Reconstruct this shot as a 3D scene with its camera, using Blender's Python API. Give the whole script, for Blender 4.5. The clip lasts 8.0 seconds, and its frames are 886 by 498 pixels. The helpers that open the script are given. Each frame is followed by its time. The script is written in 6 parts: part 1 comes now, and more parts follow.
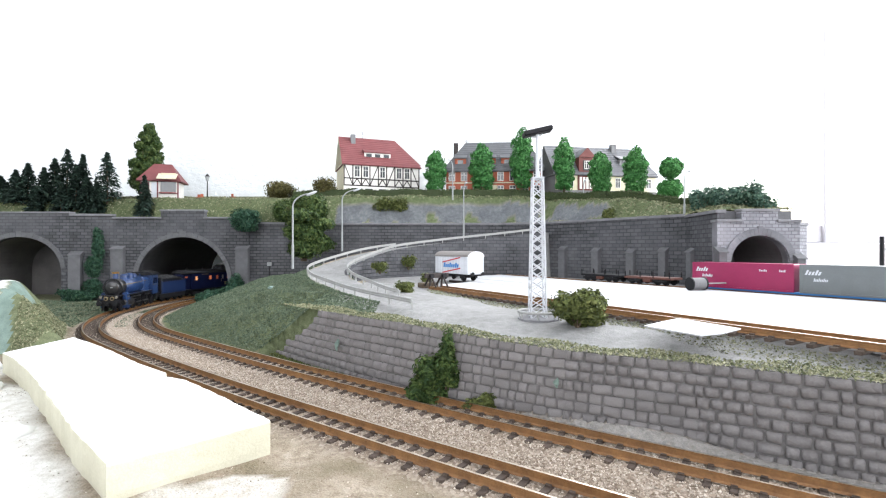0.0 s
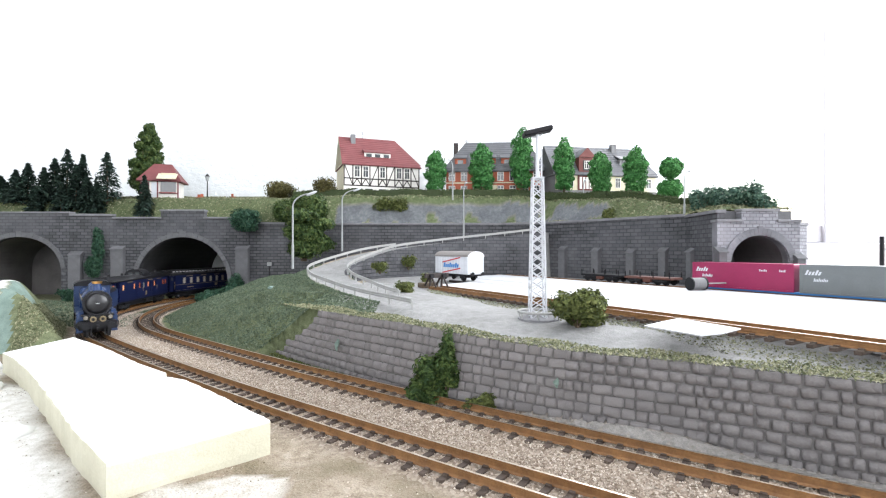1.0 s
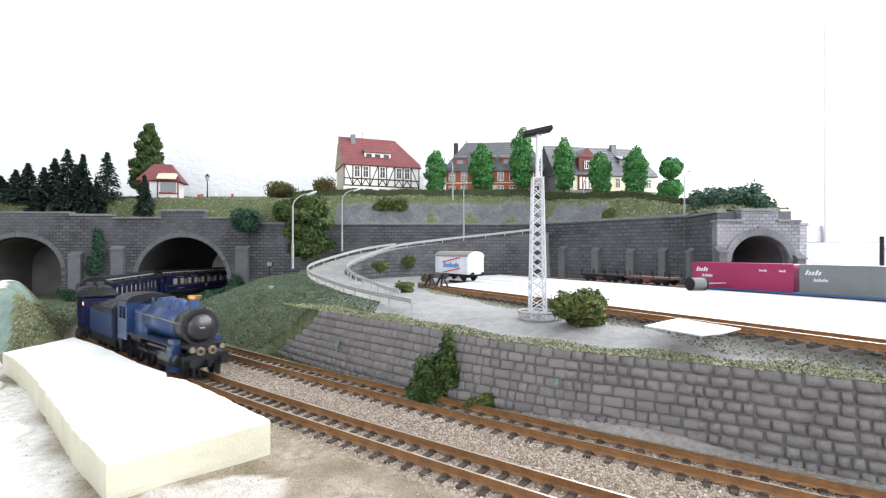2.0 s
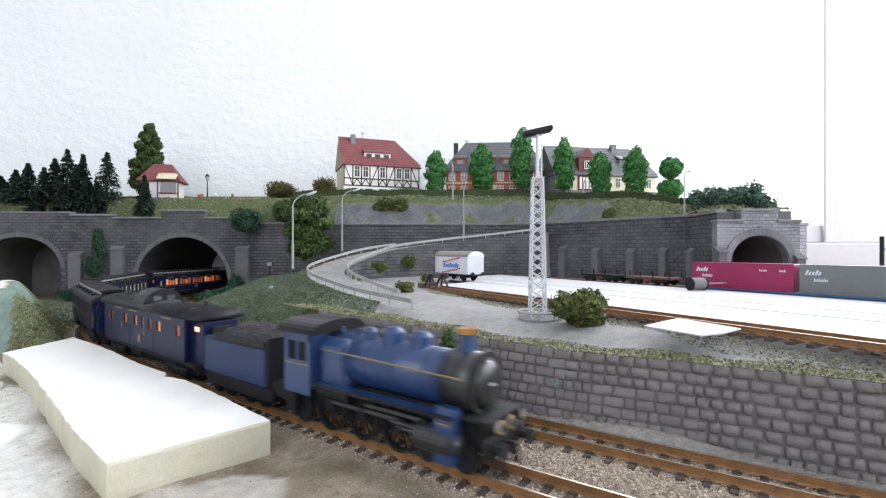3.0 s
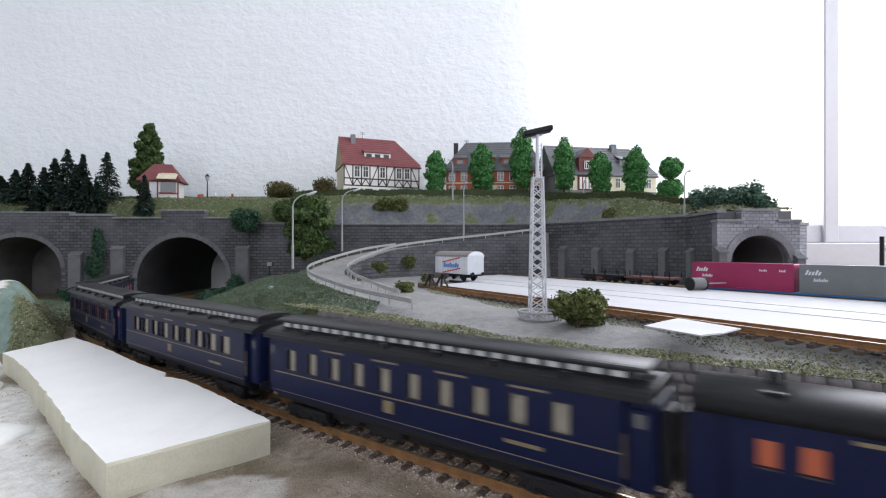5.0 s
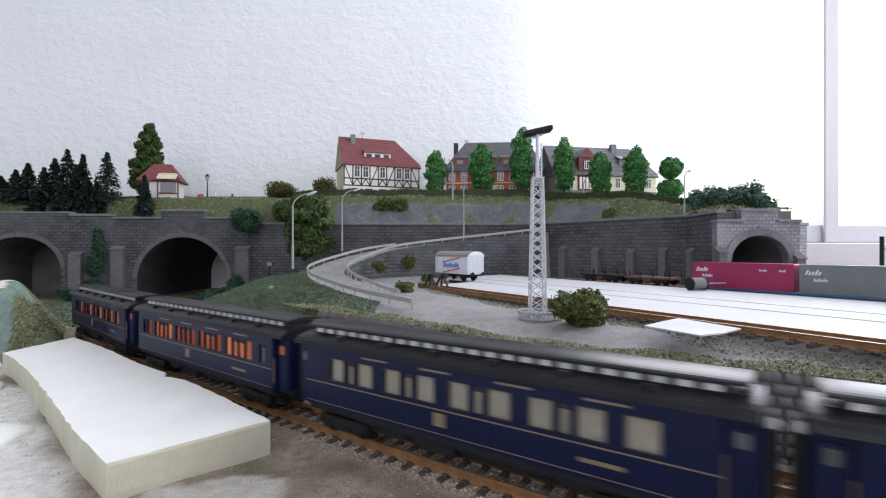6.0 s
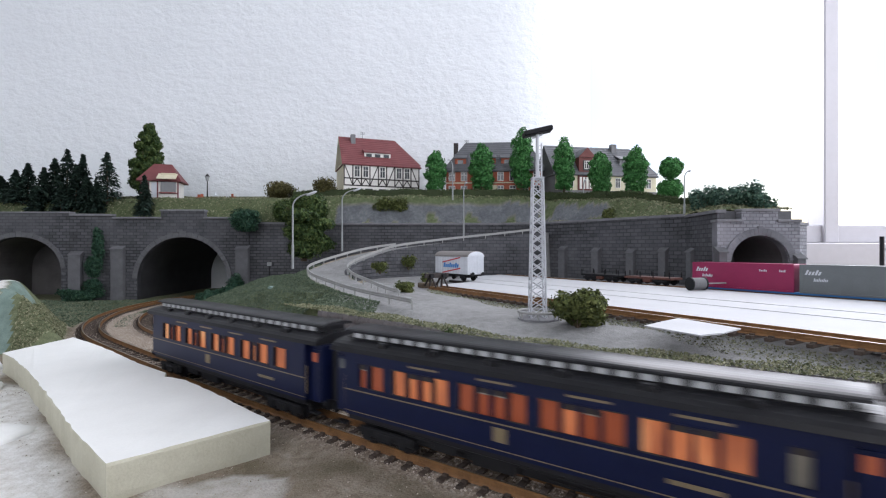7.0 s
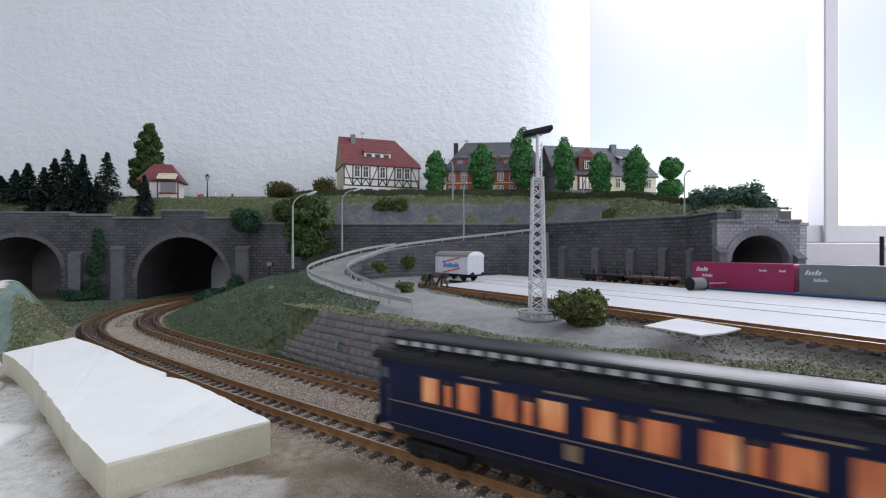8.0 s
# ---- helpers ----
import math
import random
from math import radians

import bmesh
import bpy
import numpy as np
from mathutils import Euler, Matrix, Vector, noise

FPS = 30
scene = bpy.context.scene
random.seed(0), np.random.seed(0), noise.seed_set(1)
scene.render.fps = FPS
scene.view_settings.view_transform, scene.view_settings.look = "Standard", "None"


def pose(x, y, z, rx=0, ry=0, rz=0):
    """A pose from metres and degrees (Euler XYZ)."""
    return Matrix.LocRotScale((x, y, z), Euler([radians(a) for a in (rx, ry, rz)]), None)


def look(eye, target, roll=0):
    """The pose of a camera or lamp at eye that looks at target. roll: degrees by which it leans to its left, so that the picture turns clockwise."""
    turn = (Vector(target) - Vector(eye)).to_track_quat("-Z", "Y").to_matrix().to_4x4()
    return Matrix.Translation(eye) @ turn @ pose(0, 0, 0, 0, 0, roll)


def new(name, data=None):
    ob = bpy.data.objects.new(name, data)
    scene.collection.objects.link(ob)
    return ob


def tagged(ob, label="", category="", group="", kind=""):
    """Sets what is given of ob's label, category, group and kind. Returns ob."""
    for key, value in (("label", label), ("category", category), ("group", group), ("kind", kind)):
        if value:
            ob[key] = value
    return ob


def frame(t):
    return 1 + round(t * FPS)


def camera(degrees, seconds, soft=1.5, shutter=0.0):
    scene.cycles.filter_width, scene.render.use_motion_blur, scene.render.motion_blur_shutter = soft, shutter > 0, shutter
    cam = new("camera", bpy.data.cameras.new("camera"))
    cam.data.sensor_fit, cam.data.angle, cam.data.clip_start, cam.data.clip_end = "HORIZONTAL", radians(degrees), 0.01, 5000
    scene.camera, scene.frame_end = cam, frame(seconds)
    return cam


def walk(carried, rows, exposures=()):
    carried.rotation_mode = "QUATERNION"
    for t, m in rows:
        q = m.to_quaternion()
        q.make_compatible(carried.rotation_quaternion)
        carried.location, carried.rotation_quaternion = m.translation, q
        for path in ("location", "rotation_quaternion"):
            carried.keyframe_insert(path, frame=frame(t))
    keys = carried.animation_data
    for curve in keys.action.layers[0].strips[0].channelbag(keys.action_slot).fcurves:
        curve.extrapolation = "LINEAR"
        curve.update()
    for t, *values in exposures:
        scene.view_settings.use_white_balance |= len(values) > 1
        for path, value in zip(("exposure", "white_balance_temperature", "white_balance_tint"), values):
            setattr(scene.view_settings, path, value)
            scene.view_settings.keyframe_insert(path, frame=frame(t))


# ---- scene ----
cam = camera(84.7, 8.0, soft=1.15, shutter=0.5)
MM = 0.001
eye = (0, 0, 0.096)
walk(cam, [(0.0, look(eye, (0, 1, 0.096))), (8.0, look(eye, (0, 1, 0.096)))],
     exposures=[(0.0, 0.88, 6600, 11), (1.6, 0.85, 6600, 11), (2.9, 0.42, 6520, 12), (3.6, 0.21, 6480, 13), (4.5, -0.02, 6430, 14), (6.0, -0.10, 6400, 15), (6.8, -0.15, 6380, 15), (7.4, -0.29, 6320, 15), (8.0, -0.44, 6280, 15)])

# ---- light: daylight through the one window, and two added fill lamps ----
world = bpy.data.worlds.new("daylight")
scene.world = world
world.use_nodes = True
wn = world.node_tree
sky = wn.nodes.new("ShaderNodeTexSky")
sky.sky_type, sky.sun_disc, sky.sun_elevation, sky.sun_rotation = "NISHITA", False, radians(40), radians(30)
wn.links.new(sky.outputs[0], wn.nodes["Background"].inputs[0])
wn.nodes["Background"].inputs[1].default_value = 0.15


def area_lamp(name, at, target, w, h, watts, colour=(0.93, 0.96, 1.0)):
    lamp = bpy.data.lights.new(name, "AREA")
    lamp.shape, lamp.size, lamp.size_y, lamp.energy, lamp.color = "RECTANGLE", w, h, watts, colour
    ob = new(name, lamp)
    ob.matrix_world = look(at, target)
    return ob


area_lamp("window_daylight", (1.30, 1.46, 0.80), (1.30, 0, 0.80), 1.7, 1.3, 42)
# two unseen lamps before solid walls, added to brighten the room
area_lamp("fill_lamp_side", (2.05, 0.3, 0.85), (0, 0.3, 0.85), 1.9, 1.3, 43)
area_lamp("fill_lamp_rear", (-0.6, -1.95, 0.95), (-0.6, 0, 0.95), 1.5, 1.2, 19)

# ---- materials ----


class Nodes:
    """A procedural material under construction."""

    def __init__(self, name, rough=0.8, metal=0.0, spec=0.4):
        self.mat = bpy.data.materials.new(name)
        self.mat.use_nodes = True
        self.t = self.mat.node_tree
        self.b = self.t.nodes["Principled BSDF"]
        self.b.inputs["Roughness"].default_value = rough
        self.b.inputs["Metallic"].default_value = metal
        self.b.inputs["Specular IOR Level"].default_value = spec

    def add(self, kind, **inputs):
        n = self.t.nodes.new(kind)
        for k, v in inputs.items():
            n.inputs[k.replace("_", " ")].default_value = v
        return n

    def link(self, a, b):
        self.t.links.new(a, b)

    def coords(self, scale=(1, 1, 1), kind="Object"):
        tc = self.add("ShaderNodeTexCoord")
        mp = self.add("ShaderNodeMapping")
        mp.inputs["Scale"].default_value = scale
        self.link(tc.outputs[kind], mp.inputs[0])
        return mp.outputs[0]

    def noise(self, scale, detail=4, rough=0.6, vec=None):
        n = self.add("ShaderNodeTexNoise")
        n.inputs["Scale"].default_value, n.inputs["Detail"].default_value, n.inputs["Roughness"].default_value = scale, detail, rough
        self.link(vec or self.coords(), n.inputs[0])
        return n.outputs["Fac"]

    def ramp(self, fac, stops):
        r = self.add("ShaderNodeValToRGB")
        el = r.color_ramp.elements
        while len(el) < len(stops):
            el.new(0.5)
        for e, (p, c) in zip(el, stops):
            e.position, e.color = p, (*c, 1)
        self.link(fac, r.inputs[0])
        return r.outputs[0]

    def mix(self, fac, a, b, mode="MIX"):
        m = self.add("ShaderNodeMix")
        m.data_type, m.blend_type = "RGBA", mode
        for sock, v in ((m.inputs[0], fac), (m.inputs[6], a), (m.inputs[7], b)):
            if isinstance(v, (int, float)):
                sock.default_value = v
            elif isinstance(v, tuple):
                sock.default_value = (*v, 1)
            else:
                self.link(v, sock)
        return m.outputs[2]

    def colour(self, out):
        self.link(out, self.b.inputs["Base Color"])
        return self

    def bump(self, fac, strength=0.4, dist=0.0005):
        bp = self.add("ShaderNodeBump")
        bp.inputs["Strength"].default_value, bp.inputs["Distance"].default_value = strength, dist
        self.link(fac, bp.inputs["Height"])
        self.link(bp.outputs[0], self.b.inputs["Normal"])
        return self


def mottled(name, stops, scale=120.0, rough=0.85, metal=0.0, bump=0.3, dist=0.0004, fine=900.0, spec=0.35, vary=0.0):
    """Two scales of noise over a colour range, with fine relief."""
    n = Nodes(name, rough, metal, spec)
    big, small = n.noise(scale, 5), n.noise(fine, 3)
    c = n.ramp(n.mix(0.35, big, small), stops)
    if vary:
        info = n.add("ShaderNodeObjectInfo")
        hsv = n.add("ShaderNodeHueSaturation")
        mr = n.add("ShaderNodeMapRange")
        mr.inputs["To Min"].default_value, mr.inputs["To Max"].default_value = 1 - vary, 1 + vary
        n.link(info.outputs["Random"], mr.inputs[0])
        n.link(mr.outputs[0], hsv.inputs["Value"])
        n.link(c, hsv.inputs["Color"])
        c = hsv.outputs[0]
    n.colour(c)
    if bump:
        n.bump(small, bump, dist)
    return n.mat


def paint(name, rgb, rough=0.45, metal=0.0, spread=0.12, bump=0.05, spec=0.5):
    lo, hi = tuple(v * (1 - spread) for v in rgb), tuple(min(1, v * (1 + spread)) for v in rgb)
    return mottled(name, [(0.3, lo), (0.7, hi)], 60, rough, metal, bump, 0.0002, 700, spec)


def glow(name, rgb, strength):
    n = Nodes(name, 0.5)
    n.b.inputs["Base Color"].default_value = (*(v * 0.5 for v in rgb), 1)
    n.b.inputs["Emission Color"].default_value = (*rgb, 1)
    n.b.inputs["Emission Strength"].default_value = strength
    return n.mat


def masonry(name, tones, mortar, row, brick, bump=0.8, dist=0.0008):
    """Small cut stones in courses, for walls that stay far off. Uses the wall's own length and height as coordinates."""
    n = Nodes(name, 0.9, spec=0.25)
    uv = n.coords((1, 1, 1), "UV")
    br = n.add("ShaderNodeTexBrick")
    br.inputs["Scale"].default_value = 1.0
    br.inputs["Brick Width"].default_value, br.inputs["Row Height"].default_value = brick, row
    br.inputs["Mortar Size"].default_value, br.inputs["Mortar Smooth"].default_value = row * 0.12, 0.3
    br.inputs["Color1"].default_value, br.inputs["Color2"].default_value, br.inputs["Mortar"].default_value = (*tones[0], 1), (*tones[1], 1), (*mortar, 1)
    n.link(uv, br.inputs["Vector"])
    stain = n.noise(14, 5)
    c = n.mix(n.ramp(stain, [(0.4, (0, 0, 0)), (0.75, (0.6, 0.6, 0.6))]), br.outputs["Color"], tuple(v * 1.5 for v in tones[1]), "MIX")
    n.colour(c)
    grain = n.noise(700, 3)
    h = n.mix(0.25, br.outputs["Fac"], grain)
    inv = n.add("ShaderNodeInvert")
    n.link(h, inv.inputs["Color"])
    n.bump(inv.outputs[0], bump, dist)
    return n.mat


M_WALLSTONE = masonry("cut_stone", ((0.062, 0.063, 0.068), (0.105, 0.106, 0.114)), (0.036, 0.036, 0.04), 0.0062, 0.0135, 1.0, 0.0016)
M_PORTALSTONE = masonry("portal_stone", ((0.17, 0.17, 0.187), (0.26, 0.26, 0.28)), (0.10, 0.10, 0.11), 0.0046, 0.0085)
M_CAP = mottled("cap_stone", [(0.3, (0.13, 0.13, 0.14)), (0.7, (0.23, 0.23, 0.24))], 60)
M_ARCH = mottled("arch_stone", [(0.3, (0.09, 0.09, 0.097)), (0.7, (0.15, 0.15, 0.158))], 80)
M_BLOCK = mottled("retaining_block", [(0.25, (0.135, 0.125, 0.125)), (0.75, (0.25, 0.235, 0.233))], 90, 0.88, bump=0.6, spec=0.2, vary=0.12)
M_JOINT = mottled("wall_joint", [(0.3, (0.095, 0.09, 0.09)), (0.7, (0.165, 0.157, 0.153))], 200)
# one lining in two tones: shade of the deep tunnel, light in shallow ones
M_SHADED_LINING = mottled("shaded_lining", [(0.3, (0.028, 0.028, 0.03)), (0.7, (0.055, 0.055, 0.058))], 25)
M_LIT_LINING = mottled("lit_lining", [(0.3, (0.07, 0.066, 0.066)), (0.7, (0.13, 0.122, 0.12))], 25)
M_PLASTER = Nodes("room_plaster", 0.9, spec=0.2)
pv = M_PLASTER.coords((42, 42, 56))
M_PLASTER.colour(M_PLASTER.ramp(M_PLASTER.noise(2.2, 3), [(0.3, (0.78, 0.80, 0.82)), (0.7, (0.84, 0.86, 0.88))]))
M_PLASTER.bump(M_PLASTER.noise(1.0, 5, 0.6, pv), 0.5, 0.009)
M_PLASTER = M_PLASTER.mat
M_WHITE = paint("white_lacquer", (0.43, 0.415, 0.44), 0.45, spread=0.04)
M_FLOOR = paint("room_floor", (0.45, 0.40, 0.34), 0.6)
M_RAIL = mottled("rusty_rail", [(0.3, (0.13, 0.062, 0.027)), (0.7, (0.29, 0.15, 0.06))], 150, 0.55, 0.25)
M_RAILTOP = mottled("rail_head", [(0.3, (0.42, 0.34, 0.26)), (0.7, (0.62, 0.56, 0.48))], 90, 0.3, 0.9)
M_SLEEPER = mottled("dark_sleeper", [(0.3, (0.045, 0.032, 0.026)), (0.7, (0.10, 0.075, 0.06))], 300, 0.85, vary=0.25)


def ground_material(name, rock):
    """Earth, ballast along the tracks, sand and plaster dust, by noise and by place on the layout."""
    n = Nodes(name, 0.95, spec=0.2)
    att = n.add("ShaderNodeVertexColor")
    att.layer_name = "cover"
    sep = n.add("ShaderNodeSeparateColor")
    n.link(att.outputs[0], sep.inputs[0])
    fine, mid, big = n.noise(1400, 3, 0.7), n.noise(160, 5), n.noise(28, 4)
    vor = n.add("ShaderNodeTexVoronoi")
    vor.inputs["Scale"].default_value = 620
    n.link(n.coords(), vor.inputs["Vector"])
    grains = n.ramp(vor.outputs["Color"], [(0.0, (0.16, 0.12, 0.09)), (0.5, (0.33, 0.265, 0.21)), (1.0, (0.52, 0.455, 0.39))])
    earth = n.ramp(n.mix(0.4, mid, fine), [(0.3, (0.13, 0.10, 0.07)), (0.5, (0.31, 0.26, 0.20)), (0.72, (0.50, 0.44, 0.37))])
    moss = n.ramp(fine, [(0.3, (0.075, 0.06, 0.03)), (0.7, (0.20, 0.165, 0.105))])
    earth = n.mix(n.ramp(n.mix(0.25, n.noise(17, 4), mid), [(0.47, (0, 0, 0)), (0.60, (0.8, 0.8, 0.8))]), earth, moss)
    grass = n.ramp(n.mix(0.45, mid, fine), [(0.3, (0.035, 0.055, 0.025)), (0.55, (0.11, 0.14, 0.065)), (0.75, (0.22, 0.23, 0.13))])
    tar = n.ramp(n.mix(0.45, n.mix(0.5, big, mid), fine), [(0.32, rock[0]), (0.5, rock[1]), (0.66, rock[2])])
    c = n.mix(sep.outputs[0], earth, grains)
    c = n.mix(sep.outputs[1], c, grass)
    c = n.mix(sep.outputs[2], c, tar)
    chalk = n.ramp(n.mix(0.3, mid, fine), [(0.3, (0.55, 0.52, 0.46)), (0.6, (0.80, 0.79, 0.76))])
    c = n.mix(att.outputs["Alpha"], c, chalk)
    n.colour(c)
    n.bump(n.mix(0.5, vor.outputs["Distance"], fine), 0.8, 0.0012)
    return n.mat


M_GROUND = ground_material("layout_ground", ((0.14, 0.137, 0.13), (0.255, 0.254, 0.252), (0.39, 0.386, 0.378)))
M_HILL = ground_material("hill_ground", ((0.05, 0.055, 0.06), (0.12, 0.128, 0.138), (0.24, 0.245, 0.245)))
M_BOARD = mottled("white_foam_board", [(0.3, (0.74, 0.74, 0.71)), (0.7, (0.82, 0.82, 0.79))], 30, 0.7, bump=0.1)
M_SHEET = mottled("yard_foam_sheet", [(0.3, (0.43, 0.435, 0.45)), (0.7, (0.52, 0.525, 0.54))], 18, 0.65, bump=0.1)
M_FOAMEDGE = mottled("cut_foam_edge", [(0.3, (0.43, 0.41, 0.31)), (0.7, (0.58, 0.56, 0.45))], 45, 0.8, bump=0.4)
M_BLUE = paint("loco_blue", (0.015, 0.038, 0.112), 0.3)
# the locomotive's paint again, darkened for the shaded side of the tender
M_BLUE_SHADED = paint("loco_blue_shaded", (0.012, 0.026, 0.078), 0.42, spec=0.25)
M_COACHBLUE = paint("coach_blue", (0.0055, 0.009, 0.036), 0.36, spec=0.16)
M_BLACK = paint("black_metal", (0.012, 0.012, 0.014), 0.55, spec=0.22)
M_ROOF = mottled("dark_roof", [(0.3, (0.010, 0.010, 0.012)), (0.7, (0.02, 0.02, 0.022))], 40, 0.32, bump=0.1, spec=0.13)



def leaves(name, stops, rough=0.7):
    """Foliage: tone by leaf and by patch."""
    n = Nodes(name, rough, spec=0.25)
    geo = n.add("ShaderNodeNewGeometry")
    n.colour(n.ramp(n.mix(0.45, geo.outputs["Random Per Island"], n.noise(55, 3)), stops))
    return n.mat


M_LEAF = leaves("bright_tree_leaf", [(0.2, (0.022, 0.09, 0.022)), (0.6, (0.055, 0.20, 0.052)), (0.9, (0.13, 0.33, 0.10))])
M_CONIFER = leaves("dark_needle", [(0.2, (0.008, 0.018, 0.014)), (0.7, (0.02, 0.04, 0.028)), (0.95, (0.045, 0.07, 0.045))])
M_BUSH = leaves("bush_leaf", [(0.2, (0.015, 0.035, 0.01)), (0.6, (0.05, 0.085, 0.022)), (0.9, (0.13, 0.16, 0.05))])
M_OLIVE = leaves("olive_bush", [(0.2, (0.03, 0.04, 0.012)), (0.6, (0.10, 0.12, 0.035)), (0.9, (0.20, 0.21, 0.07))])
M_BLUEGREEN = leaves("blue_green_leaf", [(0.2, (0.025, 0.06, 0.045)), (0.6, (0.075, 0.14, 0.10)), (0.9, (0.17, 0.26, 0.18))])
M_TEAL = leaves("ivy_leaf", [(0.2, (0.011, 0.034, 0.022)), (0.6, (0.035, 0.09, 0.055)), (0.9, (0.09, 0.17, 0.095))])
M_BROWNLEAF = leaves("brown_leaf", [(0.2, (0.04, 0.035, 0.012)), (0.6, (0.10, 0.09, 0.03)), (0.9, (0.19, 0.16, 0.07))])
M_TUFT = leaves("static_grass", [(0.15, (0.06, 0.075, 0.04)), (0.5, (0.18, 0.19, 0.105)), (0.9, (0.40, 0.38, 0.26))])
M_GREENTUFT = leaves("green_flock", [(0.15, (0.035, 0.06, 0.035)), (0.5, (0.095, 0.13, 0.085)), (0.9, (0.22, 0.25, 0.17))])
M_HEDGE = leaves("hedge_leaf", [(0.2, (0.02, 0.03, 0.012)), (0.6, (0.05, 0.07, 0.025)), (0.9, (0.10, 0.12, 0.05))])
M_BARK = mottled("bark", [(0.3, (0.05, 0.035, 0.025)), (0.7, (0.12, 0.09, 0.06))], 200)
M_STEELGREY = paint("light_grey_metal", (0.45, 0.46, 0.47), 0.45, 0.2)
M_MASTWHITE = paint("mast_paint", (0.50, 0.51, 0.54), 0.5)
M_LAMPGREY = paint("lamp_grey", (0.27, 0.28, 0.28), 0.5)
M_GUARD = paint("guard_rail_grey", (0.31, 0.31, 0.30), 0.55)
M_REDROOF = mottled("red_tiled_roof", [(0.3, (0.14, 0.042, 0.045)), (0.7, (0.21, 0.065, 0.066))], 60, 0.6)
M_SLATE = mottled("slate_roof", [(0.3, (0.075, 0.078, 0.085)), (0.7, (0.13, 0.132, 0.14))], 60, 0.6)
M_CREAM = paint("cream_render", (0.60, 0.55, 0.40), 0.7)
M_RENDER = paint("white_render", (0.72, 0.70, 0.66), 0.75)
M_ORANGE = paint("brick_orange", (0.36, 0.09, 0.045), 0.7)
M_GREYWALL = paint("grey_gable", (0.16, 0.16, 0.165), 0.75)
M_TIMBER = paint("dark_timber", (0.03, 0.022, 0.02), 0.7)
M_REDTIMBER = paint("red_timber", (0.12, 0.03, 0.025), 0.7)
M_PANE = paint("dark_pane", (0.06, 0.065, 0.07), 0.15)
M_CRIMSON = paint("crimson_container", (0.28, 0.012, 0.075), 0.45)
M_GREYCONT = paint("grey_container", (0.15, 0.165, 0.17), 0.45)
M_WAGONWHITE = paint("wagon_white", (0.62, 0.64, 0.68), 0.5)
M_WAGONROOF = paint("wagon_roof", (0.22, 0.20, 0.19), 0.6)
M_LOGOBLUE = paint("logo_blue", (0.05, 0.22, 0.55), 0.5)
M_LOGORED = paint("logo_red", (0.5, 0.04, 0.05), 0.5)
M_RUSTBROWN = paint("wagon_brown", (0.10, 0.035, 0.025), 0.6)
M_GOLD = paint("gold_line", (0.19, 0.145, 0.08), 0.5, 0.1)
M_BRASS = paint("brass", (0.65, 0.35, 0.12), 0.3, 0.9)
M_SMOKEBOX = paint("smokebox_black", (0.02, 0.02, 0.022), 0.3)
M_CURTAIN = paint("cream_curtain", (0.27, 0.245, 0.20), 0.8, spread=0.2)
M_LAMPWHITE = paint("lamp_glass", (0.17, 0.155, 0.13), 0.2)
M_RODS = paint("dark_steel", (0.07, 0.07, 0.075), 0.4, 0.6)
M_COAL = mottled("coal", [(0.3, (0.008, 0.008, 0.009)), (0.7, (0.03, 0.03, 0.03))], 300, 0.6, bump=0.8)
M_BLUEWEB = mottled("turquoise_paint_smear", [(0.3, (0.10, 0.145, 0.125)), (0.7, (0.2, 0.27, 0.235))], 90)
M_LIT = Nodes("lit_curtain", 0.8)
lv = M_LIT.noise(150, 2, 0.5, M_LIT.coords((1, 1, 0.25)))
M_LIT.link(M_LIT.ramp(lv, [(0.35, (0.36, 0.075, 0.028)), (0.52, (0.74, 0.22, 0.075)), (0.70, (1.0, 0.55, 0.25))]), M_LIT.b.inputs["Emission Color"])
M_LIT.b.inputs["Emission Strength"].default_value = 0.54
M_LIT.b.inputs["Base Color"].default_value = (0.25, 0.11, 0.055, 1)
M_LIT = M_LIT.mat
M_LITDIM = glow("dim_lit_curtain", (0.50, 0.12, 0.05), 0.20)
M_LITWINDOW = glow("lit_window", (1.0, 0.45, 0.28), 2.0)

# ---- mesh helpers, in millimetres ----


def link_mesh(name, bm, mats, smooth=False):
    me = bpy.data.meshes.new(name)
    bmesh.ops.scale(bm, vec=(MM, MM, MM), verts=bm.verts)
    bm.to_mesh(me)
    bm.free()
    for m in (mats if isinstance(mats, (list, tuple)) else [mats]):
        me.materials.append(m)
    if smooth:
        for p in me.polygons:
            p.use_smooth = True
    return new(name, me)


def part(name, bm, mat, parent=None, label="", smooth=False):
    ob = link_mesh(name, bm, mat, smooth)
    if parent:
        ob.parent = parent
    if label:
        ob["label"] = label
    return ob


def thing(name, label, category, m=None, group="", kind=""):
    ob = new(name)
    ob.empty_display_size = 0.01
    if m is not None:
        ob.matrix_basis = m
    return tagged(ob, label, category, group, kind)


def at(x, y, z=0.0, rz=0.0):
    return pose(x * MM, y * MM, z * MM, 0, 0, rz)


def box(bm, x0, x1, y0, y1, z0, z1, bevel=0.0, mat=0):
    r = bmesh.ops.create_cube(bm, size=1)
    vs = r["verts"]
    for v in vs:
        v.co = Vector(((x0, x1)[v.co.x > 0], (y0, y1)[v.co.y > 0], (z0, z1)[v.co.z > 0]))
    fs = {f for v in vs for f in v.link_faces}
    for f in fs:
        f.material_index = mat
    if bevel:
        es = list({e for v in vs for e in v.link_edges})
        bmesh.ops.bevel(bm, geom=es, offset=bevel, segments=1, affect="EDGES", material=-1)
    return bm


def boxed(*a, **k):
    return box(bmesh.new(), *a, **k)


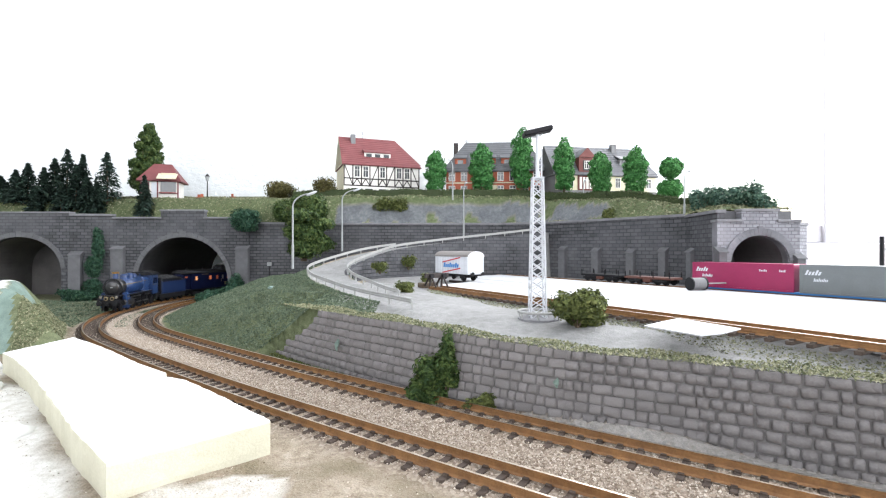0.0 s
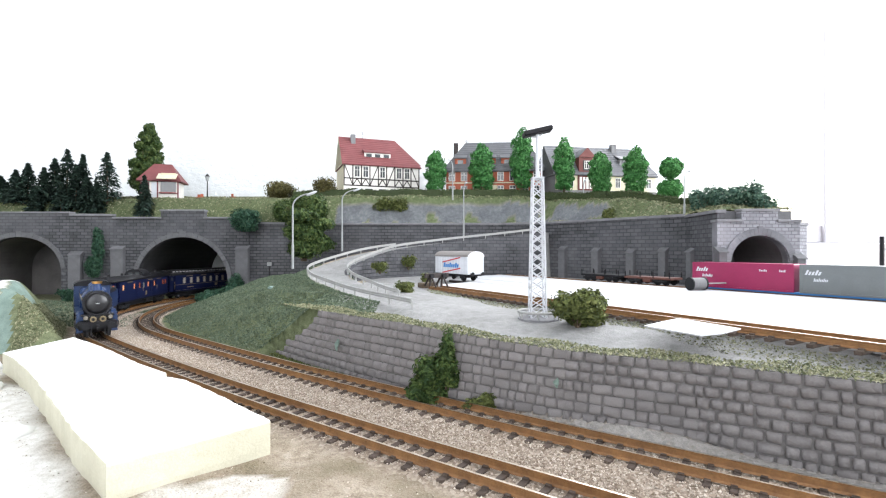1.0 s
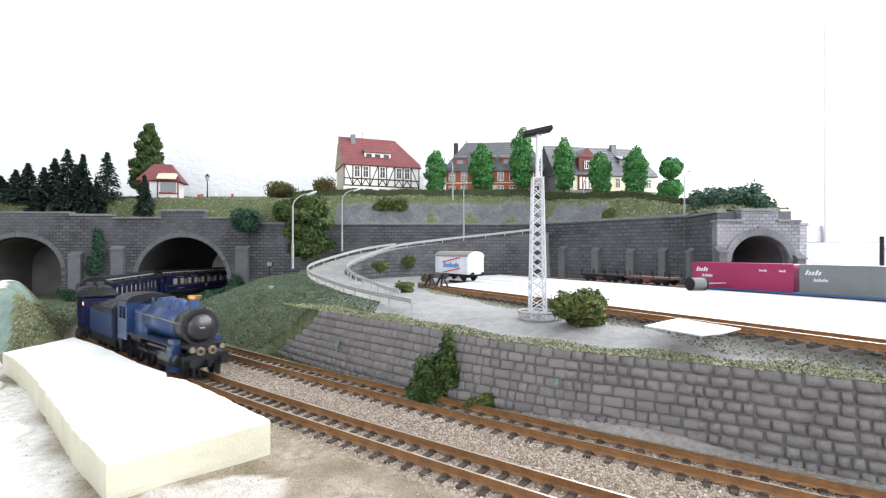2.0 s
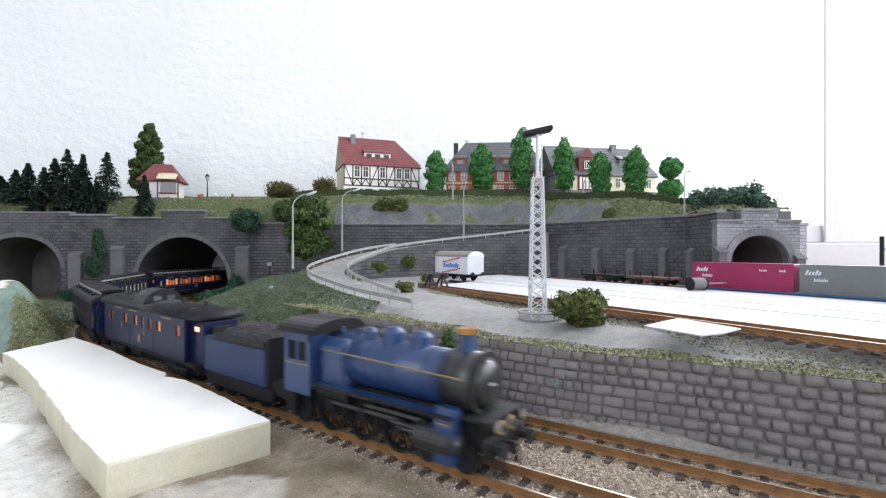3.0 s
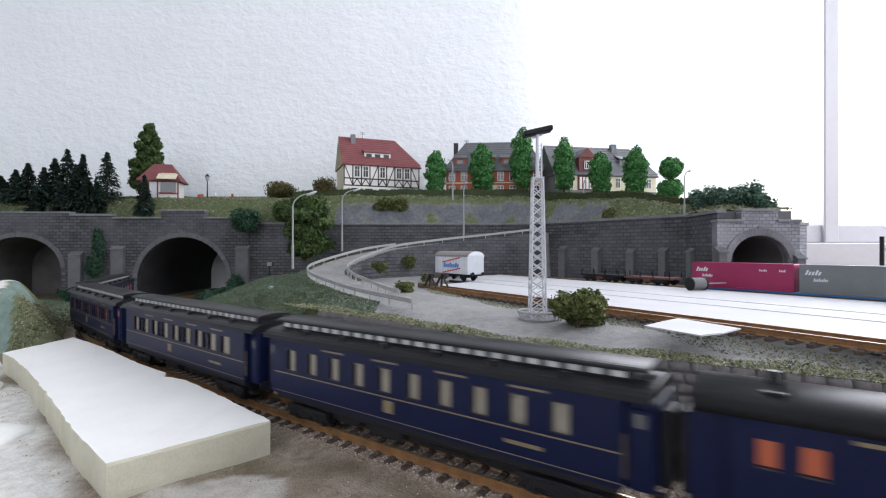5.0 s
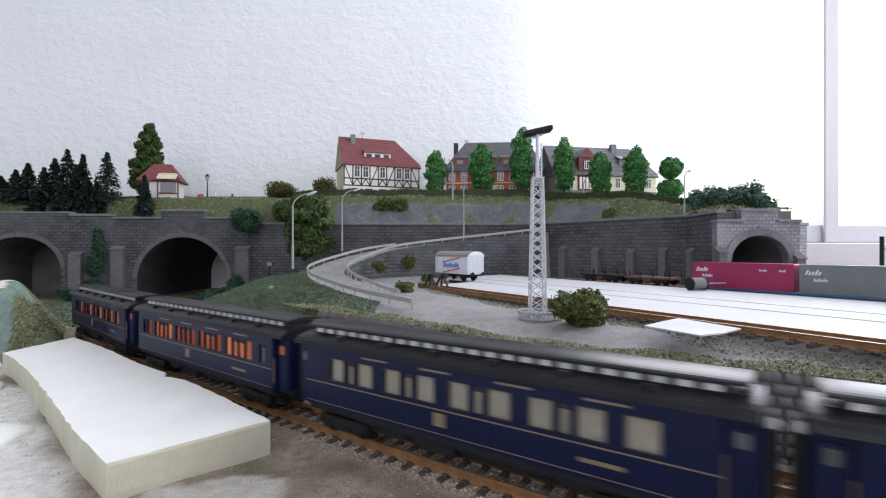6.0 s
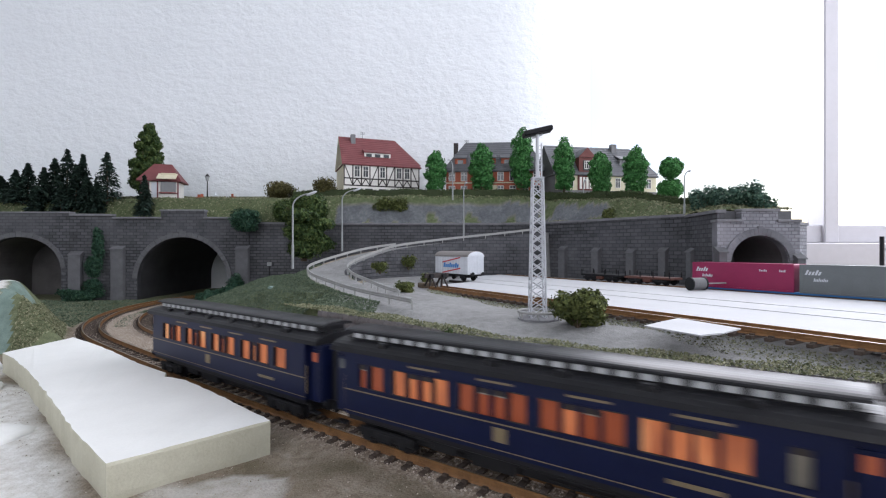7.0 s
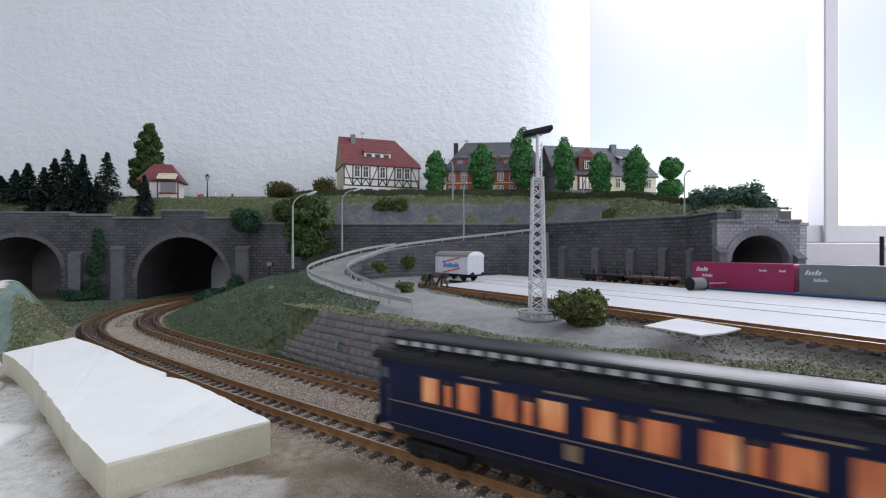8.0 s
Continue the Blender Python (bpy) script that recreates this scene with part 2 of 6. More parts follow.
def tube(bm, p, q, r, r2=None, seg=10, mat=0, caps=True):
    p, q = Vector(p), Vector(q)
    d = q - p
    m = Matrix.Translation((p + q) / 2) @ d.to_track_quat("Z", "Y").to_matrix().to_4x4()
    before = set(bm.faces)
    bmesh.ops.create_cone(bm, cap_ends=caps, segments=seg, radius1=r, radius2=r if r2 is None else r2, depth=d.length, matrix=m)
    for f in bm.faces:
        if f not in before:
            f.material_index = mat
    return bm


def extrude_profile(bm, prof, path, closed=True, mat=0, caps=True):
    """Sweep a profile of (side, up) points along a path of (x, y, z); side is to the left of the way."""
    rings = []
    n = len(path)
    for i, p in enumerate(path):
        a, b = Vector(path[max(0, i - 1)]), Vector(path[min(n - 1, i + 1)])
        d = b - a
        d.z = 0
        d.normalize()
        left = Vector((-d.y, d.x, 0))
        rings.append([bm.verts.new(Vector(p) + left * s + Vector((0, 0, u))) for s, u in prof])
    m = len(prof)
    for r0, r1 in zip(rings[:-1], rings[1:]):
        for j in range(m if closed else m - 1):
            k = (j + 1) % m
            f = bm.faces.new((r0[j], r0[k], r1[k], r1[j]))
            f.material_index = mat
    if caps and closed:
        for r in (rings[0], rings[-1]):
            f = bm.faces.new(r)
            f.material_index = mat
    bmesh.ops.recalc_face_normals(bm, faces=bm.faces[:])
    return bm


def prism(bm, outline, z0, z1, mat=0):
    """An upright prism over an outline of (x, y)."""
    lo = [bm.verts.new((x, y, z0)) for x, y in outline]
    hi = [bm.verts.new((x, y, z1)) for x, y in outline]
    fs = [bm.faces.new(lo), bm.faces.new(hi)]
    n = len(lo)
    for i in range(n):
        fs.append(bm.faces.new((lo[i], lo[(i + 1) % n], hi[(i + 1) % n], hi[i])))
    for f in fs:
        f.material_index = mat
    bmesh.ops.recalc_face_normals(bm, faces=fs)
    return bm


# ---- the lines of the two tracks ----
ALONG, ACROSS = Vector((0.784, -0.6205)), Vector((0.6205, 0.784))


def track_line(off, radius, step=4.0):
    """Points from deep in the tunnel, round the curve and down the long easy bend past the camera, with the length along them; 0 lies where the curve ends."""
    pts, u0 = [], -604.0
    easy = lambda u: off + ((u + 346) ** 2 / 9200 if u < 0 else 13.0 + (u * 346 * 2) / 9200)
    start = ALONG * u0 + ACROSS * easy(u0)
    h0 = math.atan2(0.6205, -0.784) - 258 / 4600
    way = Vector((math.cos(h0), math.sin(h0)))
    right = Vector((way.y, -way.x))
    c = start + right * radius
    s = -math.radians(150) * radius
    while s < 0:
        a = -s / radius
        rel = (start - c)
        co, si = math.cos(-a), math.sin(-a)
        pts.append((s, c + Vector((rel.x * co - rel.y * si, rel.x * si + rel.y * co))))
        s += step
    u = u0
    prev = start
    s = 0.0
    while u < 760:
        p = ALONG * u + ACROSS * easy(u)
        s += (p - prev).length
        pts.append((s, p))
        prev = p
        u += step
    return pts


LINE_A, LINE_B = track_line(175, 500), track_line(236, 440)


def on_line(line, s):
    """The place at length s along a track."""
    lo, hi = 0, len(line) - 1
    while hi - lo > 1:
        mid = (lo + hi) // 2
        if line[mid][0] <= s:
            lo = mid
        else:
            hi = mid
    (s0, p0), (s1, p1) = line[lo], line[hi]
    return p0.lerp(p1, (s - s0) / (s1 - s0))


def line_xy(line):
    return np.array([[p.x, p.y] for _, p in line])


def to_line(X, Y, pts):
    """Distance from every (X, Y) to a polyline, the side (positive on the right of its way) and the length along it."""
    best = np.full(X.shape, 1e9)
    side, length, base = np.zeros(X.shape), np.zeros(X.shape), 0.0
    for (ax, ay), (bx, by) in zip(pts[:-1], pts[1:]):
        dx, dy = bx - ax, by - ay
        L = math.hypot(dx, dy)
        t = np.clip(((X - ax) * dx + (Y - ay) * dy) / L ** 2, 0, 1)
        d = np.hypot(X - ax - t * dx, Y - ay - t * dy)
        m = d < best
        best = np.where(m, d, best)
        side = np.where(m, np.sign((X - ax) * -dy + (Y - ay) * dx) * -1.0, side)
        length = np.where(m, base + t * L, length)
        base += L
    return best, side, length


FRONT_WALL = [(-163, 477), (-112, 428), (-70, 388), (4, 322), (70, 281), (130, 249), (191, 213), (330, 140), (520, 45)]
RAMP = [(-15, 425, 44, 13), (-72, 512, 46, 16), (-110, 580, 50, 22), (-150, 650, 57, 26), (-170, 730, 65, 27), (-150, 810, 78, 26),
        (-105, 880, 93, 24), (-20, 925, 105, 22), (90, 950, 117, 22), (185, 965, 128, 22)]


def smooth_line(rows, n=8):
    """Catmull-Rom through rows of numbers."""
    R = np.array(rows, float)
    R = np.vstack([2 * R[0] - R[1], R, 2 * R[-1] - R[-2]])
    out = []
    for i in range(1, len(R) - 2):
        for k in range(n):
            t = k / n
            out.append(0.5 * (2 * R[i] + (R[i + 1] - R[i - 1]) * t + (2 * R[i - 1] - 5 * R[i] + 4 * R[i + 1] - R[i + 2]) * t ** 2
                              + (3 * R[i] - R[i - 1] - 3 * R[i + 1] + R[i + 2]) * t ** 3))
    out.append(R[-2])
    return np.array(out)


RAMP_LINE = smooth_line(RAMP)


def ridge(X, Y, s, k):
    """Cheap smooth unevenness for the ground."""
    return (np.sin(X / s + 1.3 * np.sin(Y / (s * 1.7) + k)) + np.sin(Y / (s * 0.8) + 1.1 * np.sin(X / (s * 1.3) + 2 * k))) * 0.5


def step01(x):
    x = np.clip(x, 0, 1)
    return x * x * (3 - 2 * x)


def mound(X, Y):
    """How much of the grassy mound outside the curve stands at each place, 0 to 1."""
    dA, sA, _ = to_line(X, Y, line_xy(LINE_A)[::6])
    return np.where(sA > 0, step01((dA - 21 + 4 * ridge(X, Y, 19, 0.4)) / 52), 0) * step01((Y - 455) / 60) * step01((700 - Y) / 110)


def ground_height(X, Y):
    dW, sW, lW = to_line(X, Y, FRONT_WALL)
    inside = dW * -sW
    dB, sB, lB = to_line(X, Y, line_xy(LINE_B)[::6])
    dR, sR, lR = to_line(X, Y, RAMP_LINE[:, :2])
    cum = np.concatenate([[0], np.cumsum(np.hypot(*np.diff(RAMP_LINE[:, :2], axis=0).T))])
    zR, wR = np.interp(lR, cum, RAMP_LINE[:, 2]), np.interp(lR, cum, RAMP_LINE[:, 3])
    dA = to_line(X, Y, line_xy(LINE_A)[::6])[0]
    low = -7 + 0.8 * ridge(X, Y, 13, 0.3)
    low = low + step01((21 - np.minimum(dA, dB)) / 5) * (-5.3 - low)
    yard = 35 + 5 * step01((80 - X) / 120) + step01((inside - 25) / 60) * 6
    yard = yard + 0.3 * ridge(X, Y, 9, 1.0)
    # ramp and its banks
    outer = sR < 0
    bank = np.where(outer, zR - np.maximum(dR - wR - 8, 0) * 0.42, np.where(dR < wR + 3, zR, 0))
    up = np.maximum(yard, bank)
    # the grassy bank towards the track, where there is no wall
    u = X * ALONG.x + Y * ALONG.y
    right_of_b = np.where(sB < 0, dB, -dB)
    lim = -6 + np.maximum(right_of_b - 22, 0) * (0.62 - 0.24 * step01((Y - 560) / 200)) + 2 * ridge(X, Y, 11, 2.0)
    lim = lim + np.maximum(u + 440, 0) * 0.55
    lim = np.where(u > -335, 1e3, lim)
    # grey gravel heaped against the foot of the retaining wall
    low = low + 6.5 * step01((right_of_b - 16) / 8) * (inside < 4) * (inside > -30) * step01((X - 5) / 20) * step01((180 - X) / 70)
    high = (right_of_b > 18) & ((inside > 13) | (u < -425))
    z = np.where(high, np.minimum(up, lim), low)
    # mound beside the outer track
    m = mound(X, Y)
    z = np.maximum(z, -8 + m * (60 + 7 * ridge(X, Y, 14, 1.7)))
    return z, inside, right_of_b, dR, wR, high


def make_ground():
    """The layout's lower surface: track bed, yard, ramp and banks in one sheet, and out to the edge of the table."""
    xs = np.concatenate([np.arange(-1500, -720, 30), np.arange(-720, 520, 4.0), np.arange(520, 1500, 30)])
    ys = np.concatenate([np.arange(-400, 60, 20), np.arange(60, 1000, 4.0), np.arange(1000, 1290, 20)])
    X, Y = np.meshgrid(xs, ys)
    Z, inside, rb, dR, wR, high = ground_height(X, Y)
    dA, sA, _ = to_line(X, Y, line_xy(LINE_A)[::6])
    plaster = step01(((X + 135) * -0.675 + (Y - 195) * -0.738 + 10 * ridge(X, Y, 16, 0.9) + 6) / 14) * (Y < 560) * (Y > -200) * (X > -700) * (X < 20)
    smear = 1 - ((X + 93) / 36) ** 2 - ((Y - 205) / 15) ** 2 + 0.5 * ridge(X, Y, 7, 2.2)
    plaster = np.maximum(plaster, 0.5 * step01(smear / 0.3))
    web = X + 0.62 * (Y - 500) + 5 * ridge(X, Y, 12, 0.5)
    plaster = np.where((web < -462) & (mound(X, Y) > 0.04) & (Y < 600), 1.0, plaster)
    nx, ny = len(xs), len(ys)
    me = bpy.data.meshes.new("ground")
    idx = np.arange(nx * ny).reshape(ny, nx)
    faces = np.stack([idx[:-1, :-1], idx[:-1, 1:], idx[1:, 1:], idx[1:, :-1]], -1).reshape(-1, 4)
    me.from_pydata(np.stack([X, Y, Z], -1).reshape(-1, 3) * MM, [], faces)
    bed = np.where(sA > 0, step01((24 - dA) / 10), step01((62 - np.minimum(dA, np.abs(rb))) / 25)) * (~high)
    deck = high & (inside > 14) & (Z > 30) & (inside < 1000)
    bankish = (high & (rb < 200) & (X < -60)) | (high & (inside < 16))
    road = ((dR < wR) | (deck & (X > -120) & (inside > 22))) & high
    grass = np.where(bankish & ~road, 0.9, 0.0) + np.where(mound(X, Y) > 0.04, 0.85, 0)
    grass = np.where(~high & (X < -330) & (Y > 640) & (dA > 22) & (np.abs(rb) > 22), 0.7, grass)
    u = X * ALONG.x + Y * ALONG.y
    grass = np.where(~high & (rb > 17) & (rb < 70) & (u < -300) & (u > -520), 0.9, grass)
    road = np.maximum(road.astype(float), np.where(~high & (rb > 17) & (inside < 1) & (inside > -40) & (X > 15), 0.75, 0.0))
    cov = me.color_attributes.new("cover", "FLOAT_COLOR", "POINT")
    rgba = np.ones((nx * ny, 4))
    rgba[:, 0], rgba[:, 1], rgba[:, 2] = bed.ravel(), np.clip(grass, 0, 1).ravel(), road.astype(float).ravel()
    rgba[:, 3] = plaster.ravel()
    cov.data.foreach_set("color", rgba.ravel())
    me.materials.append(M_GROUND)
    me.materials.append(M_BLUEWEB)
    painted = ((web > -462) & (web < -436) & (mound(X, Y) > 0.04) & (Y < 590)).ravel()[faces].all(1)
    me.polygons.foreach_set("material_index", painted.astype(np.int32))
    me.polygons.foreach_set("use_smooth", [True] * len(me.polygons))
    tagged(new("ground", me), "sandy layout ground with ballast, grass banks and grey road", "ground", kind="structure")


make_ground()
# ---- room ----


def structure(name, bm, mat, label, smooth=False):
    return tagged(link_mesh(name, bm, mat, smooth), label, name.split("_")[0], kind="structure")


def room():
    b = bmesh.new()
    # the wall's end is bent back to catch window light, imitating its glare
    n = 60
    glare_bend = [(120 + 310 * k / n, 1300 + 125 * (k / n) ** 2.5) for k in range(n + 1)]
    prism(b, [(-2200, 1300)] + glare_bend + [(430, 1440), (-2200, 1440)], -900, 1700)
    box(b, 430, 2200, 1300, 1420, -900, 60)
    box(b, 430, 2200, 1300, 1420, 1450, 1700)
    structure("wall_north", b, M_PLASTER, "white rough-plastered room wall with a wide window")
    b = bmesh.new()
    box(b, -2200, 2200, -2100, -2000, -900, 1700)
    structure("wall_south", b, M_PLASTER, "white plastered room wall")
    structure("wall_west", boxed(-2300, -2200, -2100, 1420, -900, 1700), M_PLASTER, "white plastered room wall")
    structure("wall_east", boxed(2200, 2300, -2100, 1420, -900, 1700), M_PLASTER, "white plastered room wall")
    structure("floor", boxed(-2300, 2300, -2100, 1420, -1000, -900), M_FLOOR, "light brown room floor")
    structure("ceiling", boxed(-2300, 2300, -2100, 1420, 1700, 1800), M_PLASTER, "white room ceiling")
    w = thing("window_1", "white-framed window with blown-out daylight behind it", "window", kind="structure")
    part("sill", boxed(430, 2200, 1240, 1300, 40, 112, 3), M_WHITE, w)
    part("bottom_rail", boxed(430, 2200, 1296, 1340, 112, 160, 3), M_WHITE, w)
    part("mullion", boxed(1010, 1049, 1286, 1350, 112, 1450, 3), M_WHITE, w)


room()


def table():
    t = thing("table", "plain wooden table under the model layout", "table")
    part("top", boxed(-1490, 1470, -390, 1268, -46, -12, 2), M_FLOOR, t)
    for x in (-1400, 1380):
        for y in (-320, 1200):
            part("leg", boxed(x - 35, x + 35, y - 35, y + 35, -900, -46, 3), M_FLOOR, t)


table()

# ---- walls of the layout ----
WALL_Z = 150
REAR_WALL = [(-330, 1003), (120, 1003), (196, 980), (366, 756), (372, 744)]


def wall_run(name, pts, z0, z1, label, mat=M_WALLSTONE, thick=9, cap=4, batter=0.0):
    """An upright masonry wall along a line of (x, y, top), with UVs in metres for its courses, and a cap."""
    me_bm = bmesh.new()
    uvl = me_bm.loops.layers.uv.new("UVMap")
    run = 0.0
    for (ax, ay), (bx, by) in zip(pts[:-1], pts[1:]):
        d = Vector((bx - ax, by - ay))
        L = d.length
        n = Vector((-d.y, d.x)).normalized() * thick
        vs = [me_bm.verts.new((x, y, z)) for z in (z0, z1) for x, y in ((ax, ay), (bx, by), (bx + n.x, by + n.y), (ax + n.x, ay + n.y))]
        for q, u in (((0, 1, 5, 4), L), ((1, 2, 6, 5), thick), ((2, 3, 7, 6), L), ((3, 0, 4, 7), thick), ((4, 5, 6, 7), L), ((3, 2, 1, 0), L)):
            f = me_bm.faces.new([vs[i] for i in q])
            for l, (cu, cv) in zip(f.loops, ((0, z0), (u, z0), (u, z1), (0, z1))):
                l[uvl].uv = ((run + cu) * MM, cv * MM)
        run += L
    w = structure(name, me_bm, mat, label)
    if cap:
        b = bmesh.new()
        extrude_profile(b, [(-2.5, 0), (thick + 2, 0), (thick + 2, cap), (-2.5, cap)], [(x, y, z1) for x, y in pts])
        part("cap", b, M_CAP, w, "grey stone coping")
    return w


def walls():
    wall_run("wall_rear", REAR_WALL, -8, WALL_Z - 4, "tall dark grey cut-stone retaining wall behind the yard")
    wall_run("wall_between", [(-394, 990), (-327, 1003)], -8, WALL_Z - 3, "dark grey stone wall beside the portal")
    wall_run("wall_corner", [(-749, 975), (-668, 985)], -8, 163, "dark grey stone wall between the portals")
    wall_run("wall_yard_end", [(372, 744), (368, 700), (362, 641)], 30, WALL_Z - 6, "dark stone wall beside the yard portal")
    wall_run("wall_yard_far", [(470, 646), (500, 668), (505, 800)], 30, 128, "stone wall behind the yard portal", M_PORTALSTONE)
    # added slab that blocks the bright gap between portal and hill sheet
    structure("wall_backing", boxed(364, 468, 653, 658, 116, 147), M_ARCH, "slab added to close the gap above the yard portal")
    # the wall that carries the ramp
    b = bmesh.new()
    uvl = b.loops.layers.uv.new("UVMap")
    R = RAMP_LINE[26:]
    run, ring = 0.0, []
    for i, (x, y, z, hw) in enumerate(R):
        d = Vector(R[min(i + 1, len(R) - 1)][:2]) - Vector(R[max(i - 1, 0)][:2])
        d.normalize()
        r = Vector((d.y, -d.x))
        if i:
            run += math.hypot(x - R[i - 1][0], y - R[i - 1][1])
        p = Vector((x, y)) + r * (hw + 7)
        q = Vector((x, y)) + r * (hw - 3)
        ring.append((run, z, [b.verts.new((p.x, p.y, 30)), b.verts.new((p.x, p.y, z + 0.5)), b.verts.new((q.x, q.y, z + 0.5))]))
    for (u0, z0, a0), (u1, z1, a1) in zip(ring[:-1], ring[1:]):
        f = b.faces.new((a0[0], a1[0], a1[1], a0[1]))
        for l, uv in zip(f.loops, ((u0, 30), (u1, 30), (u1, z1), (u0, z0))):
            l[uvl].uv = (uv[0] * MM, uv[1] * MM)
        b.faces.new((a0[1], a1[1], a1[2], a0[2]))
    structure("wall_ramp", b, M_WALLSTONE, "dark grey cut-stone wall that carries the ramp road")


walls()


def portal(name, label, x0, x1, cx, half, spring, crown, y, top, ptop, pw, mat, depth=330, z0=-8):
    """A tunnel portal: masonry face with an arched opening that goes through it, ring of arch stones, parapet and lining."""
    b = bmesh.new()
    uvl = b.loops.layers.uv.new("UVMap")
    n = 24
    arc = [(cx - half * math.cos(math.pi * i / n), spring + (crown - spring) * math.sin(math.pi * i / n)) for i in range(n + 1)]
    inner = [(cx - half, z0)] + arc + [(cx + half, z0)]
    for yy, flip in ((y, False), (y + 12, True)):
        iv = [b.verts.new((px, yy, pz)) for px, pz in inner]
        outer = [(x0, z0)] + [(x0 + (x1 - x0) * i / n if 0 < i < n else (x0 if i == 0 else x1), top) for i in range(n + 1)] + [(x1, z0)]
        ov = [b.verts.new((px, yy, pz)) for px, pz in outer]
        for i in range(len(iv) - 1):
            f = b.faces.new((iv[i], iv[i + 1], ov[i + 1], ov[i]))
            for l in f.loops:
                l[uvl].uv = (l.vert.co.x * MM, l.vert.co.z * MM)
        if flip:
            for i in range(len(iv) - 1):
                b.faces.new((iv0[i], iv[i], iv[i + 1], iv0[i + 1]))
                f = b.faces.new((ov0[i], ov[i], ov[i + 1], ov0[i + 1]))
        iv0, ov0 = iv, ov
    if pw:
        before = set(b.faces)
        box(b, cx - pw, cx + pw, y - 0.4, y + 12, top - 3, ptop)
        for f in b.faces:
            if f not in before:
                for l in f.loops:
                    l[uvl].uv = (l.vert.co.x * MM, l.vert.co.z * MM)
    bmesh.ops.recalc_face_normals(b, faces=b.faces[:])
    w = structure(name, b, mat, label)
    b = bmesh.new()
    # lining with a closed end; its tone carries the shade or light inside
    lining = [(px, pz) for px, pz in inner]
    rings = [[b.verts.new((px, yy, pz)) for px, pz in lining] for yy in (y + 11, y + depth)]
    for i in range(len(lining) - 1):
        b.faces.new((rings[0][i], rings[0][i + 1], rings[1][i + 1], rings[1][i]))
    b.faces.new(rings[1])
    part("lining", b, M_SHADED_LINING if depth > 200 else M_LIT_LINING, w, "tunnel lining with the tunnel's shade in its dark colour" if depth > 200 else "tunnel lining in a paler colour for daylight reaching in")
    # ring of arch stones
    rise = crown - spring
    for i in range(n - 1):
        a0, a1 = math.pi * (i + 0.53) / n, math.pi * (i + 1.47) / n
        q = []
        for r in (0.5, 9.5 if i != n // 2 - 1 else 12):
            for aa in (a0, a1):
                q.append((cx - (half + r) * math.cos(aa), spring + (rise + r) * math.sin(aa)))
        b = bmesh.new()
        lo = [b.verts.new((px, y - 2.2, pz)) for px, pz in (q[0], q[1], q[3], q[2])]
        hi = [b.verts.new((px, y + 1, pz)) for px, pz in (q[0], q[1], q[3], q[2])]
        b.faces.new(lo)
        for j in range(4):
            b.faces.new((lo[j], hi[j], hi[(j + 1) % 4], lo[(j + 1) % 4]))
        bmesh.ops.recalc_face_normals(b, faces=b.faces[:])
        part("arch_stone", b, M_ARCH if mat is M_WALLSTONE else M_PORTALSTONE, w)
    # coping
    runs = [(x0, cx - pw, top), (cx - pw, cx + pw, ptop), (cx + pw, x1, top)] if pw else [(x0, x1, top)]
    for r0, r1, z in runs:
        part("coping", boxed(r0 - 1.5, r1 + 1.5, y - 2.5, y + 14, z - 0.5, z + 3, 0.5), M_CAP, w, "pale stone coping")
    return w


def buttress(x, y, z0, z1, w=22, d=9, rz=0.0, mat=M_ARCH):
    t = thing("buttress", "grey stone buttress with a sloping cap against the wall", "buttress", at(x, y, 0, rz), kind="structure")
    b = bmesh.new()
    box(b, -w / 2, w / 2, -d, 3, z0, z1 - 8, 0.5)
    part("shaft", b, M_ARCH, t)
    b = bmesh.new()
    extrude_profile(b, [(3, z1), (-d - 2, z1 - 8), (-d - 2, z1 - 9.5), (3, z1 - 9.5)], [(-w / 2 - 1, 0, 0), (w / 2 + 1, 0, 0)])
    part("cap", b, mat, t)


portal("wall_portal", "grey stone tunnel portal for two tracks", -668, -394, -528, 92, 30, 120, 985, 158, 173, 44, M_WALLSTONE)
portal("wall_portal_left", "grey stone tunnel portal with a broad arch", -1010, -749, -850, 84, 55, 120, 975, 168, 168, 0, M_WALLSTONE, 130)
portal("wall_portal_yard", "light grey rusticated stone tunnel portal in the yard", 361, 470, 417, 38, 78, 114, 640, 132, 146, 24, M_PORTALSTONE, 120, 30)


for bx, by, bz0, bz1, bw, rz in ((-735, 975, -8, 92, 22, 5), (-656, 985, -8, 104, 25, 0), (-405, 985, -8, 104, 25, 0),
                                 (232, 931, 40, 103, 15, -52.8), (277, 872, 40, 100, 14, -52.8), (318, 818, 40, 98, 13, -52.8), (352, 773, 40, 100, 12, -52.8),
                                 (371, 720, 40, 100, 11, -80), (364, 640, 40, 100, 11, 0), (466, 640, 40, 92, 11, 0)):
    buttress(bx, by, bz0, bz1, bw, rz=rz)


